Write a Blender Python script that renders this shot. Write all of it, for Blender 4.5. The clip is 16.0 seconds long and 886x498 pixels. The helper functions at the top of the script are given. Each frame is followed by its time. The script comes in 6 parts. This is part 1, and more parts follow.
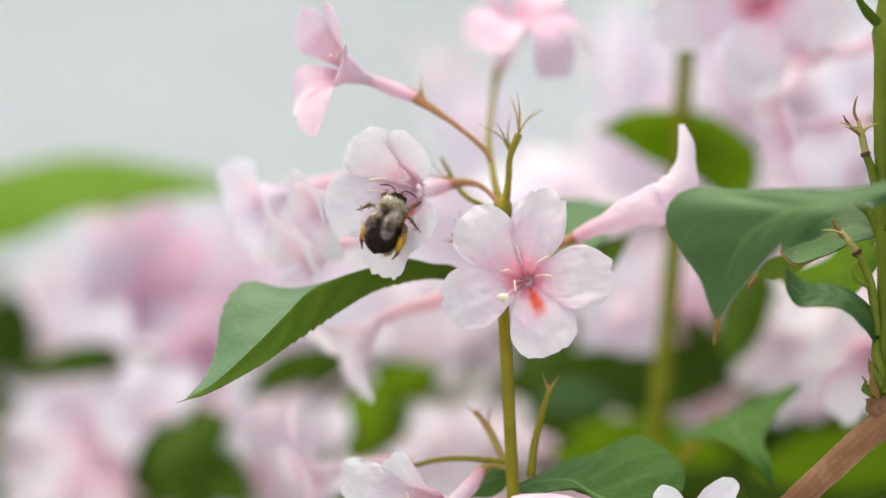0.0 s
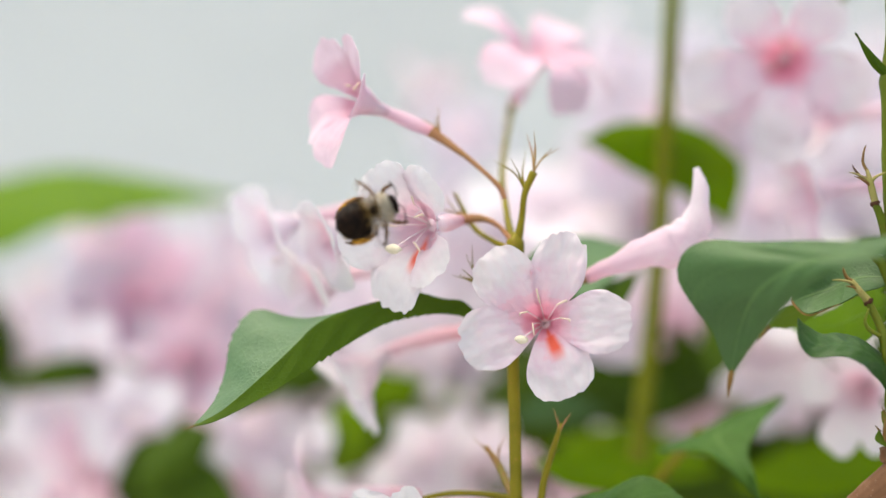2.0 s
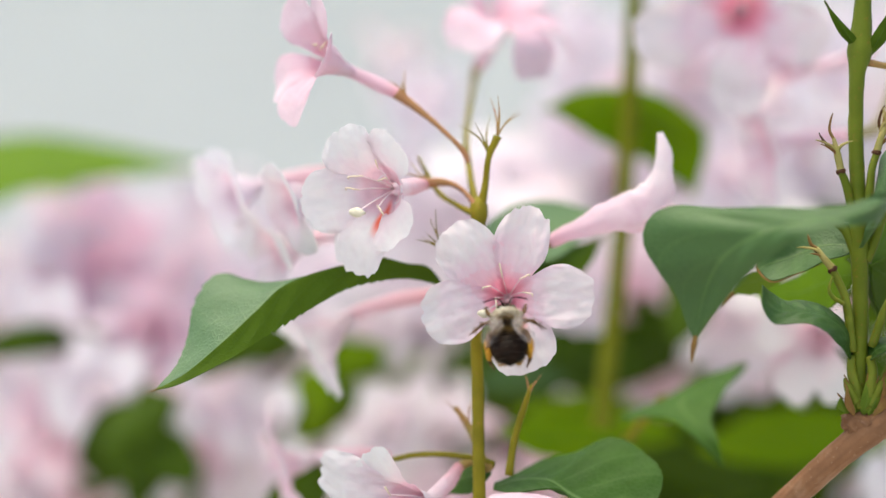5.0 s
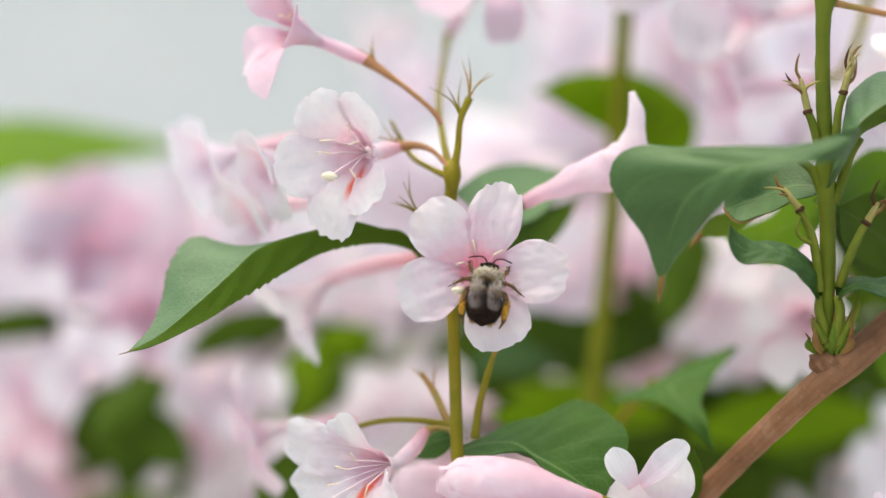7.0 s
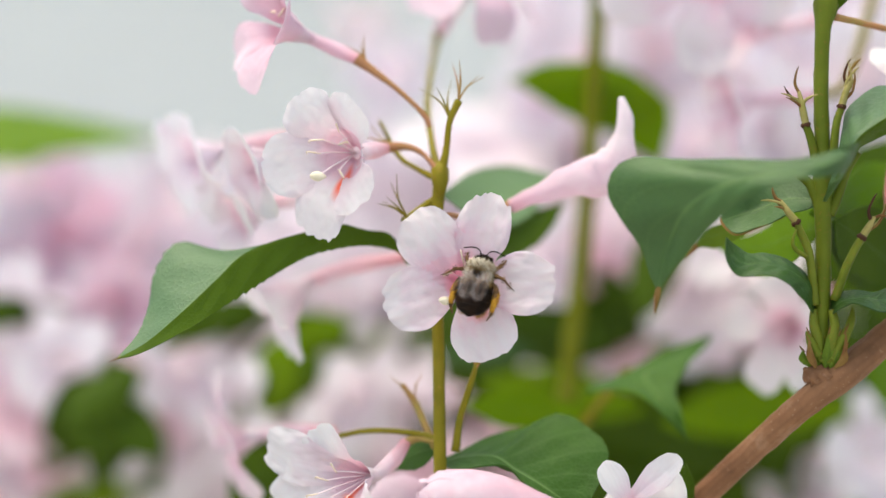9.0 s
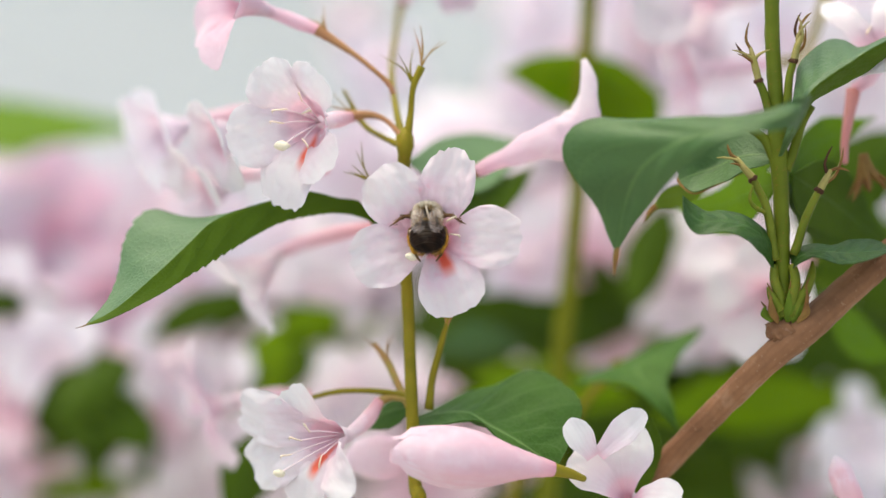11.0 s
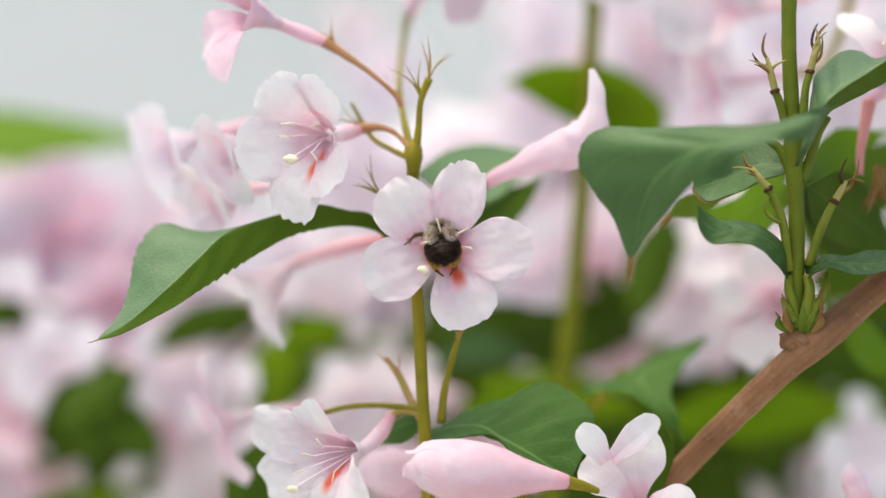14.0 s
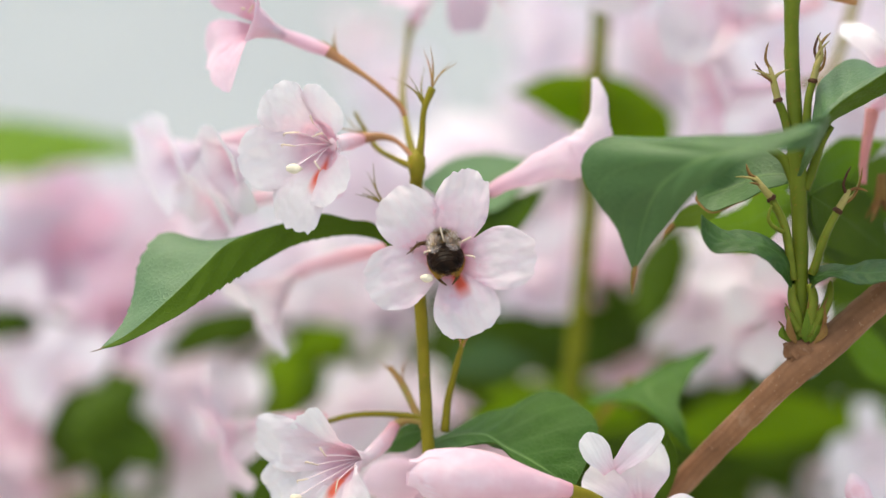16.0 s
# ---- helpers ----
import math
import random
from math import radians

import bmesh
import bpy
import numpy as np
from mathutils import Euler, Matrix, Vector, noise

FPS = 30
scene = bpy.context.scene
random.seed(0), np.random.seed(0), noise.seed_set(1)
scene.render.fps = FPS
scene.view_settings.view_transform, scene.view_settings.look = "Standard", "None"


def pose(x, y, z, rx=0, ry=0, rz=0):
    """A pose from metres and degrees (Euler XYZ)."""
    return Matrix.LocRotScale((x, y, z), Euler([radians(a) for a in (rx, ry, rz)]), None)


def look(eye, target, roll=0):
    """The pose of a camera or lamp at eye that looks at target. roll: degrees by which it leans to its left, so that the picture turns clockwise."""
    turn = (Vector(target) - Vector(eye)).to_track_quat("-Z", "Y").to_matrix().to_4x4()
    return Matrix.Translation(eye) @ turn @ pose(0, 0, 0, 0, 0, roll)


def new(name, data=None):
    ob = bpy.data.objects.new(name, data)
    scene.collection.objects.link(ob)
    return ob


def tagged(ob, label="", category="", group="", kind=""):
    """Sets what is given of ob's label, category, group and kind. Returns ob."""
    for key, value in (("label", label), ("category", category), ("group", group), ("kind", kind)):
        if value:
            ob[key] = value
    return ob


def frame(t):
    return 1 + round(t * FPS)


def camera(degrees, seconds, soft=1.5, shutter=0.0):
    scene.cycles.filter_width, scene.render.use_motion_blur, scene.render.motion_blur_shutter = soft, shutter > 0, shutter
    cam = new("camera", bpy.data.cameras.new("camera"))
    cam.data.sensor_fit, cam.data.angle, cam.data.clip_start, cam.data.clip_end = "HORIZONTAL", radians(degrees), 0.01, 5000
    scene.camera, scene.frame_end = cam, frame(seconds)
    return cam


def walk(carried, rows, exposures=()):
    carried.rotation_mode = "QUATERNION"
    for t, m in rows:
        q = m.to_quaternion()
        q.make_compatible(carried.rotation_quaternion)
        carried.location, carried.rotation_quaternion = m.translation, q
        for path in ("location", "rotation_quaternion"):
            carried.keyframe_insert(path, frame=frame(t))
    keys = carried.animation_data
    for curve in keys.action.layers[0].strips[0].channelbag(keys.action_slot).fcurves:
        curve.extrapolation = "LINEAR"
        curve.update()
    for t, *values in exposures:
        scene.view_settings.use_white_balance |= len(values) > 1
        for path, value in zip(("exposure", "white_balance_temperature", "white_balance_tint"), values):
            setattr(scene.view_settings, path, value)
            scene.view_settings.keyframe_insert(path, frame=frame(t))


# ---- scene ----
cam = camera(22.0, 16.0, soft=1.5, shutter=0.0)
cam.data.dof.use_dof = True
cam.data.dof.focus_distance = 0.398
cam.data.dof.aperture_fstop = 4.4
EYE = (0.0, -0.400, 1.100)
# seconds, turn to the left, tilt up (degrees)
PATH = [
    (0, 2.181, 1.209), (0.5, 2.192, 1.166), (1, 2.224, 1.231), (1.5, 1.888, 1.361), (2, 1.779, 1.503),
    (2.5, 1.573, 1.503), (3, 1.261, 1.498), (3.5, 1.062, 1.177), (4, 0.928, 0.790), (4.2, 0.918, 0.764),
    (6.3, 0.820, 0.496), (6.5, 0.811, 0.470), (7, 0.638, 0.263), (7.5, 0.344, 0.133), (8, 0.094, 0.274),
    (8.5, 0.148, 0.154), (9, -0.004, 0.002), (9.5, 0.007, 0.024), (9.7, -0.017, -0.000), (11.8, -0.268, -0.254),
    (12, -0.232, -0.227), (12.5, -0.265, -0.150), (13, -0.254, -0.063), (13.5, -0.200, 0.002), (14, -0.124, 0.046),
    (14.5, 0.018, 0.057), (15, 0.104, 0.198), (15.5, 0.018, 0.285), (16, 0.062, 0.285),
]
walk(cam, [(t, pose(*EYE, 90 + tilt, 0, turn)) for t, turn, tilt in PATH], exposures=[(0, 1.32, 7480, 1), (16, 1.32, 7480, 1)])

# ---- light: thin bright overcast ----
world = bpy.data.worlds.new("overcast")
scene.world = world
world.use_nodes = True
sky = world.node_tree.nodes.new("ShaderNodeTexSky")
sky.sky_type = "NISHITA"
sky.sun_disc = False
sky.sun_elevation, sky.sun_rotation = radians(76), radians(256)
sky.air_density, sky.dust_density, sky.ozone_density = 0.9, 3.2, 0.8
world.node_tree.links.new(sky.outputs[0], world.node_tree.nodes["Background"].inputs[0])
world.node_tree.nodes["Background"].inputs[1].default_value = 0.15
sun_data = bpy.data.lights.new("sun", "SUN")
sun_data.energy, sun_data.angle, sun_data.color = 1.0, radians(50), (1.0, 0.98, 0.96)
sun = new("sun", sun_data)
sun.matrix_world = look((-0.8, -0.2, 5.0), (0, 0, 1.1))

MM = 0.001
AXIS = Vector((0, 0, 1.1))        # middle of the flowering spray, the zero of the millimetre plan
V = Vector
UP = V((0, 0, 1))


# ---- materials ----
def material(name):
    m = bpy.data.materials.new(name)
    m.use_nodes = True
    nt = m.node_tree
    return m, nt, nt.nodes["Principled BSDF"], nt.nodes["Material Output"]


def ramp(nt, fac, stops):
    r = nt.nodes.new("ShaderNodeValToRGB")
    el = r.color_ramp.elements
    while len(el) < len(stops):
        el.new(0.5)
    for e, (p, c) in zip(el, stops):
        e.position, e.color = p, (*c, 1)
    nt.links.new(fac, r.inputs[0])
    return r.outputs[0]


def mix(nt, fac, a, b, mode="MIX"):
    n = nt.nodes.new("ShaderNodeMix")
    n.data_type, n.blend_type = "RGBA", mode
    for sock, v in ((n.inputs[0], fac), (n.inputs[6], a), (n.inputs[7], b)):
        if isinstance(v, (int, float)):
            sock.default_value = v
        elif isinstance(v, tuple):
            sock.default_value = (*v, 1)
        else:
            nt.links.new(v, sock)
    return n.outputs[2]


def maths(nt, op, a, b=0.0):
    n = nt.nodes.new("ShaderNodeMath")
    n.operation = op
    for sock, v in zip(n.inputs, (a, b)):
        if isinstance(v, (int, float)):
            sock.default_value = v
        else:
            nt.links.new(v, sock)
    return n.outputs[0]


def attribute(nt, name):
    a = nt.nodes.new("ShaderNodeAttribute")
    a.attribute_name = name
    return a.outputs["Fac"]


def noise_tex(nt, scale, detail=3.0, rough=0.55):
    n = nt.nodes.new("ShaderNodeTexNoise")
    n.inputs["Scale"].default_value, n.inputs["Detail"].default_value, n.inputs["Roughness"].default_value = scale, detail, rough
    c = nt.nodes.new("ShaderNodeTexCoord")
    nt.links.new(c.outputs["Object"], n.inputs["Vector"])
    return n.outputs["Fac"]


def relief(nt, bsdf, height, strength, dist):
    b = nt.nodes.new("ShaderNodeBump")
    b.inputs["Strength"].default_value, b.inputs["Distance"].default_value = strength, dist
    nt.links.new(height, b.inputs["Height"])
    nt.links.new(b.outputs[0], bsdf.inputs["Normal"])


def thin(nt, bsdf, out, colour, share):
    """Lets part of the light through a thin blade."""
    t = nt.nodes.new("ShaderNodeBsdfTranslucent")
    nt.links.new(colour, t.inputs[0])
    s = nt.nodes.new("ShaderNodeMixShader")
    s.inputs[0].default_value = share
    nt.links.new(bsdf.outputs[0], s.inputs[1])
    nt.links.new(t.outputs[0], s.inputs[2])
    nt.links.new(s.outputs[0], out.inputs[0])


def petal_material(name, throat, mid, edge, share=0.55, streak=0.07, blush=0.0):
    m, nt, b, out = material(name)
    along, across = attribute(nt, "along"), attribute(nt, "across")
    fac = maths(nt, "ADD", along, maths(nt, "SUBTRACT", maths(nt, "MULTIPLY", noise_tex(nt, 150.0, 5.0, 0.6), 1.5), 0.75))
    fac = mix(nt, maths(nt, "MINIMUM", maths(nt, "MULTIPLY", along, 3.0), 1.0), along, maths(nt, "MAXIMUM", fac, 0.24))
    # blush: how much further the throat's colour runs out along the lobe
    half_way = tuple((0.62 - 0.04 * blush) * a + (0.38 + 0.04 * blush) * c for a, c in zip(throat, mid))
    col = ramp(nt, fac, [(0.0, throat), (0.09 + 0.05 * blush, half_way), (0.25 + 0.09 * blush, mid), (0.72, edge), (1.0, edge)])
    # fine veins fan out along the blade
    vein = maths(nt, "SINE", maths(nt, "ADD", maths(nt, "MULTIPLY", across, 19.0), maths(nt, "MULTIPLY", noise_tex(nt, 120.0), 16.0)))
    vein = maths(nt, "POWER", maths(nt, "MULTIPLY_ADD", vein, 0.5), 2.0)
    col = mix(nt, maths(nt, "MULTIPLY", maths(nt, "ABSOLUTE", vein), streak), col, tuple(0.35 * a + 0.65 * c for a, c in zip(throat, mid)))
    rnd = nt.nodes.new("ShaderNodeObjectInfo").outputs["Random"]
    col = mix(nt, maths(nt, "MULTIPLY", rnd, 0.18), col, tuple(0.22 * a + 0.78 * c for a, c in zip(throat, mid)))
    spot = attribute(nt, "spot")
    col = mix(nt, spot, col, (0.88, 0.13, 0.05))
    nt.links.new(col, b.inputs["Base Color"])
    b.inputs["Roughness"].default_value = 0.75
    b.inputs["Specular IOR Level"].default_value = 0.12
    h = mix(nt, 0.5, noise_tex(nt, 900.0, 4.0), noise_tex(nt, 230.0, 3.0))
    h = mix(nt, 0.14, h, vein)
    relief(nt, b, h, 0.45, 0.0006)
    thin(nt, b, out, col, share)
    return m


def leaf_material(name, dark, light, share=0.25, rough=0.45, vein=(0.15, 0.26, 0.07), gloss=0.12):
    m, nt, b, out = material(name)
    along, across = attribute(nt, "along"), attribute(nt, "across")
    big = noise_tex(nt, 70.0, 3.0)
    col = ramp(nt, big, [(0.3, dark), (0.72, light)])
    col = mix(nt, maths(nt, "MULTIPLY", noise_tex(nt, 230.0, 4.0, 0.65), 0.5), col, tuple(0.62 * c for c in dark))
    fine = noise_tex(nt, 700.0, 3.0)
    col = mix(nt, maths(nt, "MULTIPLY", fine, 0.22), col, tuple(0.55 * c for c in dark))
    rnd = nt.nodes.new("ShaderNodeObjectInfo").outputs["Random"]
    col = mix(nt, maths(nt, "MULTIPLY", rnd, 0.35), col, light)
    side = maths(nt, "ABSOLUTE", across)
    rib = maths(nt, "SUBTRACT", 1.0, maths(nt, "MULTIPLY", side, 22.0))
    rib = maths(nt, "MAXIMUM", rib, 0.0)
    wave = maths(nt, "SINE", maths(nt, "MULTIPLY", maths(nt, "SUBTRACT", along, maths(nt, "MULTIPLY", side, 0.22)), 52.0))
    wave = maths(nt, "POWER", maths(nt, "MAXIMUM", wave, 0.0), 14.0)
    veins = maths(nt, "MAXIMUM", rib, maths(nt, "MULTIPLY", wave, 0.14))
    cells = nt.nodes.new("ShaderNodeTexVoronoi")
    cells.feature = "DISTANCE_TO_EDGE"
    cells.inputs["Scale"].default_value = 1000.0
    nt.links.new(nt.nodes.new("ShaderNodeTexCoord").outputs["Object"], cells.inputs["Vector"])
    net = maths(nt, "SUBTRACT", 1.0, maths(nt, "MINIMUM", maths(nt, "MULTIPLY", cells.outputs["Distance"], 7.0), 1.0))
    col = mix(nt, maths(nt, "MULTIPLY", net, 0.05), col, vein)
    col = mix(nt, maths(nt, "MULTIPLY", veins, 0.55), col, vein)
    nt.links.new(col, b.inputs["Base Color"])
    b.inputs["Roughness"].default_value = rough
    b.inputs["Specular IOR Level"].default_value = gloss
    h = mix(nt, 0.35, veins, noise_tex(nt, 420.0, 3.0))
    relief(nt, b, mix(nt, 0.10, mix(nt, 0.4, h, noise_tex(nt, 150.0, 3.0)), net), 0.6, 0.0008)
    thin(nt, b, out, col, share)
    return m


def stem_material(name, a, b_col, fleck, scale=160.0, rough=0.55, bump=0.3):
    m, nt, b, out = material(name)
    col = ramp(nt, noise_tex(nt, scale, 4.0), [(0.28, a), (0.7, b_col)])
    col = mix(nt, maths(nt, "MULTIPLY", noise_tex(nt, scale * 4.0, 4.0, 0.7), 0.45), col, tuple(0.5 * c for c in a))
    col = mix(nt, maths(nt, "MULTIPLY", maths(nt, "GREATER_THAN", noise_tex(nt, scale * 9.0, 2.0), 0.64), 0.45), col, fleck)
    nt.links.new(col, b.inputs["Base Color"])
    b.inputs["Roughness"].default_value = rough
    b.inputs["Specular IOR Level"].default_value = 0.15
    relief(nt, b, noise_tex(nt, scale * 3.0, 5.0), bump, 0.0008)
    return m


def bark_material(name, dark, light, grey):
    m, nt, b, out = material(name)
    across, along = attribute(nt, "across"), attribute(nt, "along")
    grain = maths(nt, "SINE", maths(nt, "ADD", maths(nt, "MULTIPLY", across, 69.0), maths(nt, "MULTIPLY", noise_tex(nt, 90.0, 4.0), 14.0)))
    grain = maths(nt, "MULTIPLY_ADD", grain, 0.5)
    col = ramp(nt, noise_tex(nt, 75.0, 5.0, 0.65), [(0.30, dark), (0.62, light), (0.80, grey)])
    col = mix(nt, maths(nt, "MULTIPLY", maths(nt, "POWER", maths(nt, "ABSOLUTE", grain), 2.0), 0.14), col, tuple(0.5 * c for c in dark))
    col = mix(nt, maths(nt, "MULTIPLY", maths(nt, "GREATER_THAN", noise_tex(nt, 1300.0, 2.0), 0.67), 0.35), col, grey)
    nt.links.new(col, b.inputs["Base Color"])
    b.inputs["Roughness"].default_value = 0.6
    b.inputs["Specular IOR Level"].default_value = 0.2
    relief(nt, b, mix(nt, 0.8, grain, noise_tex(nt, 420.0, 5.0)), 0.45, 0.0006)
    return m


PETAL = petal_material("pale_pink_petal", (0.860, 0.534, 0.630), (0.832, 0.739, 0.786), (0.852, 0.836, 0.848))
PETAL_WARM = petal_material("throat_pink_petal", (0.900, 0.284, 0.410), (0.828, 0.695, 0.770), (0.836, 0.796, 0.820), blush=0.45)
PETAL_ROSE = petal_material("deep_rose_petal", (0.780, 0.404, 0.500), (0.790, 0.574, 0.670), (0.810, 0.674, 0.745), 0.4)
PETAL_PINK = petal_material("rose_pink_petal", (0.830, 0.504, 0.600), (0.820, 0.654, 0.735), (0.848, 0.772, 0.808))
PETAL_BACK = petal_material("white_pink_petal", (0.860, 0.654, 0.745), (0.885, 0.804, 0.865), (0.900, 0.876, 0.900))
PETAL_BLUSH = petal_material("blush_pink_petal", (0.890, 0.494, 0.615), (0.895, 0.684, 0.770), (0.898, 0.794, 0.845))
TUBE = petal_material("pink_flower_tube", (0.720, 0.304, 0.350), (0.830, 0.654, 0.725), (0.850, 0.794, 0.825), 0.4, blush=1.0)
BUD = petal_material("bud_petal", (0.740, 0.304, 0.400), (0.800, 0.564, 0.645), (0.840, 0.704, 0.775), 0.35, 0.55)
LEAF = leaf_material("weigela_leaf", (0.072, 0.138, 0.006), (0.128, 0.220, 0.014), 0.50, 0.48, gloss=0.15)
LEAF_BLUE = leaf_material("weigela_leaf_bluish", (0.036, 0.098, 0.012), (0.064, 0.150, 0.021), 0.18, 0.5, vein=(0.26, 0.38, 0.15))
LEAF_PALE = leaf_material("weigela_leaf_underside", (0.16, 0.27, 0.13), (0.22, 0.34, 0.17), 0.22, 0.6)
# fresh green, raised in the colour to show light coming through the blade
LEAF_SUN = leaf_material("weigela_leaf_fresh_lit", (0.21, 0.365, 0.006), (0.28, 0.44, 0.010), 0.55)
LEAF_GLOSS = leaf_material("weigela_leaf_glossy", (0.042, 0.104, 0.025), (0.068, 0.150, 0.038), 0.2, 0.44, gloss=0.34)
# bluish pale leaf colour, with the sky's sheen on the upper face painted in
LEAF_SHEEN = leaf_material("weigela_leaf_sky_sheen", (0.070, 0.150, 0.058), (0.115, 0.215, 0.090), 0.30, 0.42, gloss=0.45)
LEAF_MID = leaf_material("weigela_leaf_mid", (0.120, 0.240, 0.006), (0.170, 0.310, 0.010), 0.42)
LEAF_FRESH = leaf_material("young_bract", (0.13, 0.22, 0.018), (0.21, 0.30, 0.04), 0.4)
LEAF_CURLED = leaf_material("weigela_leaf_dark_glossy", (0.024, 0.068, 0.010), (0.044, 0.108, 0.018), 0.16, 0.40, vein=(0.12, 0.22, 0.08), gloss=0.32)
LEAF_DARK = leaf_material("weigela_leaf_deep", (0.032, 0.066, 0.002), (0.075, 0.135, 0.004), 0.30)
STEM = stem_material("green_stem", (0.17, 0.145, 0.008), (0.27, 0.215, 0.016), (0.30, 0.16, 0.03))
STEM_GREEN = stem_material("dark_green_stem", (0.078, 0.108, 0.006), (0.135, 0.165, 0.014), (0.17, 0.11, 0.02))
STEM_YOUNG = stem_material("young_side_stalk", (0.105, 0.135, 0.010), (0.175, 0.205, 0.026), (0.26, 0.11, 0.02), 260.0)
STEM_PINK = stem_material("rose_flower_base", (0.52, 0.19, 0.18), (0.64, 0.30, 0.30), (0.36, 0.20, 0.06))
STEM_FAR = stem_material("fresh_green_stem", (0.125, 0.140, 0.004), (0.17, 0.180, 0.008), (0.17, 0.14, 0.01))
STEM_RED = stem_material("flushed_pedicel", (0.30, 0.26, 0.06), (0.50, 0.19, 0.11), (0.52, 0.14, 0.11))
PEDICEL = stem_material("red_flower_base", (0.34, 0.19, 0.07), (0.46, 0.20, 0.12), (0.44, 0.13, 0.08))
BARK = bark_material("brown_bark", (0.105, 0.044, 0.018), (0.225, 0.106, 0.052), (0.33, 0.205, 0.135))
DRY = stem_material("dry_sepal", (0.14, 0.055, 0.018), (0.27, 0.17, 0.05), (0.06, 0.02, 0.012), 300.0, 0.7)
SCAR = stem_material("brown_scar", (0.050, 0.020, 0.010), (0.11, 0.045, 0.022), (0.03, 0.012, 0.008), 400.0, 0.7)
STRAW = stem_material("straw_calyx", (0.26, 0.24, 0.06), (0.42, 0.34, 0.15), (0.22, 0.10, 0.04), 300.0, 0.6)
FILAMENT = stem_material("pink_cream_filament", (0.84, 0.66, 0.69), (0.86, 0.74, 0.75), (0.84, 0.62, 0.63), 200.0, 0.5)
ANTHER = stem_material("cream_anther", (0.72, 0.58, 0.44), (0.80, 0.68, 0.54), (0.62, 0.44, 0.26), 600.0, 0.7)
STIGMA = stem_material("white_stigma", (0.68, 0.60, 0.45), (0.76, 0.69, 0.56), (0.64, 0.55, 0.38), 700.0, 0.7)


# ---- mesh tools (millimetres in the plan) ----
ORIGIN = {}


def thing(name, origin, label, category, group=""):
    """An Empty at its base in the plan, to carry the parts of a thing."""
    ob = tagged(new(name), label, category, group)
    ob.empty_display_size = 0.01
    ob.location = AXIS + V(origin) * MM
    ORIGIN[ob.name] = V(origin)
    return ob


def part(name, bm, mat, parent, label="", pivot=None):
    """Links a bmesh, drawn in the plan's millimetres, as one mesh under a thing or part."""
    base = ORIGIN[parent.name]
    pivot = V(pivot) if pivot is not None else base
    for v in bm.verts:
        v.co = (v.co - pivot) * MM
    me = bpy.data.meshes.new(name)
    bm.normal_update()
    bm.to_mesh(me)
    bm.free()
    for p in me.polygons:
        p.use_smooth = True
    me.materials.append(mat)
    ob = tagged(new(name, me), label)
    ob.parent = parent
    ob.location = (pivot - base) * MM
    ORIGIN[ob.name] = pivot
    return ob


def smooth_path(pts, steps=6):
    pts = [V(p) for p in pts]
    if len(pts) < 3:
        return [pts[0].lerp(pts[-1], i / steps) for i in range(steps + 1)]
    ext = [2 * pts[0] - pts[1], *pts, 2 * pts[-1] - pts[-2]]
    out = []
    for i in range(1, len(ext) - 2):
        a, b, c, d = ext[i - 1:i + 3]
        for k in range(steps):
            t = k / steps
            out.append(0.5 * ((2 * b) + (c - a) * t + (2 * a - 5 * b + 4 * c - d) * t * t + (3 * b - a - 3 * c + d) * t ** 3))
    out.append(pts[-1])
    return out


def along_list(values, n):
    """A list of values stretched smoothly over n stations."""
    x = np.linspace(0, len(values) - 1, n)
    return np.interp(x, range(len(values)), values)


def layers(bm):
    lay = bm.verts.layers.float
    return [lay.get(k) or lay.new(k) for k in ("along", "across", "spot")]


def tube(bm, pts, radii, sides=8, steps=5, knob=0.0, seed=0, caps=True, span=(0, 1)):
    path = smooth_path(pts, steps)
    rad = along_list(radii, len(path))
    la, lc, ls = layers(bm)
    ref, rings = None, []
    for i, p in enumerate(path):
        tan = (path[min(i + 1, len(path) - 1)] - path[max(i - 1, 0)]).normalized()
        if ref is None:
            ref = tan.orthogonal()
        ref = (ref - tan * ref.dot(tan)).normalized()
        side = tan.cross(ref)
        ring = []
        for k in range(sides):
            a = 2 * math.pi * k / sides
            r = rad[i] * (1 + knob * noise.noise(V((p.x * 0.35 + seed, p.z * 0.35 + k * 0.9, p.y * 0.35))))
            v = bm.verts.new(p + (ref * math.cos(a) + side * math.sin(a)) * r)
            v[la] = span[0] + (span[1] - span[0]) * i / (len(path) - 1)
            v[lc] = k / sides
            ring.append(v)
        rings.append(ring)
    for a, b in zip(rings, rings[1:]):
        for k in range(sides):
            bm.faces.new((a[k], a[(k + 1) % sides], b[(k + 1) % sides], b[k]))
    if caps:
        bm.faces.new(rings[0][::-1])
        bm.faces.new(rings[-1])
    return rings


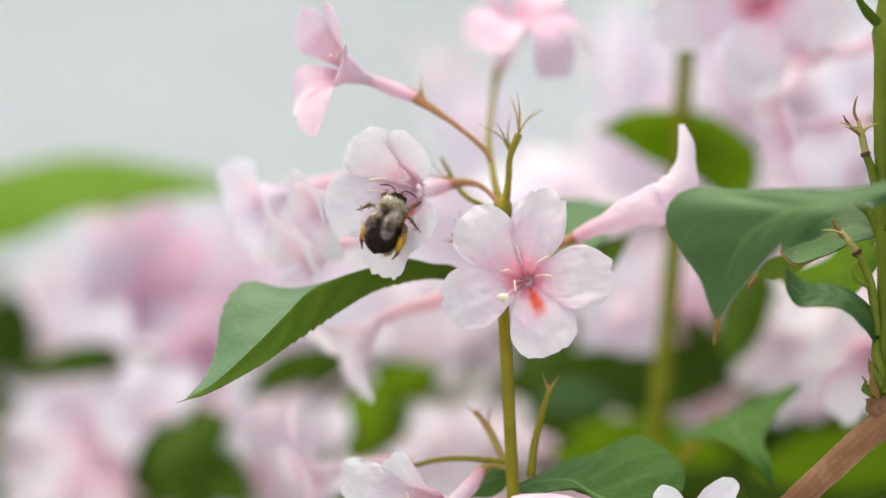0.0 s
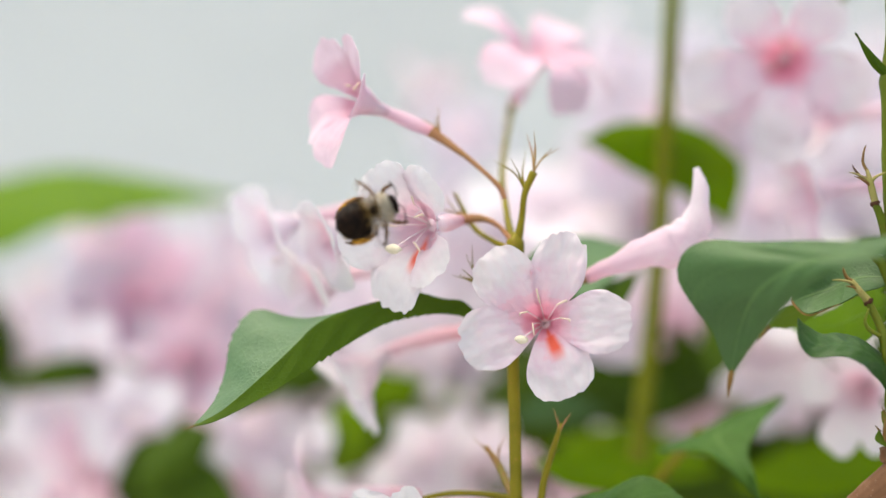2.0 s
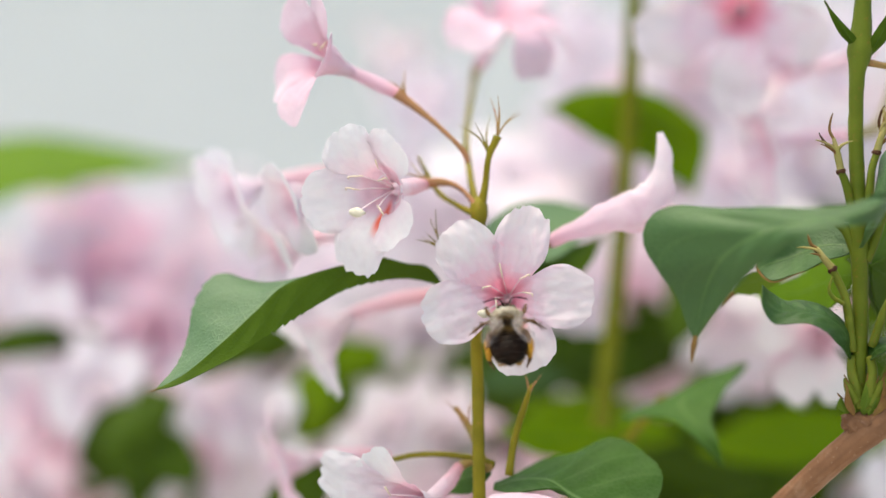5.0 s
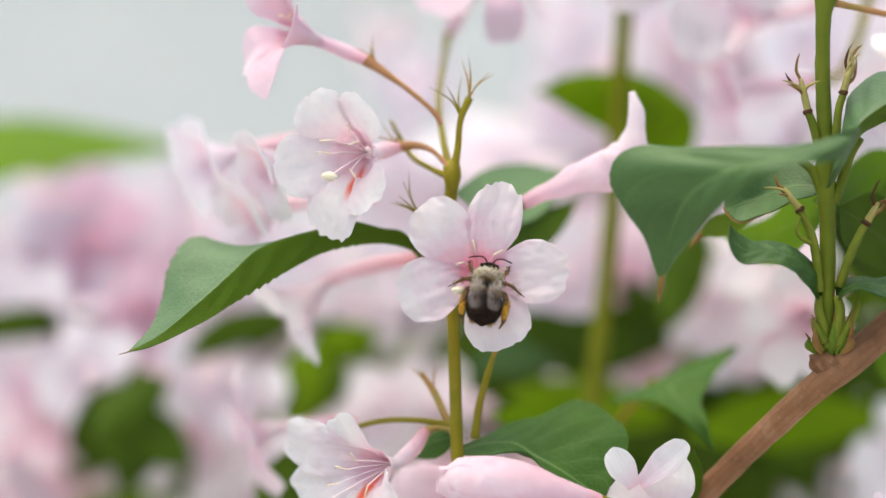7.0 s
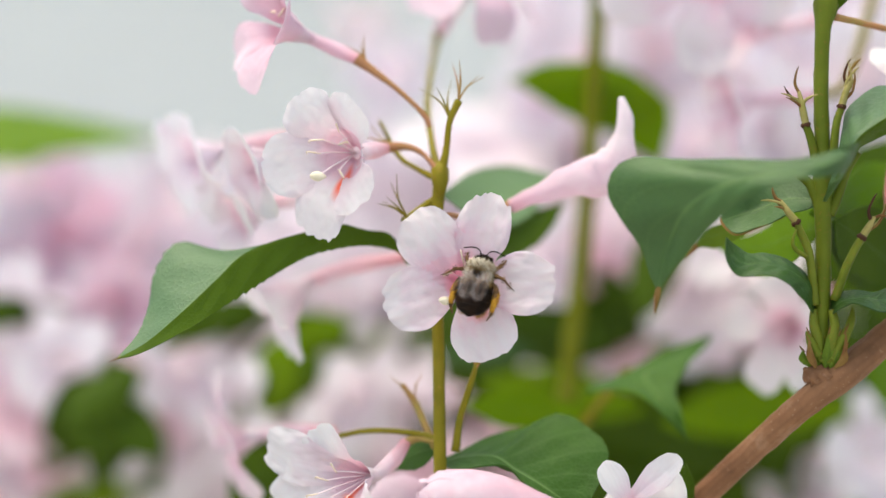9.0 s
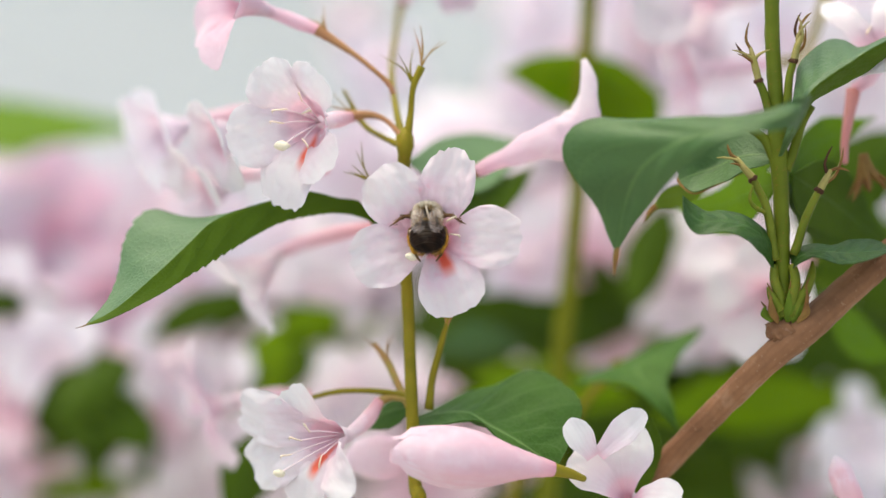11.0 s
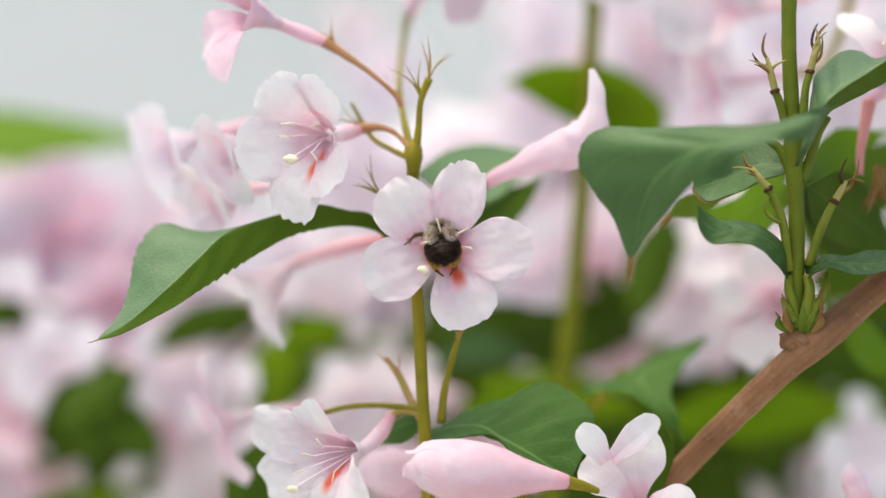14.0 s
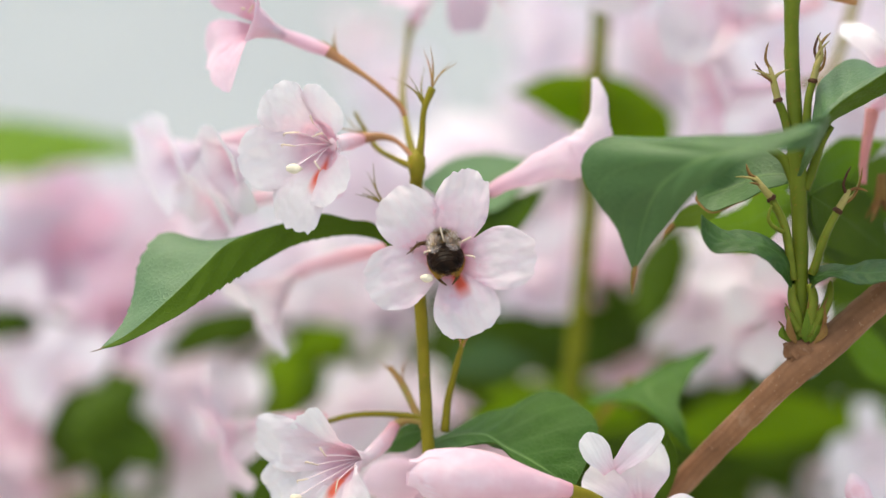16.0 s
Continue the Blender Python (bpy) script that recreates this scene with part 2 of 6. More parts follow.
def blob(bm, centre, radii, axis=UP, seg=8, rings=6, bump=0.0):
    """A rounded, slightly uneven bead, long along the axis."""
    q = V(axis).to_track_quat("Z", "Y")
    la, lc, ls = layers(bm)
    grid = []
    for i in range(1, rings):
        th = math.pi * i / rings
        row = []
        for k in range(seg):
            ph = 2 * math.pi * k / seg
            d = V((math.sin(th) * math.cos(ph) * radii[0], math.sin(th) * math.sin(ph) * radii[1], math.cos(th) * radii[2]))
            d *= 1 + bump * noise.noise(d * 3.1)
            v = bm.verts.new(V(centre) + q @ d)
            v[la] = 1 - i / rings
            row.append(v)
        grid.append(row)
    top = bm.verts.new(V(centre) + q @ V((0, 0, radii[2])))
    top[la] = 1.0
    bot = bm.verts.new(V(centre) - q @ V((0, 0, radii[2])))
    for k in range(seg):
        bm.faces.new((top, grid[0][k], grid[0][(k + 1) % seg]))
        bm.faces.new((bot, grid[-1][(k + 1) % seg], grid[-1][k]))
        for a, b in zip(grid, grid[1:]):
            bm.faces.new((a[k], b[k], b[(k + 1) % seg], a[(k + 1) % seg]))


def sheet(bm, rows, thickness, back_from=None):
    """A blade of some thickness over a grid of (place, along, across, spot)."""
    la, lc, ls = layers(bm)
    made = []
    for row in rows:
        line = []
        for co, a, c, s in row:
            v = bm.verts.new(co)
            v[la], v[lc], v[ls] = a, c, s
            line.append(v)
        made.append(line)
    faces = []
    for a, b in zip(made, made[1:]):
        for k in range(len(a) - 1):
            faces.append(bm.faces.new((a[k], a[k + 1], b[k + 1], b[k])))
    if not thickness:
        return
    # a second skin, one thickness off the first, joined to it round the rim
    bm.normal_update()
    under = []
    for line in made:
        low_line = []
        for v in line:
            w = bm.verts.new(v.co - v.normal * thickness)
            w[la], w[lc], w[ls] = v[la], v[lc], v[ls]
            low_line.append(w)
        under.append(low_line)
    for a, b in zip(under, under[1:]):
        for k in range(len(a) - 1):
            bm.faces.new((a[k], b[k], b[k + 1], a[k + 1]))
    rim = [*((i, 0) for i in range(len(made))), *((len(made) - 1, k) for k in range(1, len(made[-1]))),
           *((i, len(made[0]) - 1) for i in range(len(made) - 2, -1, -1)), *((0, k) for k in range(len(made[0]) - 2, 0, -1))]
    for (i, k), (j, m) in zip(rim, rim[1:] + rim[:1]):
        f = bm.faces.new((made[i][k], made[j][m], under[j][m], under[i][k]))
        for e in f.edges:
            e.smooth = False
    # the back of a petal is paler than its throat and bears no mark
    if back_from is not None:
        for line in made:
            for v in line:
                v[la], v[ls] = max(v[la], back_from), 0.0


def throat_line(mouth, deep, lead, k):
    """Radius and height of the flower's throat at k, from its narrow floor (0) to where the lobes bend out (1)."""
    p0, p3 = V((mouth * 0.24, -deep)), V((mouth * 0.8, -mouth * 0.5))
    p1 = p0 + V((0.05, 1)) * deep * 0.38
    p2 = p3 - V((math.sin(radians(lead)), math.cos(radians(lead)))) * deep * 0.30
    return p0 * (1 - k) ** 3 + p1 * 3 * k * (1 - k) ** 2 + p2 * 3 * k * k * (1 - k) + p3 * k ** 3


def petal_rows(centre, n, e1, e2, angle, mouth, length, half, bend, cup, seed, curl=0.0, ns=16, nc=11, spot=False, twist=0.0, peak=0.58, tip=2.4, deep=0.0, reach=0.40):
    """One lobe: it climbs from the throat as a fifth of the funnel, bends outwards and ends in a ragged round tip."""
    a = radians(angle)
    r, tau = e1 * math.cos(a) + e2 * math.sin(a), e2 * math.cos(a) - e1 * math.sin(a)
    wedge = radians(40)
    cs = [math.sin(math.pi / 2 * (2 * j / (nc - 1) - 1) * 0.97) / math.sin(math.pi / 2 * 0.97) for j in range(nc)]
    rows = []
    steps = max(4, ns // 3) if deep else 0
    for i in range(steps):
        rad, h = throat_line(mouth, deep, bend[0], i / steps)
        row = []
        for c in cs:
            fold = 1 + 0.05 * noise.noise(V((c * 2.0 + seed, i * 0.3, seed)))
            co = centre + (r * math.cos(wedge * c) + tau * math.sin(wedge * c)) * rad * fold + n * h
            streak = 0.0
            if spot:
                streak = 0.9 * max(0.0, 1 - abs(c - spot) / 0.42) * min(1.0, max(0.0, i / steps - 0.2) * 2.0)
            row.append((co, 0.07 * i / steps, c, streak))
        rows.append(row)
    # the lobe's middle line
    fine = 40
    line, rr, hh = [(mouth * 0.8, -mouth * 0.5)], mouth * 0.8, -mouth * 0.5
    for i in range(1, fine + 1):
        s = i / fine
        b = radians(bend[0] + (bend[1] - bend[0]) * min(1.0, s * 1.5) + curl * max(0.0, s - 0.6) * 2.5)
        rr += math.sin(b) * length / fine
        hh += math.cos(b) * length / fine
        line.append((rr, hh))
    notch = 0.55 * math.sin(seed * 4.1)
    for i in range(ns):
        row = []
        for c in cs:
            u = abs(c)
            ragged = noise.noise(V((c * 4.5, seed * 2.7, 3.0))) * 0.06 + noise.noise(V((c * 13.0, seed * 1.9, 7.0))) * 0.034 + noise.noise(V((c * 31.0, seed * 2.3, 5.0))) * 0.014
            ragged -= 0.045 * max(0.0, 1 - abs(c - notch) / 0.10)
            far = (peak + (1 - peak) * max(0.0, 1 - u ** tip) ** (1 / 2.1)) * (1 + ragged)
            s = min(1.0, i / (ns - 1) * far)
            k = min(1.0, s / (peak * 0.9))
            w = half * (0.53 + 0.47 * (3 * k * k - 2 * k ** 3)) * (1 - 0.10 * max(0.0, s - peak))
            f = s * fine
            lo = min(fine - 1, int(f))
            rr, hh = (line[lo][m] + (line[lo + 1][m] - line[lo][m]) * (f - lo) for m in (0, 1))
            x = c * w
            nz = noise.noise(V((seed * 7.3 + x * 0.16, s * length * 0.13, seed)))
            nz2 = noise.noise(V((seed * 3.1 + x * 0.45, s * length * 0.32, seed + 9)))
            nz3 = noise.noise(V((seed * 1.7 + x * 1.1, s * length * 0.55, seed + 4)))
            lift = cup * w * c * c + 0.022 * length * s * math.sin(c * 4.2 + seed * 5.0) + length * (0.10 * nz * s + 0.052 * nz2 * s + 0.024 * nz3)
            lift += 0.05 * length * nz2 * u ** 4 * s - 0.022 * length * max(0.0, 1 - u * 2.4) ** 2 * (1 - s)
            side = 1 + 0.035 * noise.noise(V((s * 7.0, seed * 2.0, c))) * s + 0.10 * c * math.sin(seed * 2.3) * s
            flat = r * rr + tau * (x * side + twist * s) + n * (hh + lift)
            roll = max(0.0, 1 - s / 0.30)
            if roll and deep:
                round_place = (r * math.cos(wedge * c) + tau * math.sin(wedge * c)) * rr + n * (hh + lift)
                flat = flat.lerp(round_place, roll * roll * (3 - 2 * roll))
            sp = 0.0
            if spot:
                sp = 0.9 * max(0.0, min(1.0, 1.5 - 1.5 * abs(c - spot) / (0.56 - 0.7 * min(s, 0.5)))) * max(0.0, min(1.0, (reach - s) / 0.22))
            row.append((centre + flat, 0.07 + 0.93 * s, c, sp))
        rows.append(row)
    return rows


def frame_of(n):
    n = V(n).normalized()
    e1 = UP.cross(n).normalized()
    return n, e1, n.cross(e1)


def flower(parent, centre, face, base, petals, mouth=4.0, bend=(35, 92), pedicel=(), label="", seed=1, stamens=5, pivot=None,
           mat=None, tube_mat=None, deep=6.0, thick=0.09, fine=(16, 13)):
    """A trumpet flower: tube, five lobes, stamens with anthers, style, calyx and stalk."""
    mat, tube_mat = mat or PETAL, tube_mat or TUBE
    centre, base = V(centre), V(base)
    n, e1, e2 = frame_of(face)
    floor = centre - n * deep
    bm = bmesh.new()
    # outside of the tube, from under the lobes down to the calyx
    line = [centre + n * throat_line(mouth, deep, 30, k).y for k in (0.6, 0.3, 0.0)] + [(floor - n * deep * 0.3).lerp(base, 0.45), base]
    rad = [throat_line(mouth, deep, 30, k).x + 0.14 for k in (0.6, 0.3, 0.0)] + [min(mouth * 0.33, 1.55), 0.95]
    tube(bm, line, rad, sides=18, steps=6, knob=0.07, seed=seed, caps=False, span=(0.85, 0.02))
    body = part("flower", bm, tube_mat, parent, label, pivot if pivot is not None else centre)
    for k, p in enumerate(petals):
        angle, length, half = p[:3]
        extra = p[3] if len(p) > 3 else {}
        bm = bmesh.new()
        rows = petal_rows(centre, n, e1, e2, angle, mouth, length, half, extra.get("bend", bend), extra.get("cup", 0.05), seed + k * 1.37,
                          extra.get("curl", 0.0), spot=extra.get("spot", False), twist=extra.get("twist", 0.0),
                          peak=extra.get("peak", 0.52 + 0.13 * math.sin(seed + k * 2.1) ** 2), tip=extra.get("tip", 2.1 + 0.9 * math.cos(seed * 0.7 + k) ** 2), ns=fine[0], nc=fine[1], deep=deep, reach=extra.get("reach", 0.40))
        sheet(bm, rows, thick, 0.30)
        part("petal", bm, mat, body)
    rng = random.Random(seed)
    inner = floor + n * 0.5
    for k in range(stamens):
        a = radians(rng.uniform(20, 60) + k * 72)
        out = e1 * math.cos(a) + e2 * math.sin(a)
        tip = centre + out * mouth * rng.uniform(0.55, 1.0) + n * rng.uniform(-1.0, 1.4)
        bm = bmesh.new()
        tube(bm, [inner, inner.lerp(tip, 0.6) + out * 0.4, tip], [0.13, 0.12, 0.10], sides=6, steps=4)
        part("filament", bm, FILAMENT, body)
        bm = bmesh.new()
        blob(bm, tip, (0.26, 0.23, 1.05), axis=out + e1 * rng.uniform(-1, 1) + e2 * rng.uniform(-1, 1), bump=0.25)
        part("anther", bm, ANTHER, body)
    return body, inner, (n, e1, e2)


def stamen(body, inner, bend_at, end):
    """A cream thread that arches out of the throat, with a hooked anther."""
    inner, a, e = V(inner), V(bend_at), V(end)
    way = (e - a).normalized()
    bm = bmesh.new()
    tube(bm, [inner, inner.lerp(a, 0.6) + V((0, -0.4, 0.2)), a], [0.11, 0.10, 0.09], sides=6, steps=5)
    thread = part("filament", bm, FILAMENT, body)
    bm = bmesh.new()
    tube(bm, [a - way * 0.3, a + way * 0.6 + V((0, -0.25, 0)), e, e + V((0, 0.3, -0.45))], [0.09, 0.15, 0.15, 0.06], sides=8, steps=4, knob=0.3)
    part("anther", bm, ANTHER, thread, "curled cream anther")


def style(body, inner, tip, bead=1.3):
    bm = bmesh.new()
    tube(bm, [inner, inner.lerp(V(tip), 0.55) + V((0, -0.3, 0.2)), tip], [0.16, 0.14, 0.16], sides=7, steps=4)
    part("style", bm, FILAMENT, body)
    bm = bmesh.new()
    blob(bm, tip, (bead * 0.62, bead * 0.58, bead * 0.95), axis=(1.0, -0.3, -0.1), bump=0.35)
    part("stigma", bm, STIGMA, body)


def stalk(name, pts, radii, parent, mat=None, label="", knob=0.10, seed=0, sides=8, pivot=None):
    bm = bmesh.new()
    tube(bm, pts, radii, sides=sides, steps=6, knob=knob, seed=seed)
    return part(name, bm, mat or STEM, parent, label, pivot)


def sepals(parent, at, way, length, count=4, spread=0.45, seed=0, mat=None, r=0.19):
    """The thin pointed teeth left on a calyx."""
    rng = random.Random(seed)
    way = V(way).normalized()
    for k in range(count):
        a = 2 * math.pi * k / count + rng.uniform(-0.5, 0.5)
        o = way.orthogonal().normalized()
        side = o * math.cos(a) + way.cross(o) * math.sin(a)
        ln = length * rng.uniform(0.6, 1.15)
        bm = bmesh.new()
        tube(bm, [V(at), V(at) + way * ln * 0.5 + side * ln * spread * 0.25, V(at) + way * ln + side * ln * spread * rng.uniform(0.5, 1.2)],
             [r, r * 0.8, r * 0.15], sides=6, steps=4, knob=0.3, seed=seed + k)
        part("sepal", bm, mat or STEM_RED, parent)


def leaf(parent, mid, left, right, wl, wr, mat, label="", seed=1, serrate=0.035, pivot=None, ns=28, nc=6, peak=0.42, thick=0.25, name="leaf",
         droop=0.10, wave=0.09, peak_right=None, taper=1.4):
    """A pointed blade along its midrib; the halves go out in the directions left and right, to the widths wl and wr."""
    path = smooth_path(mid, max(2, ns // (len(mid) - 1)))
    m = len(path) - 1
    left, right = V(left).normalized(), V(right).normalized()
    bend = (left + right) * 0.5
    rows = []
    for i, p in enumerate(path):
        s = i / m
        ww = []
        for pk, power in ((peak, 0.8), (peak_right or peak, 0.8 if peak_right is None else 2.01)):
            begin = 0.0 if power < 2 else 0.49
            g = max(0.0, s - begin) / (pk - begin) if s < pk else (1 - s) / (1 - pk)
            ww.append(max(0.02, math.sin(math.pi / 2 * min(1.0, g)) ** (min(power, 0.9) if s < pk else taper)))
        tooth = 1 + serrate * (((s * 38) % 1.0) - 0.5) * 2 * (0.08 < s < 0.96)
        row = []
        for j in range(-nc, nc + 1):
            c = j / nc
            d, full, w = (left, wl, ww[0]) if c < 0 else (right, wr, ww[1])
            nz = noise.noise(V((seed * 5.7 + c * 1.2, s * 4.5, seed)))
            u = abs(c)
            off = d * (w * full * u * (tooth if u > 0.9 else 1)) + bend * (-droop * w * full * u * u)
            off += (d.cross(V((0.3, 1, 0.2))).normalized()) * (wave * full * nz * u)
            row.append((p + off, s, c, 0.0))
        rows.append(row)
    bm = bmesh.new()
    sheet(bm, rows, thick)
    return part(name, bm, mat, parent, label, pivot)


def even(pts, n):
    """n + 1 stations, evenly spaced along the smooth curve through pts."""
    path = smooth_path(pts, 12)
    run = [0.0]
    for a, b in zip(path, path[1:]):
        run.append(run[-1] + (b - a).length)
    want = np.linspace(0, run[-1], n + 1)
    return [V([np.interp(w, run, [q[k] for q in path]) for k in range(3)]) for w in want]


def blade(parent, rib, edge_a, edge_b, mat, label="", seed=1, ns=60, nc=7, serrate=0.0, teeth=40, wave=0.5, belly=0.0, quilt=0.25, thick=0.22, pivot=None, name="leaf", far_mat=None):
    """A leaf between two rim curves and its midrib, all from base to tip; the halves belly out between rib and rim, buckle
    between the side veins and have a toothed rim."""
    rib, ea, eb = even(rib, ns), even(edge_a, ns), even(edge_b, ns)
    rows = []
    for i in range(ns + 1):
        s = i / ns
        row = []
        along = (rib[min(i + 1, ns)] - rib[max(i - 1, 0)]).normalized()
        for j in range(-nc, nc + 1):
            c = j / nc
            u = abs(c)
            out = (ea[i] if c < 0 else eb[i]) - rib[i]
            up = along.cross(out)
            if c < 0:
                up = -up
            up = up.normalized() if up.length > 1e-6 else V((0, -1, 0))
            w = out.length
            fade = math.sin(math.pi * min(1.0, max(0.0, s)))
            lift = belly * w * 4 * u * (1 - u) * 0.5
            lift += wave * fade * u * noise.noise(V((seed * 5.7 + c * 1.3, s * 5.0, seed)))
            lift += quilt * fade * min(1.0, w / 6) * math.sin(math.pi * u) * math.sin((s - 0.10 * u) * 2 * math.pi * 8) * 0.35
            tooth = serrate * ((((s + 0.012 * noise.noise(V((s * 9, c, seed)))) * teeth) % 1.0) - 0.4) * (0.6 + noise.noise(V((s * 6, c * 3, seed + 2)))) if u > 0.9 and 0.06 < s < 0.97 else 0.0
            row.append((rib[i] + out * (u + tooth * min(1.0, w / 5)) + up * lift, s, c, 0.0))
        rows.append(row)
    bm = bmesh.new()
    sheet(bm, rows, thick)
    ob = part(name, bm, mat, parent, label, pivot)
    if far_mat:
        # folded leaf: underside on one half, upper face with painted sky sheen on the other
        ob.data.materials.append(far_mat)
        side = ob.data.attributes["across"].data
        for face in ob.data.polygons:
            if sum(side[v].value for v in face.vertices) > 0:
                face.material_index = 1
    return ob


def husk(parent, stem_pts, calyx_pts, tips, r=0.75, mat=None):
    """What stays when a flower has dropped: stalk, brown ring, pale calyx and curled dry teeth out to the tips."""
    body = stalk("old_flower_stalk", stem_pts, [r, r * 0.92, r * 0.8], parent, mat or STEM_GREEN, "green stalk of a dropped flower", knob=0.12, seed=int(abs(stem_pts[0][0]) * 3))
    bm = bmesh.new()
    a, b = V(calyx_pts[0]), V(calyx_pts[1])
    blob(bm, a, (r * 1.12, r * 1.12, r * 0.75), axis=b - a, seg=10, bump=0.4)
    part("ring_scar", bm, SCAR, body, "dark brown ring")
    calyx = stalk("calyx", calyx_pts, [r * 0.85, r * 0.75, r * 0.42], body, STRAW, "straw-green dry calyx", knob=0.25, seed=7)
    for k, tip in enumerate(tips):
        root = a.lerp(V(calyx_pts[-1]), 0.15 + 0.8 * ((k * 0.37) % 1.0) if k else 0.95)
        tip = V(tip)
        side = (tip - root).cross(V((0, 1, 0))).normalized()
        ln = (tip - root).length
        bm = bmesh.new()
        tube(bm, [root, root.lerp(tip, 0.35) + side * ln * 0.16 * (-1) ** k, root.lerp(tip, 0.75) + side * ln * 0.10 * (-1) ** k, tip],
             [r * 0.40, r * 0.34, r * 0.24, 0.07], sides=6, steps=5, knob=0.35, seed=k + 3)
        part("sepal", bm, (DRY, STRAW, SCAR)[k % 3], calyx)
    return body


# ---- setting: pale wall far behind, ground ----
def wall_material():
    m, nt, b, out = material("pale_render")
    col = ramp(nt, noise_tex(nt, 3.0, 4.0), [(0.3, (0.54, 0.55, 0.55)), (0.7, (0.62, 0.63, 0.63))])
    col = mix(nt, maths(nt, "MULTIPLY", noise_tex(nt, 60.0, 5.0), 0.25), col, (0.44, 0.45, 0.45))
    nt.links.new(col, b.inputs["Base Color"])
    b.inputs["Roughness"].default_value = 0.9
    relief(nt, b, noise_tex(nt, 120.0, 5.0), 0.5, 0.004)
    return m


def ground_material():
    m, nt, b, out = material("pale_gravel")
    col = ramp(nt, noise_tex(nt, 8.0, 6.0), [(0.3, (0.38, 0.37, 0.35)), (0.7, (0.56, 0.55, 0.53))])
    nt.links.new(col, b.inputs["Base Color"])
    b.inputs["Roughness"].default_value = 0.95
    relief(nt, b, noise_tex(nt, 40.0, 6.0), 0.8, 0.02)
    return m


def box(bm, x0, y0, z0, x1, y1, z1):
    vs = [bm.verts.new((x, y, z)) for x in (x0, x1) for y in (y0, y1) for z in (z0, z1)]
    for f in ((0, 1, 3, 2), (4, 6, 7, 5), (0, 4, 5, 1), (2, 3, 7, 6), (0, 2, 6, 4), (1, 5, 7, 3)):
        bm.faces.new([vs[i] for i in f])


def setting(name, bm, mat, label):
    me = bpy.data.meshes.new(name)
    bmesh.ops.recalc_face_normals(bm, faces=bm.faces[:])
    bm.to_mesh(me)
    bm.free()
    me.materials.append(mat)
    return tagged(new(name, me), label, kind="structure")


bm = bmesh.new()
bmesh.ops.create_grid(bm, x_segments=40, y_segments=40, size=60)
for v in bm.verts:
    v.co.z = 0.02 * noise.noise(v.co * 0.7)
setting("ground", bm, ground_material(), "pale grey gravel under the flowering shrub")
bm = bmesh.new()
box(bm, -9, 3.0, -0.1, 9, 3.25, 3.2)
bmesh.ops.bevel(bm, geom=bm.edges[:], offset=0.02, segments=2, affect="EDGES")
setting("wall_north", bm, wall_material(), "pale grey rendered garden wall, far out of focus")


# ---- the flowering spray ----
SPRAYO, LOWO, SHOOTO = (-0.40, 6.00, -35.60), (-0.40, 8.00, -36.32), (66.35, 0.00, -22.31)        # where the shoots are held, in the plan

spray = thing("weigela_spray", SPRAYO, "upright green weigela shoot with open pale pink trumpet flowers", "shrub branch")
stalk("stem", [(-30, 190, -620), (-12, 90, -300), (-0.6, 12.0, -77.5), (-0.5, 6.0, -46.2), (-0.8, 7.0, -20.1), (-1.2, 8.0, 2.1), (-0.6, 8.0, 12.2)], [3.0, 2.2, 1.5, 1.25, 1.15, 1.15, 1.25], spray, label="straight yellow-green shoot", knob=0.08)
bm = bmesh.new()
blob(bm, (-0.5, 7.0, 12.4), (1.6, 1.5, 3.4), bump=0.35)
part("knot", bm, STEM, spray, "swollen green leaf joint")
stalk("flower_stalk", [(-0.6, 8.0, 12.6), (-2.0, 16.0, 19.2), (-2.9, 28.0, 27.7), (-1.8, 44.0, 37.5), (-1.0, 54.0, 42.7)], [0.8, 0.62, 0.55, 0.55, 0.9], spray)
stalk("flower_stalk", [(-0.3, 7.0, 13.0), (0.6, 7.0, 18.1), (1.2, 6.0, 22.7), (2.8, 6.0, 26.5)], [0.85, 0.6, 0.55, 0.75], spray)
sepals(spray, (2.8, 6.0, 26.5), (0.25, 0, 1), 6.0, 5, 0.7, 3)
sepals(spray, (1.3, 6.0, 23.1), (-0.3, 0, 1), 7.0, 3, 0.5, 5, STEM)
stalk("flower_stalk", [(-0.8, 8.0, 12.4), (-4.5, 12.0, 14.4), (-8.1, 16.0, 17.1), (-11.6, 18.0, 23.4)], [0.7, 0.5, 0.5, 0.3], spray)
sepals(spray, (-8.7, 16.0, 17.6), (-0.6, 0, 0.6), 6.0, 3, 0.6, 8, STEM)
stalk("flower_stalk", [(-1.0, 9.0, 9.2), (-4.0, 9.0, 7.2), (-7.0, 7.0, 4.9)], [0.8, 0.65, 0.8], spray)
sepals(spray, (-6.3, 7.0, 5.6), (-0.65, 0, 0.75), 8.5, 5, 0.55, 9, STEM)

# the open flower that the bee visits
hero, hero_in, hero_f = flower(
    spray, (4.0, 0.0, -5.9), (-0.10, -1, 0.06), (1.7, 16.0, -3.0),
    [(71, 14.4, 4.9, {"peak": 0.54, "tip": 2.0}), (-1, 14.1, 5.6, {"bend": (40, 86), "peak": 0.62, "tip": 2.2}), (-70, 11.9, 5.9, {"spot": 0.16, "reach": 0.46, "bend": (42, 96), "peak": 0.62, "tip": 3.2}),
     (-161, 13.0, 5.7, {"peak": 0.58, "tip": 2.2}), (130, 13.2, 5.5, {"peak": 0.62, "tip": 2.8})],
    mouth=3.9, bend=(38, 92), label="open pale pink trumpet flower with an orange-red throat mark", seed=11, deep=8.0, fine=(34, 31), mat=PETAL_WARM, stamens=0)
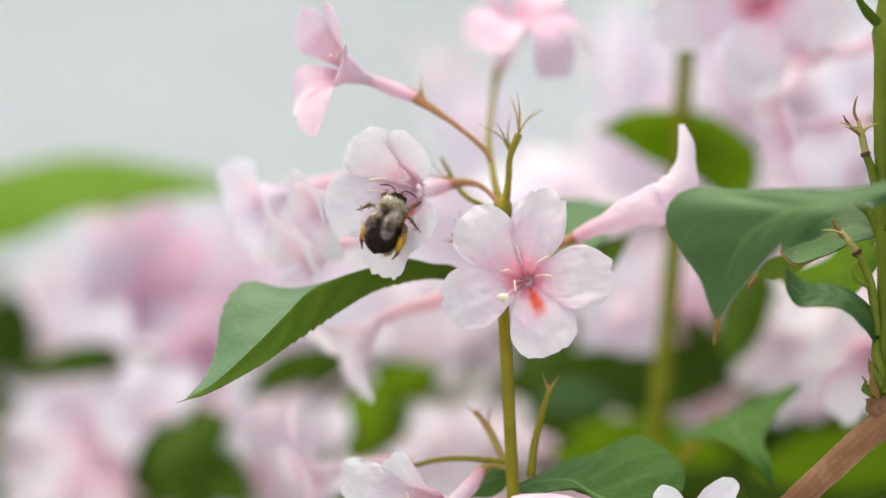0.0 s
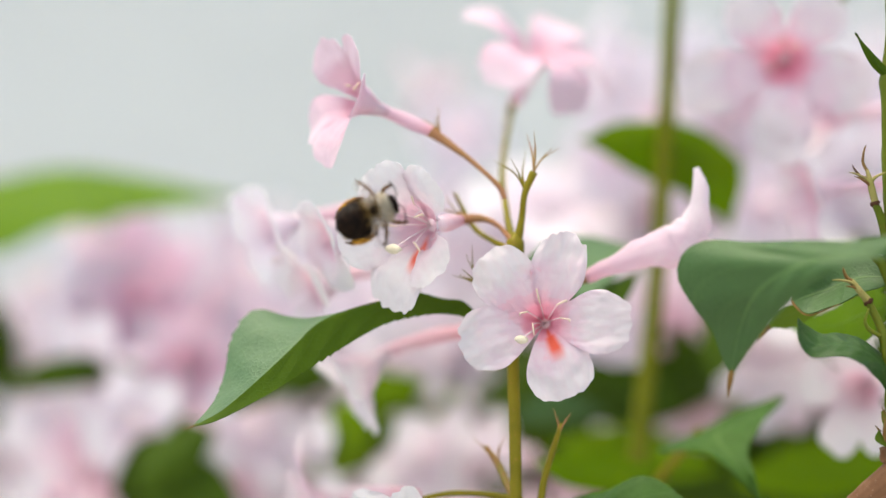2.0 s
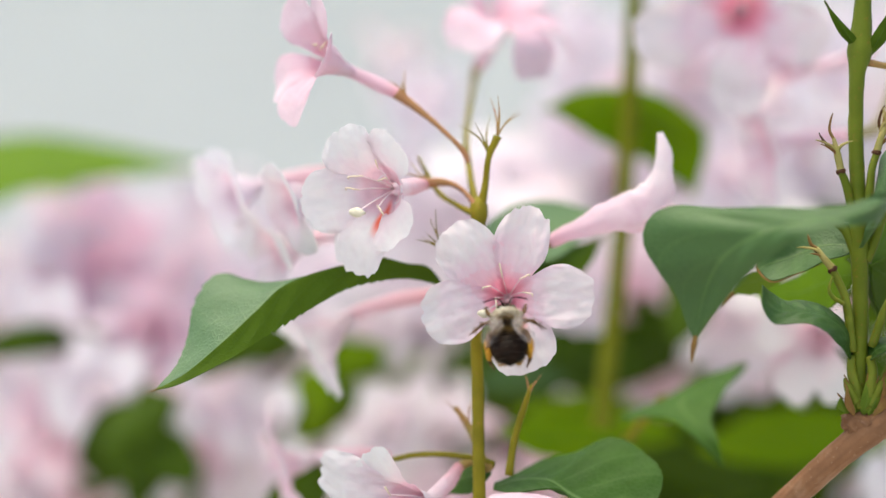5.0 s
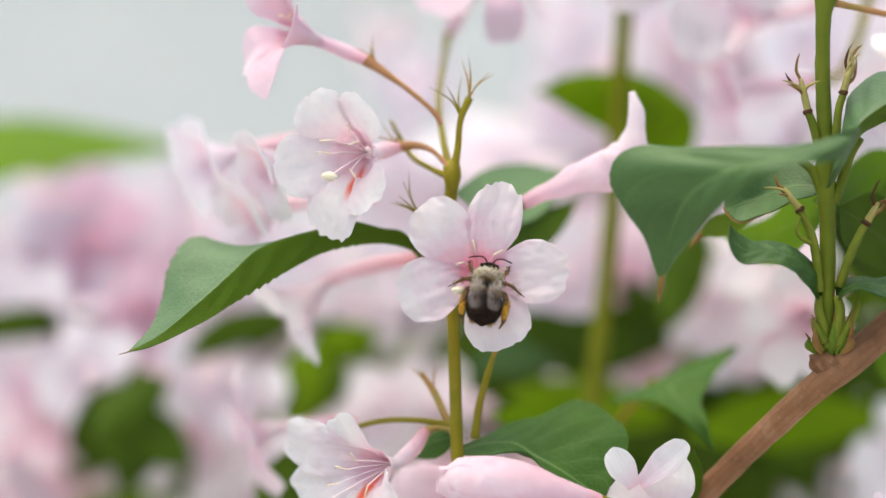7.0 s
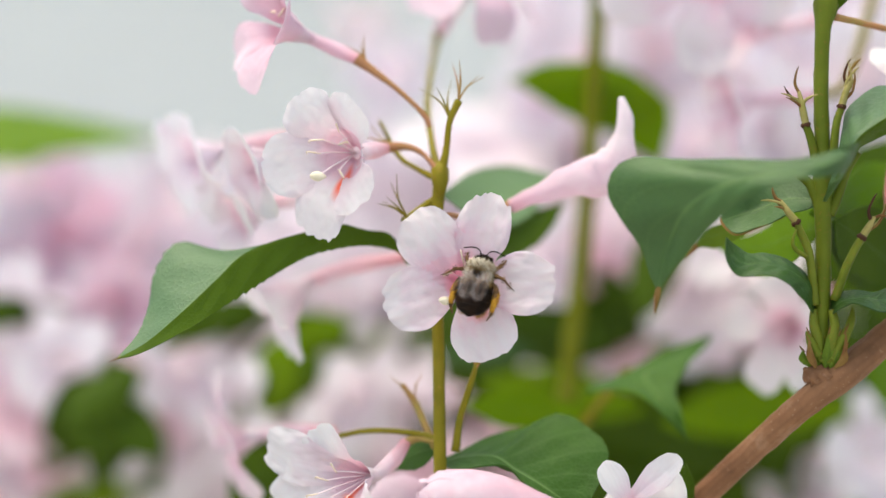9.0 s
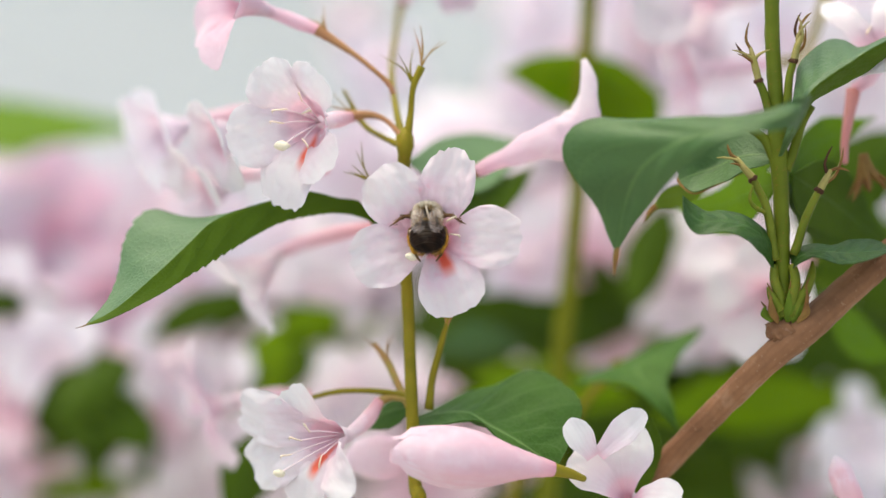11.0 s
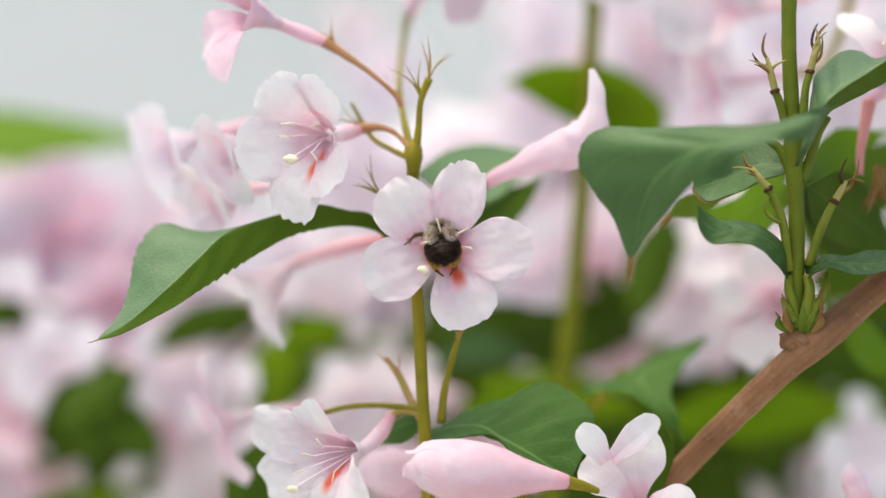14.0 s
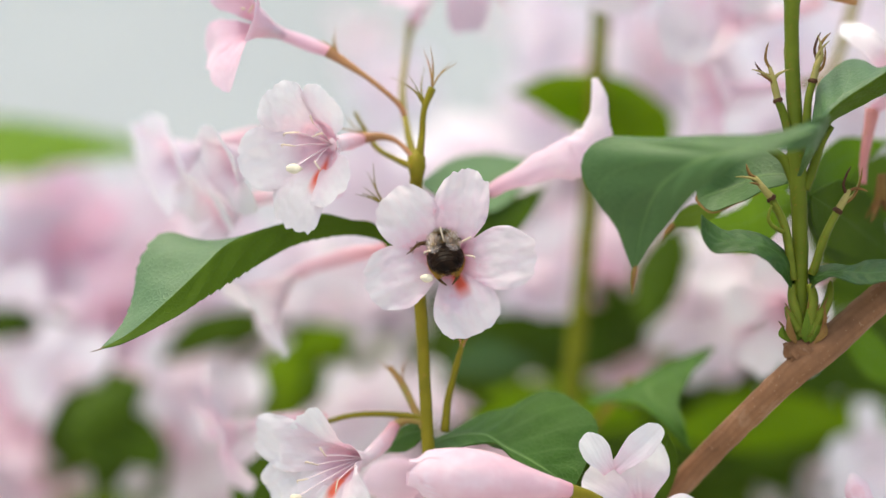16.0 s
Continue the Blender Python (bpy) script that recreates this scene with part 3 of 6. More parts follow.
style(hero, hero_in, (0.4, -3.0, -9.0), 1.3)
# its stamens lean on the lobes and curl over at their ends
for bend_at, end in (((3.6, -3.0, -2.4), (3.1, -3.4, -0.3)), ((6.8, -2.8, -2.9), (8.3, -3.2, -2.2)), ((1.4, -2.4, -4.2), (0.2, -3.0, -4.5)), ((7.4, -2.4, -5.3), (8.8, -2.8, -5.6)), ((2.4, -2.8, -6.4), (2.6, -3.4, -7.8))):
    stamen(hero, hero_in, bend_at, end)

# the flower beside it, turned a little aside
left_flower, left_in, left_f = flower(
    spray, (-18.8, -1.0, 16.4), (-0.56, -0.81, -0.10), (-10.2, 13.0, 18.3),
    [(118, 10.2, 5.6, {"bend": (16, 78), "curl": 15, "peak": 0.6}), (56, 9.8, 5.2, {"bend": (20, 70), "cup": 0.12, "peak": 0.58}), (-52, 8.8, 5.4, {"bend": (16, 70), "cup": 0.14, "tip": 2.6}),
     (-108, 12.4, 5.8, {"spot": 0.45, "reach": 0.42, "bend": (26, 92), "tip": 2.8, "peak": 0.6}), (-172, 11.8, 5.8, {"bend": (22, 82), "peak": 0.58})],
    mouth=5.4, label="pale pink flower half turned aside with white stamens", seed=23, deep=6.5, fine=(34, 31), stamens=0)
style(left_flower, left_in, (-21.7, -5.5, 12.6), 1.5)
for bend_at, end in (((-21.0, -3.5, 19.0), (-23.2, -4.2, 18.8)), ((-21.6, -4.0, 16.6), (-23.6, -4.6, 16.9)), ((-18.0, -4.0, 18.2), (-16.6, -4.8, 18.6)), ((-18.0, -5.0, 13.6), (-17.2, -5.6, 12.4)), ((-18.2, -3.2, 20.6), (-18.6, -3.8, 21.8))):
    stamen(left_flower, left_in, bend_at, end)
stalk("calyx", [(-11.0, 12.6, 18.2), (-8.3, 12.6, 18.6), (-5.7, 12.0, 18.3), (-3.3, 11.0, 16.9), (-0.8, 9.0, 13.8)], [1.0, 0.85, 0.55, 0.42, 0.5], spray, PEDICEL, "red-flushed flower base")
sepals(spray, (-8.6, 13.0, 18.9), (-0.85, 0.1, 0.2), 6.0, 5, 0.5, 15)

# two more behind it, seen from the side
flower(
    spray, (-36.5, 18.0, 14.4), (-0.86, -0.40, -0.32), (-20.8, 22.0, 18.7),
    [(88, 5.5, 4.8, {"bend": (15, 85)}), (16, 6.0, 4.8, {"bend": (12, 80)}), (-56, 8.0, 4.8, {"bend": (20, 110)}), (-128, 8.5, 4.8, {"bend": (20, 115)}), (160, 7.5, 4.8, {"bend": (20, 100)})],
    mouth=4.8, bend=(35, 100), label="pale pink flower seen from the side", seed=31, deep=9.0, stamens=0)
flower(
    spray, (-49.0, 36.0, 16.8), (-0.80, -0.50, -0.30), (-26.9, 44.0, 22.1),
    [(84, 6.5, 5.4, {"bend": (20, 95)}), (12, 8.0, 5.2, {"bend": (15, 80)}), (-60, 8.5, 5.2, {"bend": (20, 95)}), (-132, 9.5, 5.2, {"bend": (25, 100)}), (156, 10.0, 5.4, {"bend": (25, 105)})],
    mouth=4.8, bend=(35, 90), label="white-pink flower seen from the side", seed=33, deep=9.0, stamens=0, mat=PETAL_BACK)
flower(
    spray, (-40.1, 30.0, 5.2), (-0.85, -0.35, -0.40), (-15.5, 34.0, 9.8),
    [(80, 9.0, 5.0), (10, 8.5, 4.8, {"bend": (30, 95)}), (-60, 8.5, 5.0), (-130, 8.5, 5.0), (150, 8.5, 5.0)],
    mouth=4.8, bend=(25, 80), label="rose pink trumpet flower pointing down and aside", seed=37, deep=9.0, stamens=0)
flower(
    spray, (-31.6, 34.0, -11.2), (-0.75, -0.2, -0.6), (-6.3, 28.0, -1.5),
    [(80, 9.0, 5.0), (10, 9.0, 4.8), (-60, 9.5, 5.2), (-130, 9.0, 5.0), (150, 9.0, 5.0)],
    mouth=4.8, bend=(20, 70), label="rose pink trumpet flower hanging behind the leaf", seed=41, deep=9.0, stamens=0, mat=PETAL)
stalk("flower_stalk", [(-6.6, 28.0, -1.6), (-4.1, 20.0, -0.7), (-1.2, 10.0, -0.9)], [0.9, 0.6, 0.6], spray, STEM_RED)

# the flower at the top on its long stalk, and the one behind it
TOPJ = (-3.3, 10.0, 24.0)
top_left, d_in, _ = flower(
    spray, (-30.6, 9.0, 40.6), (-0.76, -0.52, 0.28), (-15.4, 13.0, 34.3),
    [(120, 11.0, 4.4, {"bend": (12, 62)}), (62, 10.0, 4.2, {"bend": (15, 62)}), (-10, 6.0, 4.2, {"bend": (20, 60)}), (-90, 11.5, 4.8, {"bend": (30, 104)}), (-150, 10.0, 4.8, {"bend": (25, 95)})],
    mouth=4.0, bend=(25, 80), label="rose pink flower with a long narrow tube, seen from the side", seed=47, deep=9.0, stamens=2, pivot=TOPJ, mat=PETAL_ROSE, tube_mat=PETAL_ROSE)
stalk("calyx", [(-15.7, 12.0, 34.4), (-13.9, 12.0, 33.1), (-9.6, 11.0, 29.9), (-5.7, 10.0, 26.5), TOPJ, (-2.4, 10.0, 22.0)], [1.05, 0.85, 0.5, 0.45, 0.5, 0.5], top_left, PEDICEL, "red-flushed stalk")
sepals(top_left, (-13.9, 12.0, 33.6), (-0.3, 0, 0.9), 5.0, 3, 0.5, 19, None, 0.2)
flower(
    spray, (4.6, 52.0, 56.0), (0.30, -0.40, 0.87), (-1.2, 54.0, 42.4),
    [(-22, 16.0, 6.8, {"bend": (55, 140)}), (-80, 13.5, 6.0, {"bend": (60, 165)}), (-150, 14.0, 6.2, {"bend": (50, 140)}), (36, 12.0, 5.6), (130, 12.0, 5.6)],
    mouth=6.2, bend=(40, 95), label="rose pink flower standing on top of the shoot", seed=53, deep=8.0, stamens=0, mat=PETAL_ROSE, tube_mat=PETAL_PINK)

# folded trumpet to the other side
bm = bmesh.new()
tube(bm, [(12.2, 14.0, 7.8), (17.5, 13.0, 10.1), (23.1, 12.0, 12.2), (28.2, 12.0, 13.6), (31.5, 12.0, 16.4), (32.6, 12.0, 20.5), (32.9, 12.0, 24.1), (32.2, 12.0, 27.5)], [1.15, 1.75, 2.8, 4.0, 3.2, 1.8, 1.4, 0.5], sides=20, steps=8, knob=0.26, seed=61, span=(0.05, 1.0))
bud_flower = part("flower", bm, PETAL_PINK, spray, "pale pink half-closed trumpet flower with one lobe curled upward")
for k, (ang, ln, hw) in enumerate(((-40, 6.0, 3.6), (-110, 6.5, 3.4), (40, 4.5, 3.0))):
    bm = bmesh.new()
    sheet(bm, petal_rows(V((30.7, 12.0, 15.4)), *frame_of((0.8, 0.1, 0.25)), ang, 3.0, ln, hw, (10, 30), 0.25, 62 + k), 0.18)
    part("petal", bm, PETAL_PINK, bud_flower)
stalk("calyx", [(12.7, 14.0, 8.0), (10.4, 14.0, 7.1), (5.7, 12.0, 5.7), (0.6, 9.0, 6.2)], [1.15, 0.8, 0.5, 0.5], spray, PEDICEL)

# leaves of this shoot
LEAFJ = (-6.2, 4.0, -2.7)
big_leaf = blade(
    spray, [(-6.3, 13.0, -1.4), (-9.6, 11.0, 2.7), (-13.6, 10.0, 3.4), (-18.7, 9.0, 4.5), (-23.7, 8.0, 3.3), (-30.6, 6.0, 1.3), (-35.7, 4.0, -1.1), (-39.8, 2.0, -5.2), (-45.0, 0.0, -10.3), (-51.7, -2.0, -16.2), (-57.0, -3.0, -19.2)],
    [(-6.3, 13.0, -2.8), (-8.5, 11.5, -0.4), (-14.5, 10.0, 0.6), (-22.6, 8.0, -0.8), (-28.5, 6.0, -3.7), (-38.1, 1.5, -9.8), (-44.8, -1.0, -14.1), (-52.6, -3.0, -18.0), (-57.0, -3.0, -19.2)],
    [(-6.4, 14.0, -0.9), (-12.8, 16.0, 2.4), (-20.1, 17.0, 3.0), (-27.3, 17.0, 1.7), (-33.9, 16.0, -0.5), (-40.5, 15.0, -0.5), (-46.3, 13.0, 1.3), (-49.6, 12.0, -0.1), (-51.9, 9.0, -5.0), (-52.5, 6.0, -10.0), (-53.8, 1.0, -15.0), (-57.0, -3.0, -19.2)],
    LEAF, "green pointed leaf with finely toothed edge, folded along its midrib", 3, ns=190, nc=9, serrate=0.085, teeth=30, wave=0.7, quilt=0.5, pivot=LEAFJ, far_mat=LEAF_SHEEN)
stalk("leaf_tip", [(-56.0, -2.7, -18.7), (-57.2, -3.0, -19.3), (-58.6, -3.2, -19.7)], [0.12, 0.10, 0.05], big_leaf, DRY, "dry thin leaf tip")
blade(spray, [(0.4, 20.0, 10.0), (7.1, 34.0, 10.2), (15.0, 44.0, 11.3), (24.2, 52.0, 14.0)], [(0.4, 20.0, 10.5), (6.1, 40.0, 15.2), (14.1, 50.0, 16.4), (24.2, 52.0, 14.0)], [(0.4, 20.0, 9.5), (7.0, 26.0, 5.2), (14.7, 36.0, 5.3), (24.2, 52.0, 14.0)],
      LEAF_PALE, "pale bluish leaf underside behind the flower", 5, ns=24, nc=4)
leaf(spray, [(0.6, 12.0, 2.1), (8.1, 30.0, 3.1), (18.2, 42.0, 5.8), (25.2, 50.0, 10.2)], (-0.2, 0.4, 0.6), (0.3, -0.3, -1), 3.0, 6.0, LEAF, "green leaf behind the flower", 6)

# ---- the lower spray: open flower, pink bud, broad leaf ----
low = thing("weigela_low_spray", LOWO, "low weigela shoot with open flower, pink bud and broad leaf", "shrub branch")
low_flower, g_in, _ = flower(
    low, (-17.1, -1.0, -40.5), (-0.62, -0.72, -0.05), (-6.6, 10.0, -34.7),
    [(158, 15.6, 4.9, {"bend": (24, 86), "peak": 0.6}), (114, 8.6, 4.4, {"bend": (18, 80), "cup": 0.25}), (-36, 13.0, 4.6, {"bend": (15, 80), "cup": 0.12}), (-112, 10.5, 5.2, {"spot": 0.10, "reach": 0.5, "bend": (30, 95)}), (-160, 15.0, 5.2, {"bend": (30, 95), "peak": 0.6})],
    mouth=4.4, bend=(35, 90), label="open pale pink flower with cream stamens", seed=71, deep=8.0, stamens=0, fine=(30, 27), mat=PETAL)
style(low_flower, g_in, (-23.9, -6.0, -45.6), 1.2)
for bend_at, end in (((-20.2, -4.0, -40.2), (-22.0, -4.6, -39.6)), ((-18.6, -4.6, -38.6), (-19.4, -5.2, -37.2)), ((-16.6, -5.0, -43.0), (-17.0, -5.6, -44.6)), ((-22.0, -4.0, -42.6), (-23.6, -4.6, -42.8))):
    stamen(low_flower, g_in, bend_at, end)
stalk("flower_stalk", [(-6.6, 10.0, -34.7), (-4.2, 10.0, -34.1), (-0.6, 8.0, -34.7)], [0.9, 0.55, 0.6], low, STEM_RED)
stalk("flower_stalk", [(-18.9, 14.0, -34.0), (-14.7, 12.0, -33.0), (-9.6, 11.0, -32.8), (-4.0, 10.0, -33.4), (-0.5, 8.0, -34.3)], [0.45, 0.5, 0.5, 0.6, 0.6], low)
stalk("flower_stalk", [(-1.4, 9.0, -35.6), (-3.3, 11.0, -31.7), (-5.0, 13.0, -28.0), (-7.4, 14.0, -24.5)], [0.75, 0.65, 0.7, 0.4], low, STEM_RED)
sepals(low, (-4.8, 13.0, -28.2), (-0.4, 0, 1), 6.0, 4, 0.8, 29)
stalk("flower_stalk", [(2.2, 7.0, -36.2), (3.1, 8.0, -30.2), (4.9, 8.0, -24.2), (6.3, 8.0, -20.1)], [0.8, 0.65, 0.6, 0.3], low)
sepals(low, (5.5, 8.0, -22.7), (0.25, 0, 1), 5.0, 3, 0.4, 33)
bm = bmesh.new()
tube(bm, [(23.6, -5.0, -46.4), (20.7, -6.0, -45.7), (14.3, -8.0, -44.5), (8.5, -9.0, -43.4), (3.2, -9.0, -42.7), (-0.7, -9.0, -42.2), (-3.8, -8.0, -42.2)], [1.3, 1.8, 3.6, 4.9, 4.8, 3.4, 0.7], sides=22, steps=8, knob=0.12, seed=4, span=(0.02, 0.75))
bud = part("bud", bm, BUD, low, "plump closed rose pink bud")
# its folded lobes lie over one another
for k, (ang, lift) in enumerate(((60, 0.16), (-50, 0.22), (180, 0.18))):
    n_b, e_b, f_b = frame_of((-1, -0.1, 0.12))
    rows = []
    for i in range(15):
        u = i / 14
        mid = V((17.0, -7.4, -45.0)).lerp(V((-4.4, -8.2, -42.0)), u)
        rad = (1.6 + 3.6 * math.sin(math.pi * min(1, 0.08 + 0.80 * u)) ** 0.9) * (1 if u < 0.9 else 0.72) + lift
        rows.append([(mid + (e_b * math.cos(radians(ang + c * 62 * (1 - 0.5 * u) + 30 * u)) + f_b * math.sin(radians(ang + c * 62 * (1 - 0.5 * u) + 30 * u))) * rad, 0.1 + 0.7 * u, c, 0.0) for c in (-1, -0.7, -0.35, 0, 0.35, 0.7, 1)])
    bm = bmesh.new()
    sheet(bm, rows, 0.1)
    part("petal", bm, BUD, bud)
stalk("calyx", [(23.0, -5.0, -46.2), (26.2, -3.0, -47.3), (29.2, -1.0, -48.6)], [1.35, 0.95, 0.55], low, STEM)
bm = bmesh.new()
tube(bm, [(-1.5, 22.0, -45.8), (-3.9, 22.0, -45.8), (-7.5, 24.0, -46.0), (-11.0, 26.0, -46.5), (-14.2, 26.0, -47.5)], [1.6, 3.2, 4.4, 3.6, 0.8], sides=16, steps=6, knob=0.14, seed=6, span=(0.2, 0.9))
part("bud", bm, PETAL_ROSE, low, "rose pink bud behind, out of focus")
blade(low, [(-0.6, 10.0, -38.5), (3.9, 9.0, -37.2), (9.1, 7.0, -37.0), (12.6, 5.0, -39.1), (16.1, 3.0, -41.0), (19.8, 2.0, -43.4), (24.5, 1.0, -46.8)],
      [(-0.4, 11.0, -37.9), (3.4, 14.0, -36.5), (8.7, 16.0, -34.0), (14.3, 16.0, -32.9), (16.8, 15.0, -31.5), (20.2, 15.0, -29.8), (23.6, 14.0, -30.2), (27.0, 12.0, -33.0), (29.3, 9.0, -35.6), (29.3, 7.0, -38.3), (27.4, 4.0, -42.0), (24.5, 1.0, -46.8)],
      [(-0.6, 9.0, -38.8), (2.8, 4.0, -39.0), (6.3, 1.0, -38.5), (10.1, -1.0, -38.6), (14.2, -3.0, -40.8), (18.8, -3.0, -43.2), (22.4, -1.0, -45.9), (24.5, 1.0, -46.8)],
      LEAF_BLUE, "broad dark green leaf with a pale midrib", 9, ns=70, nc=10, wave=1.2, quilt=0.45, belly=0.10, serrate=0.04)
leaf(low, [(-0.9, 10.0, -36.1), (-4.0, 12.0, -36.7), (-7.1, 14.0, -38.1), (-10.7, 16.0, -40.6)], (0.1, 0.6, 0.6), (0, -0.6, -0.8), 2.5, 3.5, LEAF_BLUE, "green leaf", 10)
flower(
    low, (-43.0, 42.0, -38.2), (-0.80, -0.25, -0.2), (-20.7, 30.0, -34.5),
    [(85, 11.5, 3.8, {"bend": (60, 108)}), (15, 8.0, 4.4), (-60, 10.0, 5.0, {"bend": (60, 120)}), (-115, 10.0, 4.6, {"bend": (60, 120)}), (155, 8.0, 4.6)],
    mouth=4.6, bend=(40, 90), label="rose pink flower seen from the side", seed=83, deep=9.0, stamens=2, mat=PETAL_PINK)

# white-petalled flower low beside the branch
corner = thing("weigela_low_flower", (34.3, 0.0, -51.5), "white-pink flower opening beside the brown branch", "flower")
flower(
    corner, (37.2, 0.0, -50.3), (-0.15, -0.85, 0.45), (41.0, 10.0, -57.5),
    [(82, 10.5, 4.6, {"bend": (30, 80), "peak": 0.5, "tip": 2.0}), (150, 9.6, 4.0, {"bend": (30, 85)}), (-20, 8.6, 4.2, {"bend": (30, 90)}), (-120, 10.5, 4.6), (-60, 10.0, 5.0)],
    mouth=3.6, bend=(35, 85), label="white-pink trumpet flower", seed=91, deep=7.0, stamens=0)
for k, (root, way, ln, hw) in enumerate((((32.2, -2.0, -44.4), 122, 8.0, 2.5), ((32.4, -2.0, -43.9), 41, 11.2, 2.5))):
    bm = bmesh.new()
    sheet(bm, petal_rows(V(root), *frame_of((0.0, -1, 0.12)), way, 0.7, ln, hw, (70, 92), 0.10, 93 + k, peak=0.6, tip=2.2), 0.09)
    part("petal", bm, PETAL, corner, "narrow white-pink petal")
bm = bmesh.new()
tube(bm, [(80.1, 6.0, -57.3), (77.3, 6.0, -52.2), (76.1, 6.0, -48.7), (75.5, 6.0, -46.4)], [1.2, 2.4, 2.2, 0.5], sides=12, steps=5, knob=0.15, seed=9, span=(0.0, 0.6))
part("bud", bm, TUBE, corner, "small pink bud")
leaf(corner, [(39.4, 12.0, -55.1), (41.3, 10.0, -46.7), (42.6, 8.0, -41.4), (43.1, 6.0, -38.4)], (-0.8, 0.3, 0.2), (0.8, -0.2, -0.2), 4.5, 3.0, LEAF, "green leaf with a brown tip", 13)

# ---- the shoot on the brown branch ----
shoot = thing("weigela_branch", SHOOTO, "brown woody weigela branch with an upright green shoot", "shrub branch")
bm = bmesh.new()
tube(bm, [(20, 220, -560), (10, 120, -230), (21.6, 40.0, -82.0), (38.9, 18.0, -54.3), (46.9, 11.0, -44.7), (56.3, 5.0, -34.5), (64.3, 0.0, -26.5), (70.0, 0.0, -22.2), (77.1, 2.0, -16.6), (88.7, 4.0, -7.9), (102.8, 8.0, 0.1)],
     [4.0, 3.2, 2.7, 2.35, 2.3, 2.35, 2.5, 2.9, 2.7, 2.6, 2.5], sides=24, steps=14, knob=0.08, seed=2)
part("woody_branch", bm, BARK, shoot, "rough brown bark with pale flecks")
bm = bmesh.new()
blob(bm, (66.2, 0.0, -22.5), (3.0, 2.9, 2.5), axis=(0.5, 0, 1), bump=0.35, seg=24, rings=16)
part("node_collar", bm, BARK, shoot, "swollen bark collar")
stalk("stem", [(66.4, 0.0, -21.2), (66.5, 0.0, -12.7), (66.8, 0.0, 0.0), (66.7, 0.0, 7.1), (66.6, 0.0, 12.0), (66.6, 0.0, 17.0), (66.5, 1.0, 28.6), (66.9, 1.0, 38.3), (67.6, 2.0, 43.0), (68.4, 3.0, 52.0), (68.8, 4.0, 66.0)], [1.45, 1.35, 1.4, 1.6, 1.75, 1.35, 1.3, 1.35, 2.3, 1.5, 1.4], shoot, STEM_GREEN, "straight green shoot", knob=0.12, seed=5, sides=12)
for k, (x0, spread, h, wd) in enumerate(((-1.4, -0.75, 5.5, 1.4), (1.2, 0.8, 6.5, 1.3), (-0.5, -0.4, 8.0, 1.2), (1.8, 1.1, 4.2, 1.3), (0.3, 0.35, 7.0, 1.2), (-1.9, -1.0, 3.6, 1.2), (2.2, 0.9, 7.5, 0.8), (-1.0, -0.9, 6.8, 0.8))):
    root = V((66.5, -1.0, -21.0)) + V((x0, -1.2 + 0.6 * (k % 3), 0))
    top = root + V((spread * 1.7, -0.6, h))
    leaf(shoot, [root, root + V((spread * 1.5, -1.0, h * 0.45)), top], (-1, 0.3, 0.2), (1, 0.3, -0.1), wd * (0.6 if k % 3 == 0 else 0.95), wd * (0.6 if k % 3 == 0 else 0.95), DRY if k % 3 == 0 else LEAF_FRESH, "small bract at the foot of the shoot", 20 + k, 0.0, name="bract", ns=10, nc=3, peak=0.35)
    stalk("bract_tip", [root.lerp(top, 0.82), top + V((spread * 0.6, 0, 0.5))], [0.24, 0.08], shoot, DRY, "brown withered bract tip")
stalk("leaf_base", [(65.1, -0.4, -10.6), (64.9, -1.0, -13.0), (65.6, -1.2, -16.2), (66.2, -0.8, -19.6)], [0.7, 0.85, 1.05, 1.2], shoot, STEM_YOUNG, "pale swollen leaf base")
stalk("leaf_base", [(68.1, -1.0, -10.6), (68.5, -1.4, -13.0), (68.0, -1.6, -16.4), (67.2, -1.0, -19.6)], [0.7, 0.95, 1.15, 1.2], shoot, STEM_YOUNG, "pale swollen leaf base")
stalk("leaf_base", [(71.6, -1.6, -10.2), (71.3, -1.8, -12.6), (69.8, -2.0, -16.0), (67.8, -1.4, -19.4)], [0.25, 0.8, 0.95, 0.9], shoot, STEM_YOUNG, "pale young side shoot")
stalk("leaf_base", [(63.6, -1.6, -14.4), (64.2, -2.0, -16.2), (65.6, -1.8, -18.6)], [0.25, 0.8, 0.9], shoot, STEM_YOUNG, "pale young side shoot")
husk(shoot, [(65.4, -1.0, 13.9), (64.5, -1.0, 19.0), (63.5, -1.0, 21.7)], [(63.5, -1.0, 21.7), (63.0, -1.2, 24.4), (62.3, -1.0, 27.6)], [(62.2, -1.5, 31.9), (59.0, -2.0, 27.2), (59.8, -0.5, 28.6), (59.9, -2.0, 26.5), (65.5, -2.0, 27.0)], 0.8)
husk(shoot, [(68.0, -1.0, 13.0), (68.8, -1.0, 21.3), (69.8, -1.0, 25.0)], [(69.8, -1.0, 25.0), (70.5, -1.2, 27.5), (71.2, -1.0, 29.4)], [(73.2, -1.0, 33.3), (70.7, -1.6, 32.9), (71.5, -0.4, 33.4), (71.9, -2.0, 30.9), (72.8, -1.5, 31.8)], 0.8, STEM_YOUNG)
husk(shoot, [(65.2, -1.0, -9.8), (64.0, -1.6, -1.0), (61.7, -2.0, 4.6)], [(61.7, -2.0, 4.6), (60.2, -2.2, 6.6), (59.0, -2.0, 8.4)], [(57.5, -2.0, 10.8), (55.4, -2.6, 8.5), (57.9, -1.4, 10.0), (57.8, -2.6, 7.4)], 0.85, STEM_YOUNG)
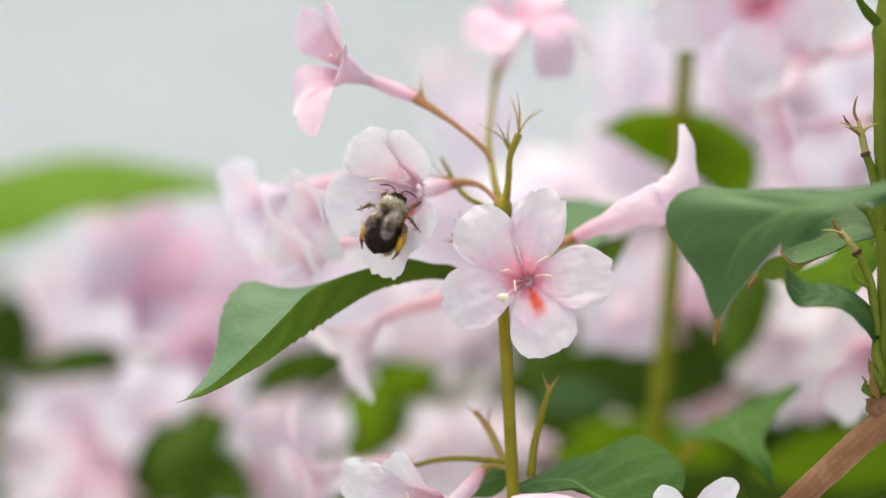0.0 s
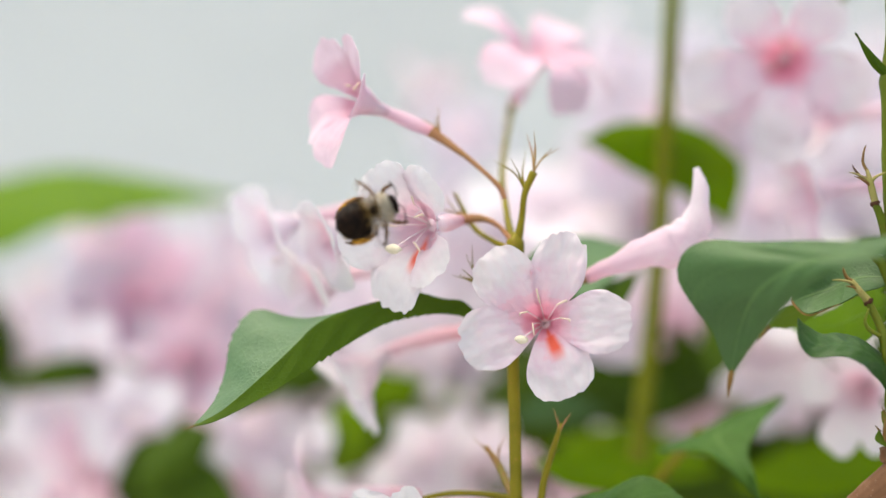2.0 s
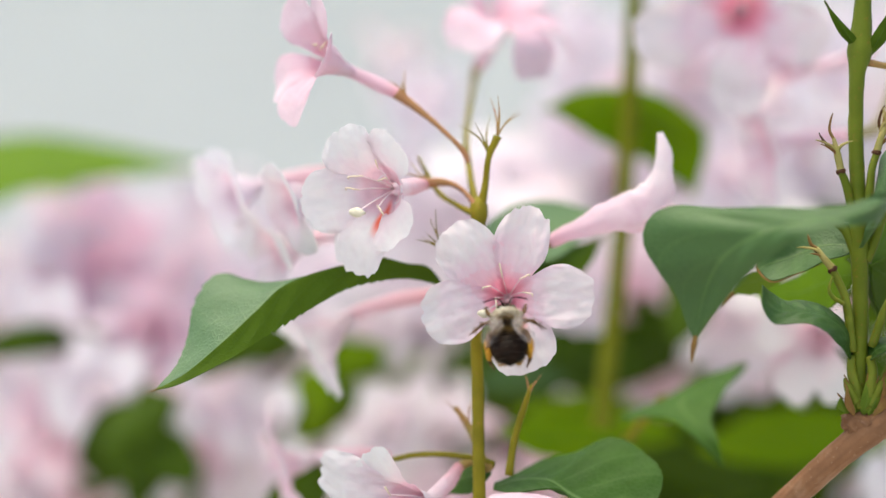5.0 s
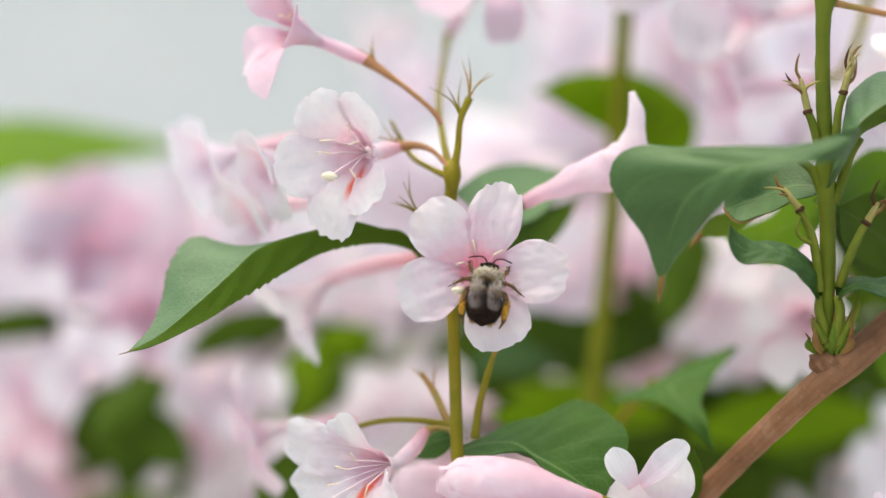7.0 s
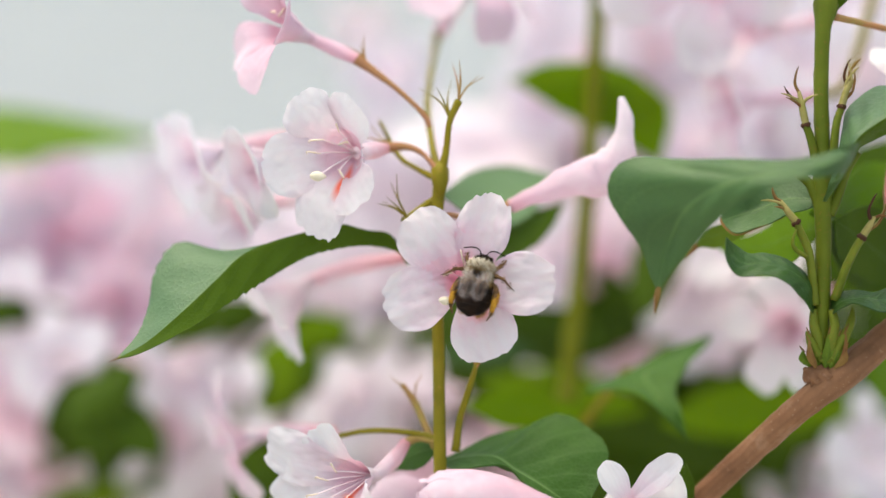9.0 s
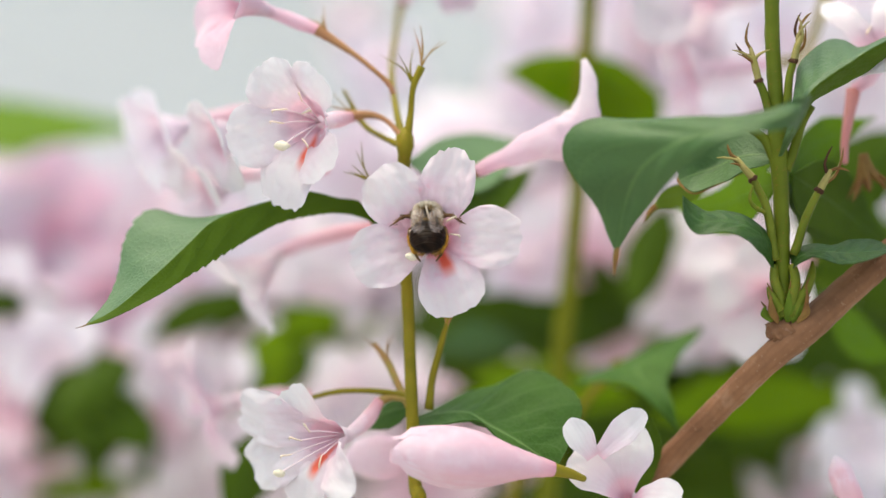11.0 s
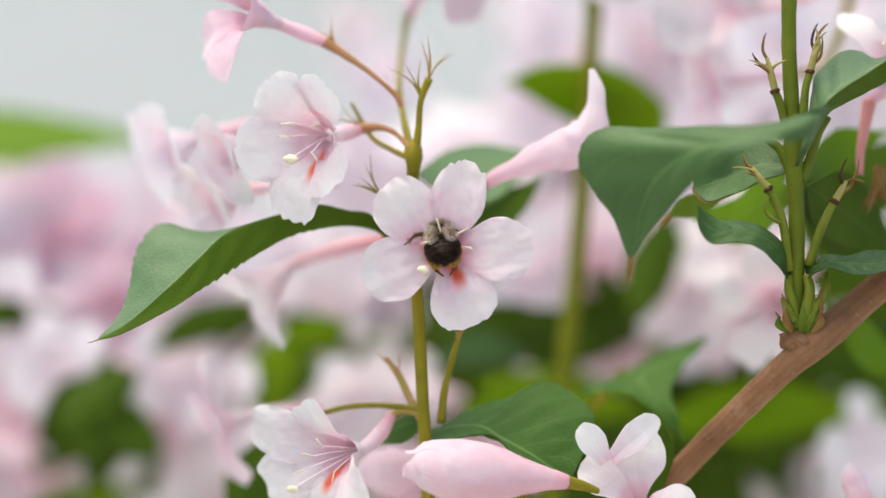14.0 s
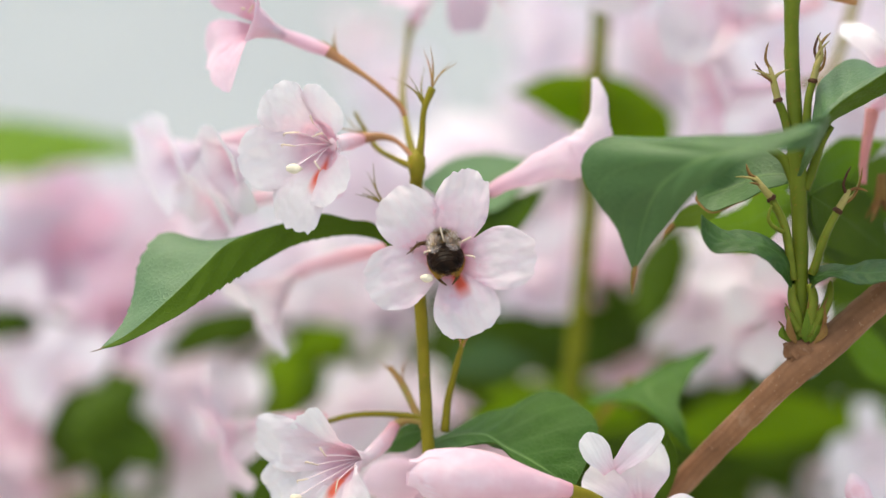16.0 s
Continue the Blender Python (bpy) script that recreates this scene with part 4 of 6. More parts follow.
stalk("twig", [(63.6, -2.0, -1.4), (61.6, -2.6, -0.2), (60.9, -2.8, 1.3), (61.6, -2.6, 3.4)], [0.42, 0.38, 0.32, 0.22], shoot, STEM_YOUNG, "thin hooked side stalk")
husk(shoot, [(68.5, -1.0, -9.0), (70.7, -1.6, -2.7), (73.2, -2.0, 2.1)], [(73.2, -2.0, 2.1), (74.3, -2.2, 3.9), (75.4, -2.0, 5.6)], [(78.5, -2.4, 5.2), (77.4, -1.4, 7.9), (75.7, -2.4, 9.7), (77.7, -2.0, 9.4)], 0.85, STEM_YOUNG)
stalk("twig", [(67.4, 0.0, 2.1), (65.1, 0.0, 10.0), (63.6, 0.0, 12.2), (60.9, -1.0, 13.9)], [1.0, 0.9, 0.8, 0.6], shoot, STEM_GREEN)
stalk("twig", [(67.8, 0.0, 6.0), (69.2, 0.0, 9.0), (71.0, 0.0, 14.0), (72.8, -1.0, 16.9)], [1.0, 0.9, 0.8, 0.6], shoot, STEM_GREEN)
hang_leaf = blade(
    shoot, [(66.7, -3.0, 8.5), (67.1, -14.0, 12.1), (67.1, -24.0, 15.8), (62.9, -29.0, 13.8), (56.0, -29.0, 12.3), (47.1, -25.0, 10.6), (40.9, -20.0, 6.7), (38.1, -15.0, 0.4), (36.6, -12.0, -7.2)],
    [(67.0, -3.0, 9.3), (68.6, -14.0, 14.2), (68.5, -21.0, 18.0), (62.8, -24.0, 14.7), (57.6, -24.0, 13.9), (49.7, -20.0, 14.5), (40.7, -16.0, 14.8), (33.3, -13.0, 15.6), (29.2, -12.0, 13.5), (28.1, -12.0, 9.5), (30.2, -13.0, 5.1), (33.5, -13.0, 0.6), (35.3, -12.0, -4.2), (36.6, -12.0, -7.2)],
    [(66.2, -3.0, 8.5), (65.9, -13.0, 11.0), (65.5, -24.0, 12.4), (60.4, -30.0, 11.5), (53.9, -30.0, 10.6), (49.6, -27.0, 8.4), (45.5, -23.0, 4.9), (42.7, -19.0, 1.5), (39.6, -16.0, -2.5), (37.8, -13.0, -5.5), (36.6, -12.0, -7.2)],
    LEAF_GLOSS, "broad bluish green leaf hanging with its tip down", 7, ns=90, nc=10, wave=1.2, quilt=1.2, belly=0.10, serrate=0.03)
stalk("leaf_tip", [(37.0, -12.2, -5.4), (36.4, -12.0, -8.1), (36.1, -11.5, -11.2)], [0.3, 0.6, 0.1], hang_leaf, DRY, "withered brown leaf tip", knob=0.4)
blade(shoot, [(66.6, 3.0, 8.7), (61.4, 5.0, 8.7), (55.6, 7.0, 6.7), (49.3, 4.0, 4.9)], [(66.7, 3.0, 10.5), (62.1, 8.0, 14.0), (55.6, 8.0, 12.4), (49.9, 6.0, 8.6), (49.3, 4.0, 4.9)], [(66.6, 3.0, 7.7), (60.6, 0.0, 5.8), (55.7, 1.0, 3.8), (51.6, 2.0, 2.6), (49.3, 4.0, 4.9)],
      LEAF_GLOSS, "green leaf curled along its edge", 22, ns=30, nc=5)
stalk("leaf_rim", [(60.6, -0.1, 5.8), (55.7, 0.9, 3.8), (51.6, 1.9, 2.5), (49.3, 3.9, 4.9), (50.3, 6.9, 7.0)], [0.05, 0.08, 0.14, 0.22, 0.06], shoot, DRY, "brown withered leaf rim", knob=0.3)
leaf(shoot, [(58.3, 14.0, 5.4), (50.5, 13.0, 2.7), (46.8, 12.0, 1.8), (43.9, 10.0, -1.4)], (0.1, 0.2, 1), (0, -0.2, -1), 2.0, 2.4, LEAF_FRESH, "yellow-green leaf end", 23, peak=0.35)
stalk("leaf_tip", [(45.6, 11.4, 0.6), (44.4, 10.5, -0.6), (43.5, 9.8, -2.0)], [0.7, 0.5, 0.08], shoot, DRY, "orange-brown leaf tip")
blade(shoot, [(65.0, 0.0, -11.0), (63.5, -3.0, -6.8), (60.1, -5.0, -3.9), (56.2, -5.0, -2.8), (52.2, -6.0, -2.7), (49.7, -7.0, -1.0), (48.7, -7.0, 2.0)],
      [(65.2, 1.0, -10.4), (64.8, 0.0, -6.7), (63.3, 0.0, -4.0), (60.3, -1.0, -2.0), (56.6, 0.0, -0.9), (53.5, -2.0, -0.9), (50.6, -4.0, 0.6), (48.7, -7.0, 2.0)],
      [(64.7, -1.0, -11.3), (62.4, -5.0, -8.8), (59.1, -9.0, -6.0), (56.3, -9.0, -4.6), (52.5, -9.0, -4.8), (50.2, -9.0, -4.3), (48.5, -9.0, -1.6), (48.7, -7.0, 2.0)],
      LEAF_CURLED, "small curled dark green leaf", 12, ns=60, nc=6, wave=0.6, quilt=0.7, belly=0.12, serrate=0.04)
blade(shoot, [(68.0, -1.0, -11.0), (69.3, -3.0, -9.3), (72.8, -4.0, -8.5), (77.7, -5.0, -8.9), (85.6, -4.0, -8.7)],
      [(68.0, 0.0, -10.3), (68.3, 0.0, -8.1), (71.5, 0.0, -7.3), (75.3, 0.0, -7.5), (78.9, 1.0, -6.7), (82.9, 1.0, -6.8), (85.6, -4.0, -8.7)],
      [(68.0, -2.0, -11.2), (68.8, -6.0, -10.2), (70.6, -8.0, -9.2), (73.8, -8.0, -10.1), (76.1, -8.0, -10.6), (79.5, -7.0, -10.5), (85.6, -4.0, -8.7)],
      LEAF_CURLED, "small dark green leaf", 14, ns=50, nc=6, wave=0.5, quilt=0.6, belly=0.12, serrate=0.04)
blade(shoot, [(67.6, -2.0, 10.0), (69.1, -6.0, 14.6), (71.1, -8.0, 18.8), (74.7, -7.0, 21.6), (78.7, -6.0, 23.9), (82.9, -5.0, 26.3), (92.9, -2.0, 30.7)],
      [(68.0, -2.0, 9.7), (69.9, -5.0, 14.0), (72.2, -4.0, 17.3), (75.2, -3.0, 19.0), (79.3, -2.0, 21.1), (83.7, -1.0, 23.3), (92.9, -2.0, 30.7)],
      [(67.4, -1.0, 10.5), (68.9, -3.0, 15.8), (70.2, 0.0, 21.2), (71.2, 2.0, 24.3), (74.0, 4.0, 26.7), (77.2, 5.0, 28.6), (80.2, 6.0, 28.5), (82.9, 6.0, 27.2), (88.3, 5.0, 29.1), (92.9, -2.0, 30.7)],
      LEAF, "green leaf folded upward along its midrib", 15, ns=70, nc=8, wave=0.6, quilt=0.7, serrate=0.03, far_mat=LEAF_SHEEN)
leaf(shoot, [(69.9, 6.0, 5.1), (75.5, 14.0, 2.2), (83.3, 22.0, -3.0), (93.4, 30.0, -10.6)], (0.5, 0.3, 0.8), (-0.5, -0.2, -0.8), 7.0, 6.0, LEAF, "green leaf behind the shoot", 16)
leaf(shoot, [(67.5, 6.0, 4.1), (63.5, 16.0, 2.2), (58.4, 24.0, 0.1), (49.7, 30.0, 1.2)], (0.2, 0.3, 0.9), (-0.2, -0.2, -0.9), 5.0, 6.5, LEAF_MID, "fresh green leaf behind the shoot", 17)
leaf(shoot, [(68.4, 2.0, 42.0), (65.1, 0.0, 45.7), (60.8, -2.0, 51.4)], (-0.8, 0.3, 0.4), (0.6, 0.2, -0.2), 2.0, 2.0, LEAF, "young leaf", 18)
leaf(shoot, [(68.6, 2.0, 41.5), (71.0, 0.0, 45.7), (73.6, -2.0, 52.4)], (-0.6, 0.3, -0.2), (0.8, 0.2, 0.2), 2.0, 2.0, LEAF, "young leaf", 19)
stalk("twig", [(68.9, 2.0, 41.0), (74.1, 6.0, 40.4), (79.5, 8.0, 39.4)], [0.7, 0.6, 0.6], shoot, STEM_RED)
flower(
    shoot, (85.1, 8.0, 29.3), (-0.40, -0.60, 0.70), (82.9, 14.0, 20.4),
    [(140, 12.5, 2.7, {"bend": (40, 92)}), (70, 9.0, 4.2), (5, 9.0, 4.6), (-65, 9.0, 4.6), (-135, 8.0, 4.4)],
    mouth=4.0, label="white-pink flower at the branch's end", seed=97, stamens=2, tube_mat=PETAL_ROSE)
stalk("calyx", [(82.9, 14.0, 20.4), (81.6, 13.0, 15.2), (80.6, 12.0, 11.0), (80.2, 11.0, 7.0)], [1.3, 1.05, 0.8, 0.6], shoot, STEM_PINK, "red-flushed flower base")
sepals(shoot, (84.4, 15.0, 8.6), (0.1, 0, -1), 8.0, 15, 0.7, 49, DRY, 0.8)
leaf(shoot, [(68.6, 10.0, 5.9), (75.3, 22.0, 10.2), (82.1, 30.0, 13.0), (90.8, 36.0, 16.2)], (0.3, 0.4, 0.85), (-0.3, -0.3, -0.85), 5.5, 7.0, LEAF_MID, "green leaf behind the shoot", 51)
leaf(shoot, [(69.8, 12.0, 2.8), (76.4, 24.0, 0.8), (82.9, 32.0, -3.6), (91.1, 36.0, -6.0)], (0.3, 0.4, 0.85), (-0.3, -0.3, -0.85), 8.0, 7.0, LEAF, "green leaf behind the shoot", 52)
leaf(shoot, [(69.1, 16.0, 9.2), (65.3, 26.0, 6.5), (61.7, 32.0, 2.6), (59.4, 36.0, -1.6)], (0.3, 0.4, 0.85), (-0.3, -0.3, -0.85), 5.0, 5.0, LEAF_MID, "green leaf behind the shoot", 53)
leaf(shoot, [(80.5, 40.0, -18.7), (85.4, 44.0, -23.4), (91.9, 50.0, -28.3), (98.2, 54.0, -30.9)], (0.3, 0.4, 0.85), (-0.3, -0.3, -0.85), 4.0, 5.0, LEAF_MID, "green leaf behind the shoot", 54)

# ---- the flower cluster above, behind the shoot ----
upper = thing("weigela_upper_cluster", (56.9, 45.0, 26.6), "cluster of pale pink weigela flowers out of focus", "shrub branch")
flower(
    upper, (51.6, 46.0, 53.7), (-0.1, -0.9, -0.2), (60.0, 60.0, 66.3),
    [(-92, 17.5, 6.0, {"bend": (35, 85)}), (-168, 19.0, 6.4, {"bend": (40, 90)}), (-18, 15.0, 6.0), (125, 13.0, 5.4), (55, 13.0, 5.4)],
    mouth=5.0, bend=(45, 95), label="large pale pink flower with a deep pink throat", seed=103, stamens=3, mat=PETAL_WARM, deep=9.0)
flower(
    upper, (56.1, 52.0, 28.1), (-0.95, -0.2, -0.25), (74.2, 56.0, 30.6),
    [(80, 9.0, 5.0), (10, 9.0, 5.0), (-70, 11.0, 5.0), (-130, 10.0, 5.0), (150, 9.0, 5.0)],
    mouth=4.6, bend=(30, 85), label="rose pink trumpet flower pointing aside", seed=107, stamens=0, mat=PETAL_PINK, tube_mat=PETAL_ROSE)
flower(
    upper, (62.3, 60.0, 45.7), (-0.9, -0.3, 0.15), (80.1, 64.0, 48.4),
    [(80, 10.0, 5.0), (10, 9.0, 5.0), (-70, 9.0, 5.0), (-130, 9.0, 5.0), (150, 9.0, 5.0)],
    mouth=4.6, bend=(20, 60), label="rose pink trumpet flower pointing aside", seed=109, stamens=0, mat=PETAL_PINK)
stalk("stem", [(74.2, 56.0, 30.6), (81.7, 60.0, 34.3), (90.4, 70.0, 58.4), (97.1, 80.0, 76.3)], [0.9, 0.9, 1.2, 1.3], upper)
stalk("stem", [(60.0, 60.0, 66.3), (71.2, 66.0, 71.7), (95.9, 80.0, 75.1)], [0.9, 0.9, 1.2], upper)

# the flower low behind the shoot
behind = thing("weigela_back_flower", (66.4, 35.0, -12.8), "pale pink weigela flower hanging behind the brown branch", "flower")
flower(
    behind, (66.5, 46.0, -15.9), (-0.5, -0.75, -0.35), (78.2, 60.0, -7.9),
    [(-64, 11.0, 4.4, {"bend": (30, 75)}), (-118, 11.5, 4.2, {"bend": (35, 85)}), (162, 9.0, 4.8, {"bend": (25, 80)}), (88, 9.0, 5.0), (15, 9.0, 4.6)],
    mouth=4.6, bend=(35, 90), label="pale pink hanging trumpet flower", seed=113, stamens=0)


# ---- out-of-focus shrub behind ----
def joined_flower(seed, mat_tube):
    """A whole open flower as one mesh, for the shrub behind."""
    rng = random.Random(seed)
    n, e1, e2 = frame_of((0, -1, 0))
    bm = bmesh.new()
    tube(bm, [V((0, 0, 0)), V((0, 8, 0)), V((rng.uniform(-2, 2), 20, rng.uniform(-2, 2)))], [4.4, 3.0, 1.2], sides=10, steps=4, caps=False, span=(0.6, 0.0))
    for k in range(5):
        sheet(bm, petal_rows(V((0, 0, 0)), n, e1, e2, k * 72 + rng.uniform(-8, 8) + 18, 4.2, rng.uniform(11, 13.5), rng.uniform(4.8, 5.8), (rng.uniform(30, 55), rng.uniform(85, 110)), 0.10, seed + k, ns=8, nc=7), 0.1)
    me = bpy.data.meshes.new("flower")
    for v in bm.verts:
        v.co *= MM
    bm.to_mesh(me)
    bm.free()
    for p in me.polygons:
        p.use_smooth = True
    me.materials.append(mat_tube)
    return me


FLOWERS = [joined_flower(200 + k, m) for k, m in enumerate((PETAL_BACK, PETAL, PETAL_BLUSH, PETAL_BACK))]


def put(mesh, name, parent, at, turn, size=1.0, label=""):
    ob = tagged(new(name, mesh), label)
    ob.parent = parent
    ob.matrix_basis = Matrix.LocRotScale((V(at) - ORIGIN[parent.name]) * MM, Euler([radians(a) for a in turn]), V((size,) * 3))
    return ob


def back_leaf(parent, at, angle, length, width, mat, seed, face=0.0):
    """A blade across the view: angle in the plane of the spray, face turns it about its length."""
    a = radians(angle)
    t = V((math.cos(a), 0.15 * math.sin(seed), math.sin(a)))
    s = V((-math.sin(a), math.sin(radians(face)), math.cos(a)))
    at = V(at)
    leaf(parent, [at - t * length * 0.5, at - t * length * 0.1 + s * length * 0.05, at + t * length * 0.3 + s * length * 0.03, at + t * length * 0.5], s + V((0, 0.3, 0)), -s + V((0, 0.3, 0)), width, width, mat, seed=seed, ns=14, nc=3)


far_stem = thing("weigela_far_shoot", (28.4, 85.0, -31.1), "tall green weigela shoot out of focus with one leaf", "shrub branch")
stalk("stem", [(10, 200, -640), (20, 130, -300), (23.1, 88.0, -79.7), (26.6, 85.0, -29.9), (30.2, 85.0, 4.9), (31.7, 85.0, 29.0), (33.2, 85.0, 53.0), (34.2, 85.0, 77.1)], [3.4, 2.8, 2.3, 2.1, 2.0, 1.9, 1.9, 1.8], far_stem, STEM_FAR)
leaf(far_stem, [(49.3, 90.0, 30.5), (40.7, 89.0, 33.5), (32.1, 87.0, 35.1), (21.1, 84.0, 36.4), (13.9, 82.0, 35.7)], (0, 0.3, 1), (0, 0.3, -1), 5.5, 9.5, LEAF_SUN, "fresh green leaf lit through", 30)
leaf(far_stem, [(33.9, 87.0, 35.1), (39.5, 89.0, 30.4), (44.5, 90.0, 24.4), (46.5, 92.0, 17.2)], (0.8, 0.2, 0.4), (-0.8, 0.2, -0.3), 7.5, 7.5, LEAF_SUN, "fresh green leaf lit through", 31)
far_leaf = thing("weigela_far_branch", (-125.0, 139.6, 18.9), "fresh green weigela leaves far out of focus", "shrub branch")
blade(far_leaf, [(-153.7, 160.0, 20.2), (-127.3, 156.0, 23.6), (-108.3, 152.0, 26.3), (-87.4, 150.0, 27.2), (-65.0, 148.0, 26.7)], [(-155.9, 168.0, 26.5), (-129.7, 166.0, 32.3), (-110.7, 164.0, 35.3), (-88.8, 158.0, 32.0), (-65.0, 148.0, 26.7)],
      [(-151.4, 152.0, 10.5), (-125.4, 148.0, 13.4), (-111.2, 146.0, 19.3), (-90.8, 146.0, 23.3), (-65.0, 148.0, 26.7)], LEAF_MID, "broad fresh green leaf", 32, ns=24, nc=4)
stalk("stem", [(-156.7, 160.0, 21.6), (-148.1, 172.0, 5.8), (-154.7, 186.4, -66.7)], [1.4, 1.6, 2.0], far_leaf)

near_back = thing("weigela_back_leaves", (13.2, 60.0, -52.3), "green weigela leaves just behind the spray", "shrub branch")
blade(near_back, [(52.4, 46.0, -17.1), (44.5, 42.0, -21.8), (38.9, 38.0, -24.4), (41.9, 32.0, -29.0), (45.8, 26.0, -35.6)], [(52.2, 46.0, -16.9), (43.8, 46.0, -20.0), (35.3, 44.0, -24.1), (27.4, 40.0, -27.4), (36.2, 34.0, -27.2), (42.0, 28.0, -31.9), (45.8, 26.0, -35.6)], [(52.6, 46.0, -17.6), (46.9, 38.0, -22.9), (44.3, 34.0, -26.8), (44.8, 28.0, -30.9), (45.8, 26.0, -35.6)],
      LEAF_BLUE, "green leaf bent over with its tip hanging", 33, ns=40, nc=6, wave=0.8)
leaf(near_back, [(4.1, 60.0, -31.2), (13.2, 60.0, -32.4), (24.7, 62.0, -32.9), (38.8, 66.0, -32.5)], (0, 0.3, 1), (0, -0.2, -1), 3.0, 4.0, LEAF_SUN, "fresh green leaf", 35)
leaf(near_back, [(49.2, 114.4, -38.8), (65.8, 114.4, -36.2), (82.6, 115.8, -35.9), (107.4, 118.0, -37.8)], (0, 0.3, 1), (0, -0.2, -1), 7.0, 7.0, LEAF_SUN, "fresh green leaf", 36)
stalk("stem", [(0, 210, -600), (10, 120, -260), (13.7, 75.0, -71.7), (25.2, 70.0, -41.8), (35.9, 44.0, -23.6)], [2.4, 1.8, 1.3, 1.0, 0.8], near_back)

# leaves and flowers that stand out in the blur: plan place, angle, length, half width
hedge = thing("weigela_back_shrub", (-27.7, 208.0, -114.4), "weigela shrub in full pale pink bloom, out of focus", "shrub")
BLADES = [
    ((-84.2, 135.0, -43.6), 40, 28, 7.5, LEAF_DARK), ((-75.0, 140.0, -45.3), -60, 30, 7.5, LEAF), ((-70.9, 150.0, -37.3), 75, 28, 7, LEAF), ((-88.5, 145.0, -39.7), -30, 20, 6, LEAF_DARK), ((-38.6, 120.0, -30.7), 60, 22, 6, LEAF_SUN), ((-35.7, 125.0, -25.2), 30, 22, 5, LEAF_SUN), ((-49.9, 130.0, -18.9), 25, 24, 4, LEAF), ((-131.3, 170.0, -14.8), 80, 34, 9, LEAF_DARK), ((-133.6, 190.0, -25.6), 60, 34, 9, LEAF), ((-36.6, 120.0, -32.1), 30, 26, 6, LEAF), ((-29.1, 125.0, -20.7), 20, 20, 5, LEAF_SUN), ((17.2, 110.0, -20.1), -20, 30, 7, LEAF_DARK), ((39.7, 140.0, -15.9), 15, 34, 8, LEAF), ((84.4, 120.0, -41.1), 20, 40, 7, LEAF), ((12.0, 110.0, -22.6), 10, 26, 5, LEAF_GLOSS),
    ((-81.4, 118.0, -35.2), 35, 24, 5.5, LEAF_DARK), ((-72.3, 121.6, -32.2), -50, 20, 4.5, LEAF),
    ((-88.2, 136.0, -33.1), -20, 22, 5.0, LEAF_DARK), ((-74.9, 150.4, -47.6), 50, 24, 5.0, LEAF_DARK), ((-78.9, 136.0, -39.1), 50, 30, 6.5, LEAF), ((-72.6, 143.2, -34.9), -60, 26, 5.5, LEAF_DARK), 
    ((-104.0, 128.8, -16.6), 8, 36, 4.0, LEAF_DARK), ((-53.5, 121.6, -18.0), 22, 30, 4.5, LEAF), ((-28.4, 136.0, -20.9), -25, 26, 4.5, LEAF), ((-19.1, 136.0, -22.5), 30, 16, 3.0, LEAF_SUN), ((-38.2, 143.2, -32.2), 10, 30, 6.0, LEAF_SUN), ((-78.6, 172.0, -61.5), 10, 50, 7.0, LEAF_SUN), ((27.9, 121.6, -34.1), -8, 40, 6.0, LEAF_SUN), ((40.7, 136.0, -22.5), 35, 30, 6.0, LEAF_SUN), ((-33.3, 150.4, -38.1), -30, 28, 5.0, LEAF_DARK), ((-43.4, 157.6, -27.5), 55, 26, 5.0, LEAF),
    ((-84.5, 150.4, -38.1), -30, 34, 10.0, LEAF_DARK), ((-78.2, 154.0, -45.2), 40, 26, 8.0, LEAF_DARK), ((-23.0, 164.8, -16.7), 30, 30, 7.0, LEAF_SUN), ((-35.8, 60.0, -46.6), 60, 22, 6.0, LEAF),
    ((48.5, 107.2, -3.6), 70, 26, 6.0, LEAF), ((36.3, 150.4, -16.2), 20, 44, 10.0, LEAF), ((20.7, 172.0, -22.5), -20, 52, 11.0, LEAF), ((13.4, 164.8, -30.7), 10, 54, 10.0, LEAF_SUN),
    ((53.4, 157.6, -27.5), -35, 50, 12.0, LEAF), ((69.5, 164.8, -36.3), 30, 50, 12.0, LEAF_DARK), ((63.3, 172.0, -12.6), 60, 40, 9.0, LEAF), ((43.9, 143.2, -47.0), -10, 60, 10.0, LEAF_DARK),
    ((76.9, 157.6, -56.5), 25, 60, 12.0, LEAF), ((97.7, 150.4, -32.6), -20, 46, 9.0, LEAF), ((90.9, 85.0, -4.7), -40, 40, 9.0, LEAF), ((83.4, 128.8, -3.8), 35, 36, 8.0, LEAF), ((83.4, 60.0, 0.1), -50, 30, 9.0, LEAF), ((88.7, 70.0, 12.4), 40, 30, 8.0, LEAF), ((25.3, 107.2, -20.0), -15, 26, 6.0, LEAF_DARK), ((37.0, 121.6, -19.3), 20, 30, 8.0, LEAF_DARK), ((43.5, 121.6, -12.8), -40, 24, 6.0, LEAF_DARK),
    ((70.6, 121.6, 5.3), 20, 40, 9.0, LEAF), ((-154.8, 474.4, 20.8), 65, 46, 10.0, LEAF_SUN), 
    ((-76.1, 112.0, -32.9), 35, 22, 6.0, LEAF_DARK), ((-71.3, 114.0, -40.7), -35, 22, 6.0, LEAF), ((-81.8, 116.0, -38.9), -60, 20, 5.5, LEAF), ((-75.0, 118.0, -46.1), 60, 18, 5.0, LEAF_DARK),
]
for k, (at, angle, length, half, mat) in enumerate(BLADES):
    back_leaf(hedge, at, angle, length, half, mat, 300 + k, (k * 37) % 50 - 25)
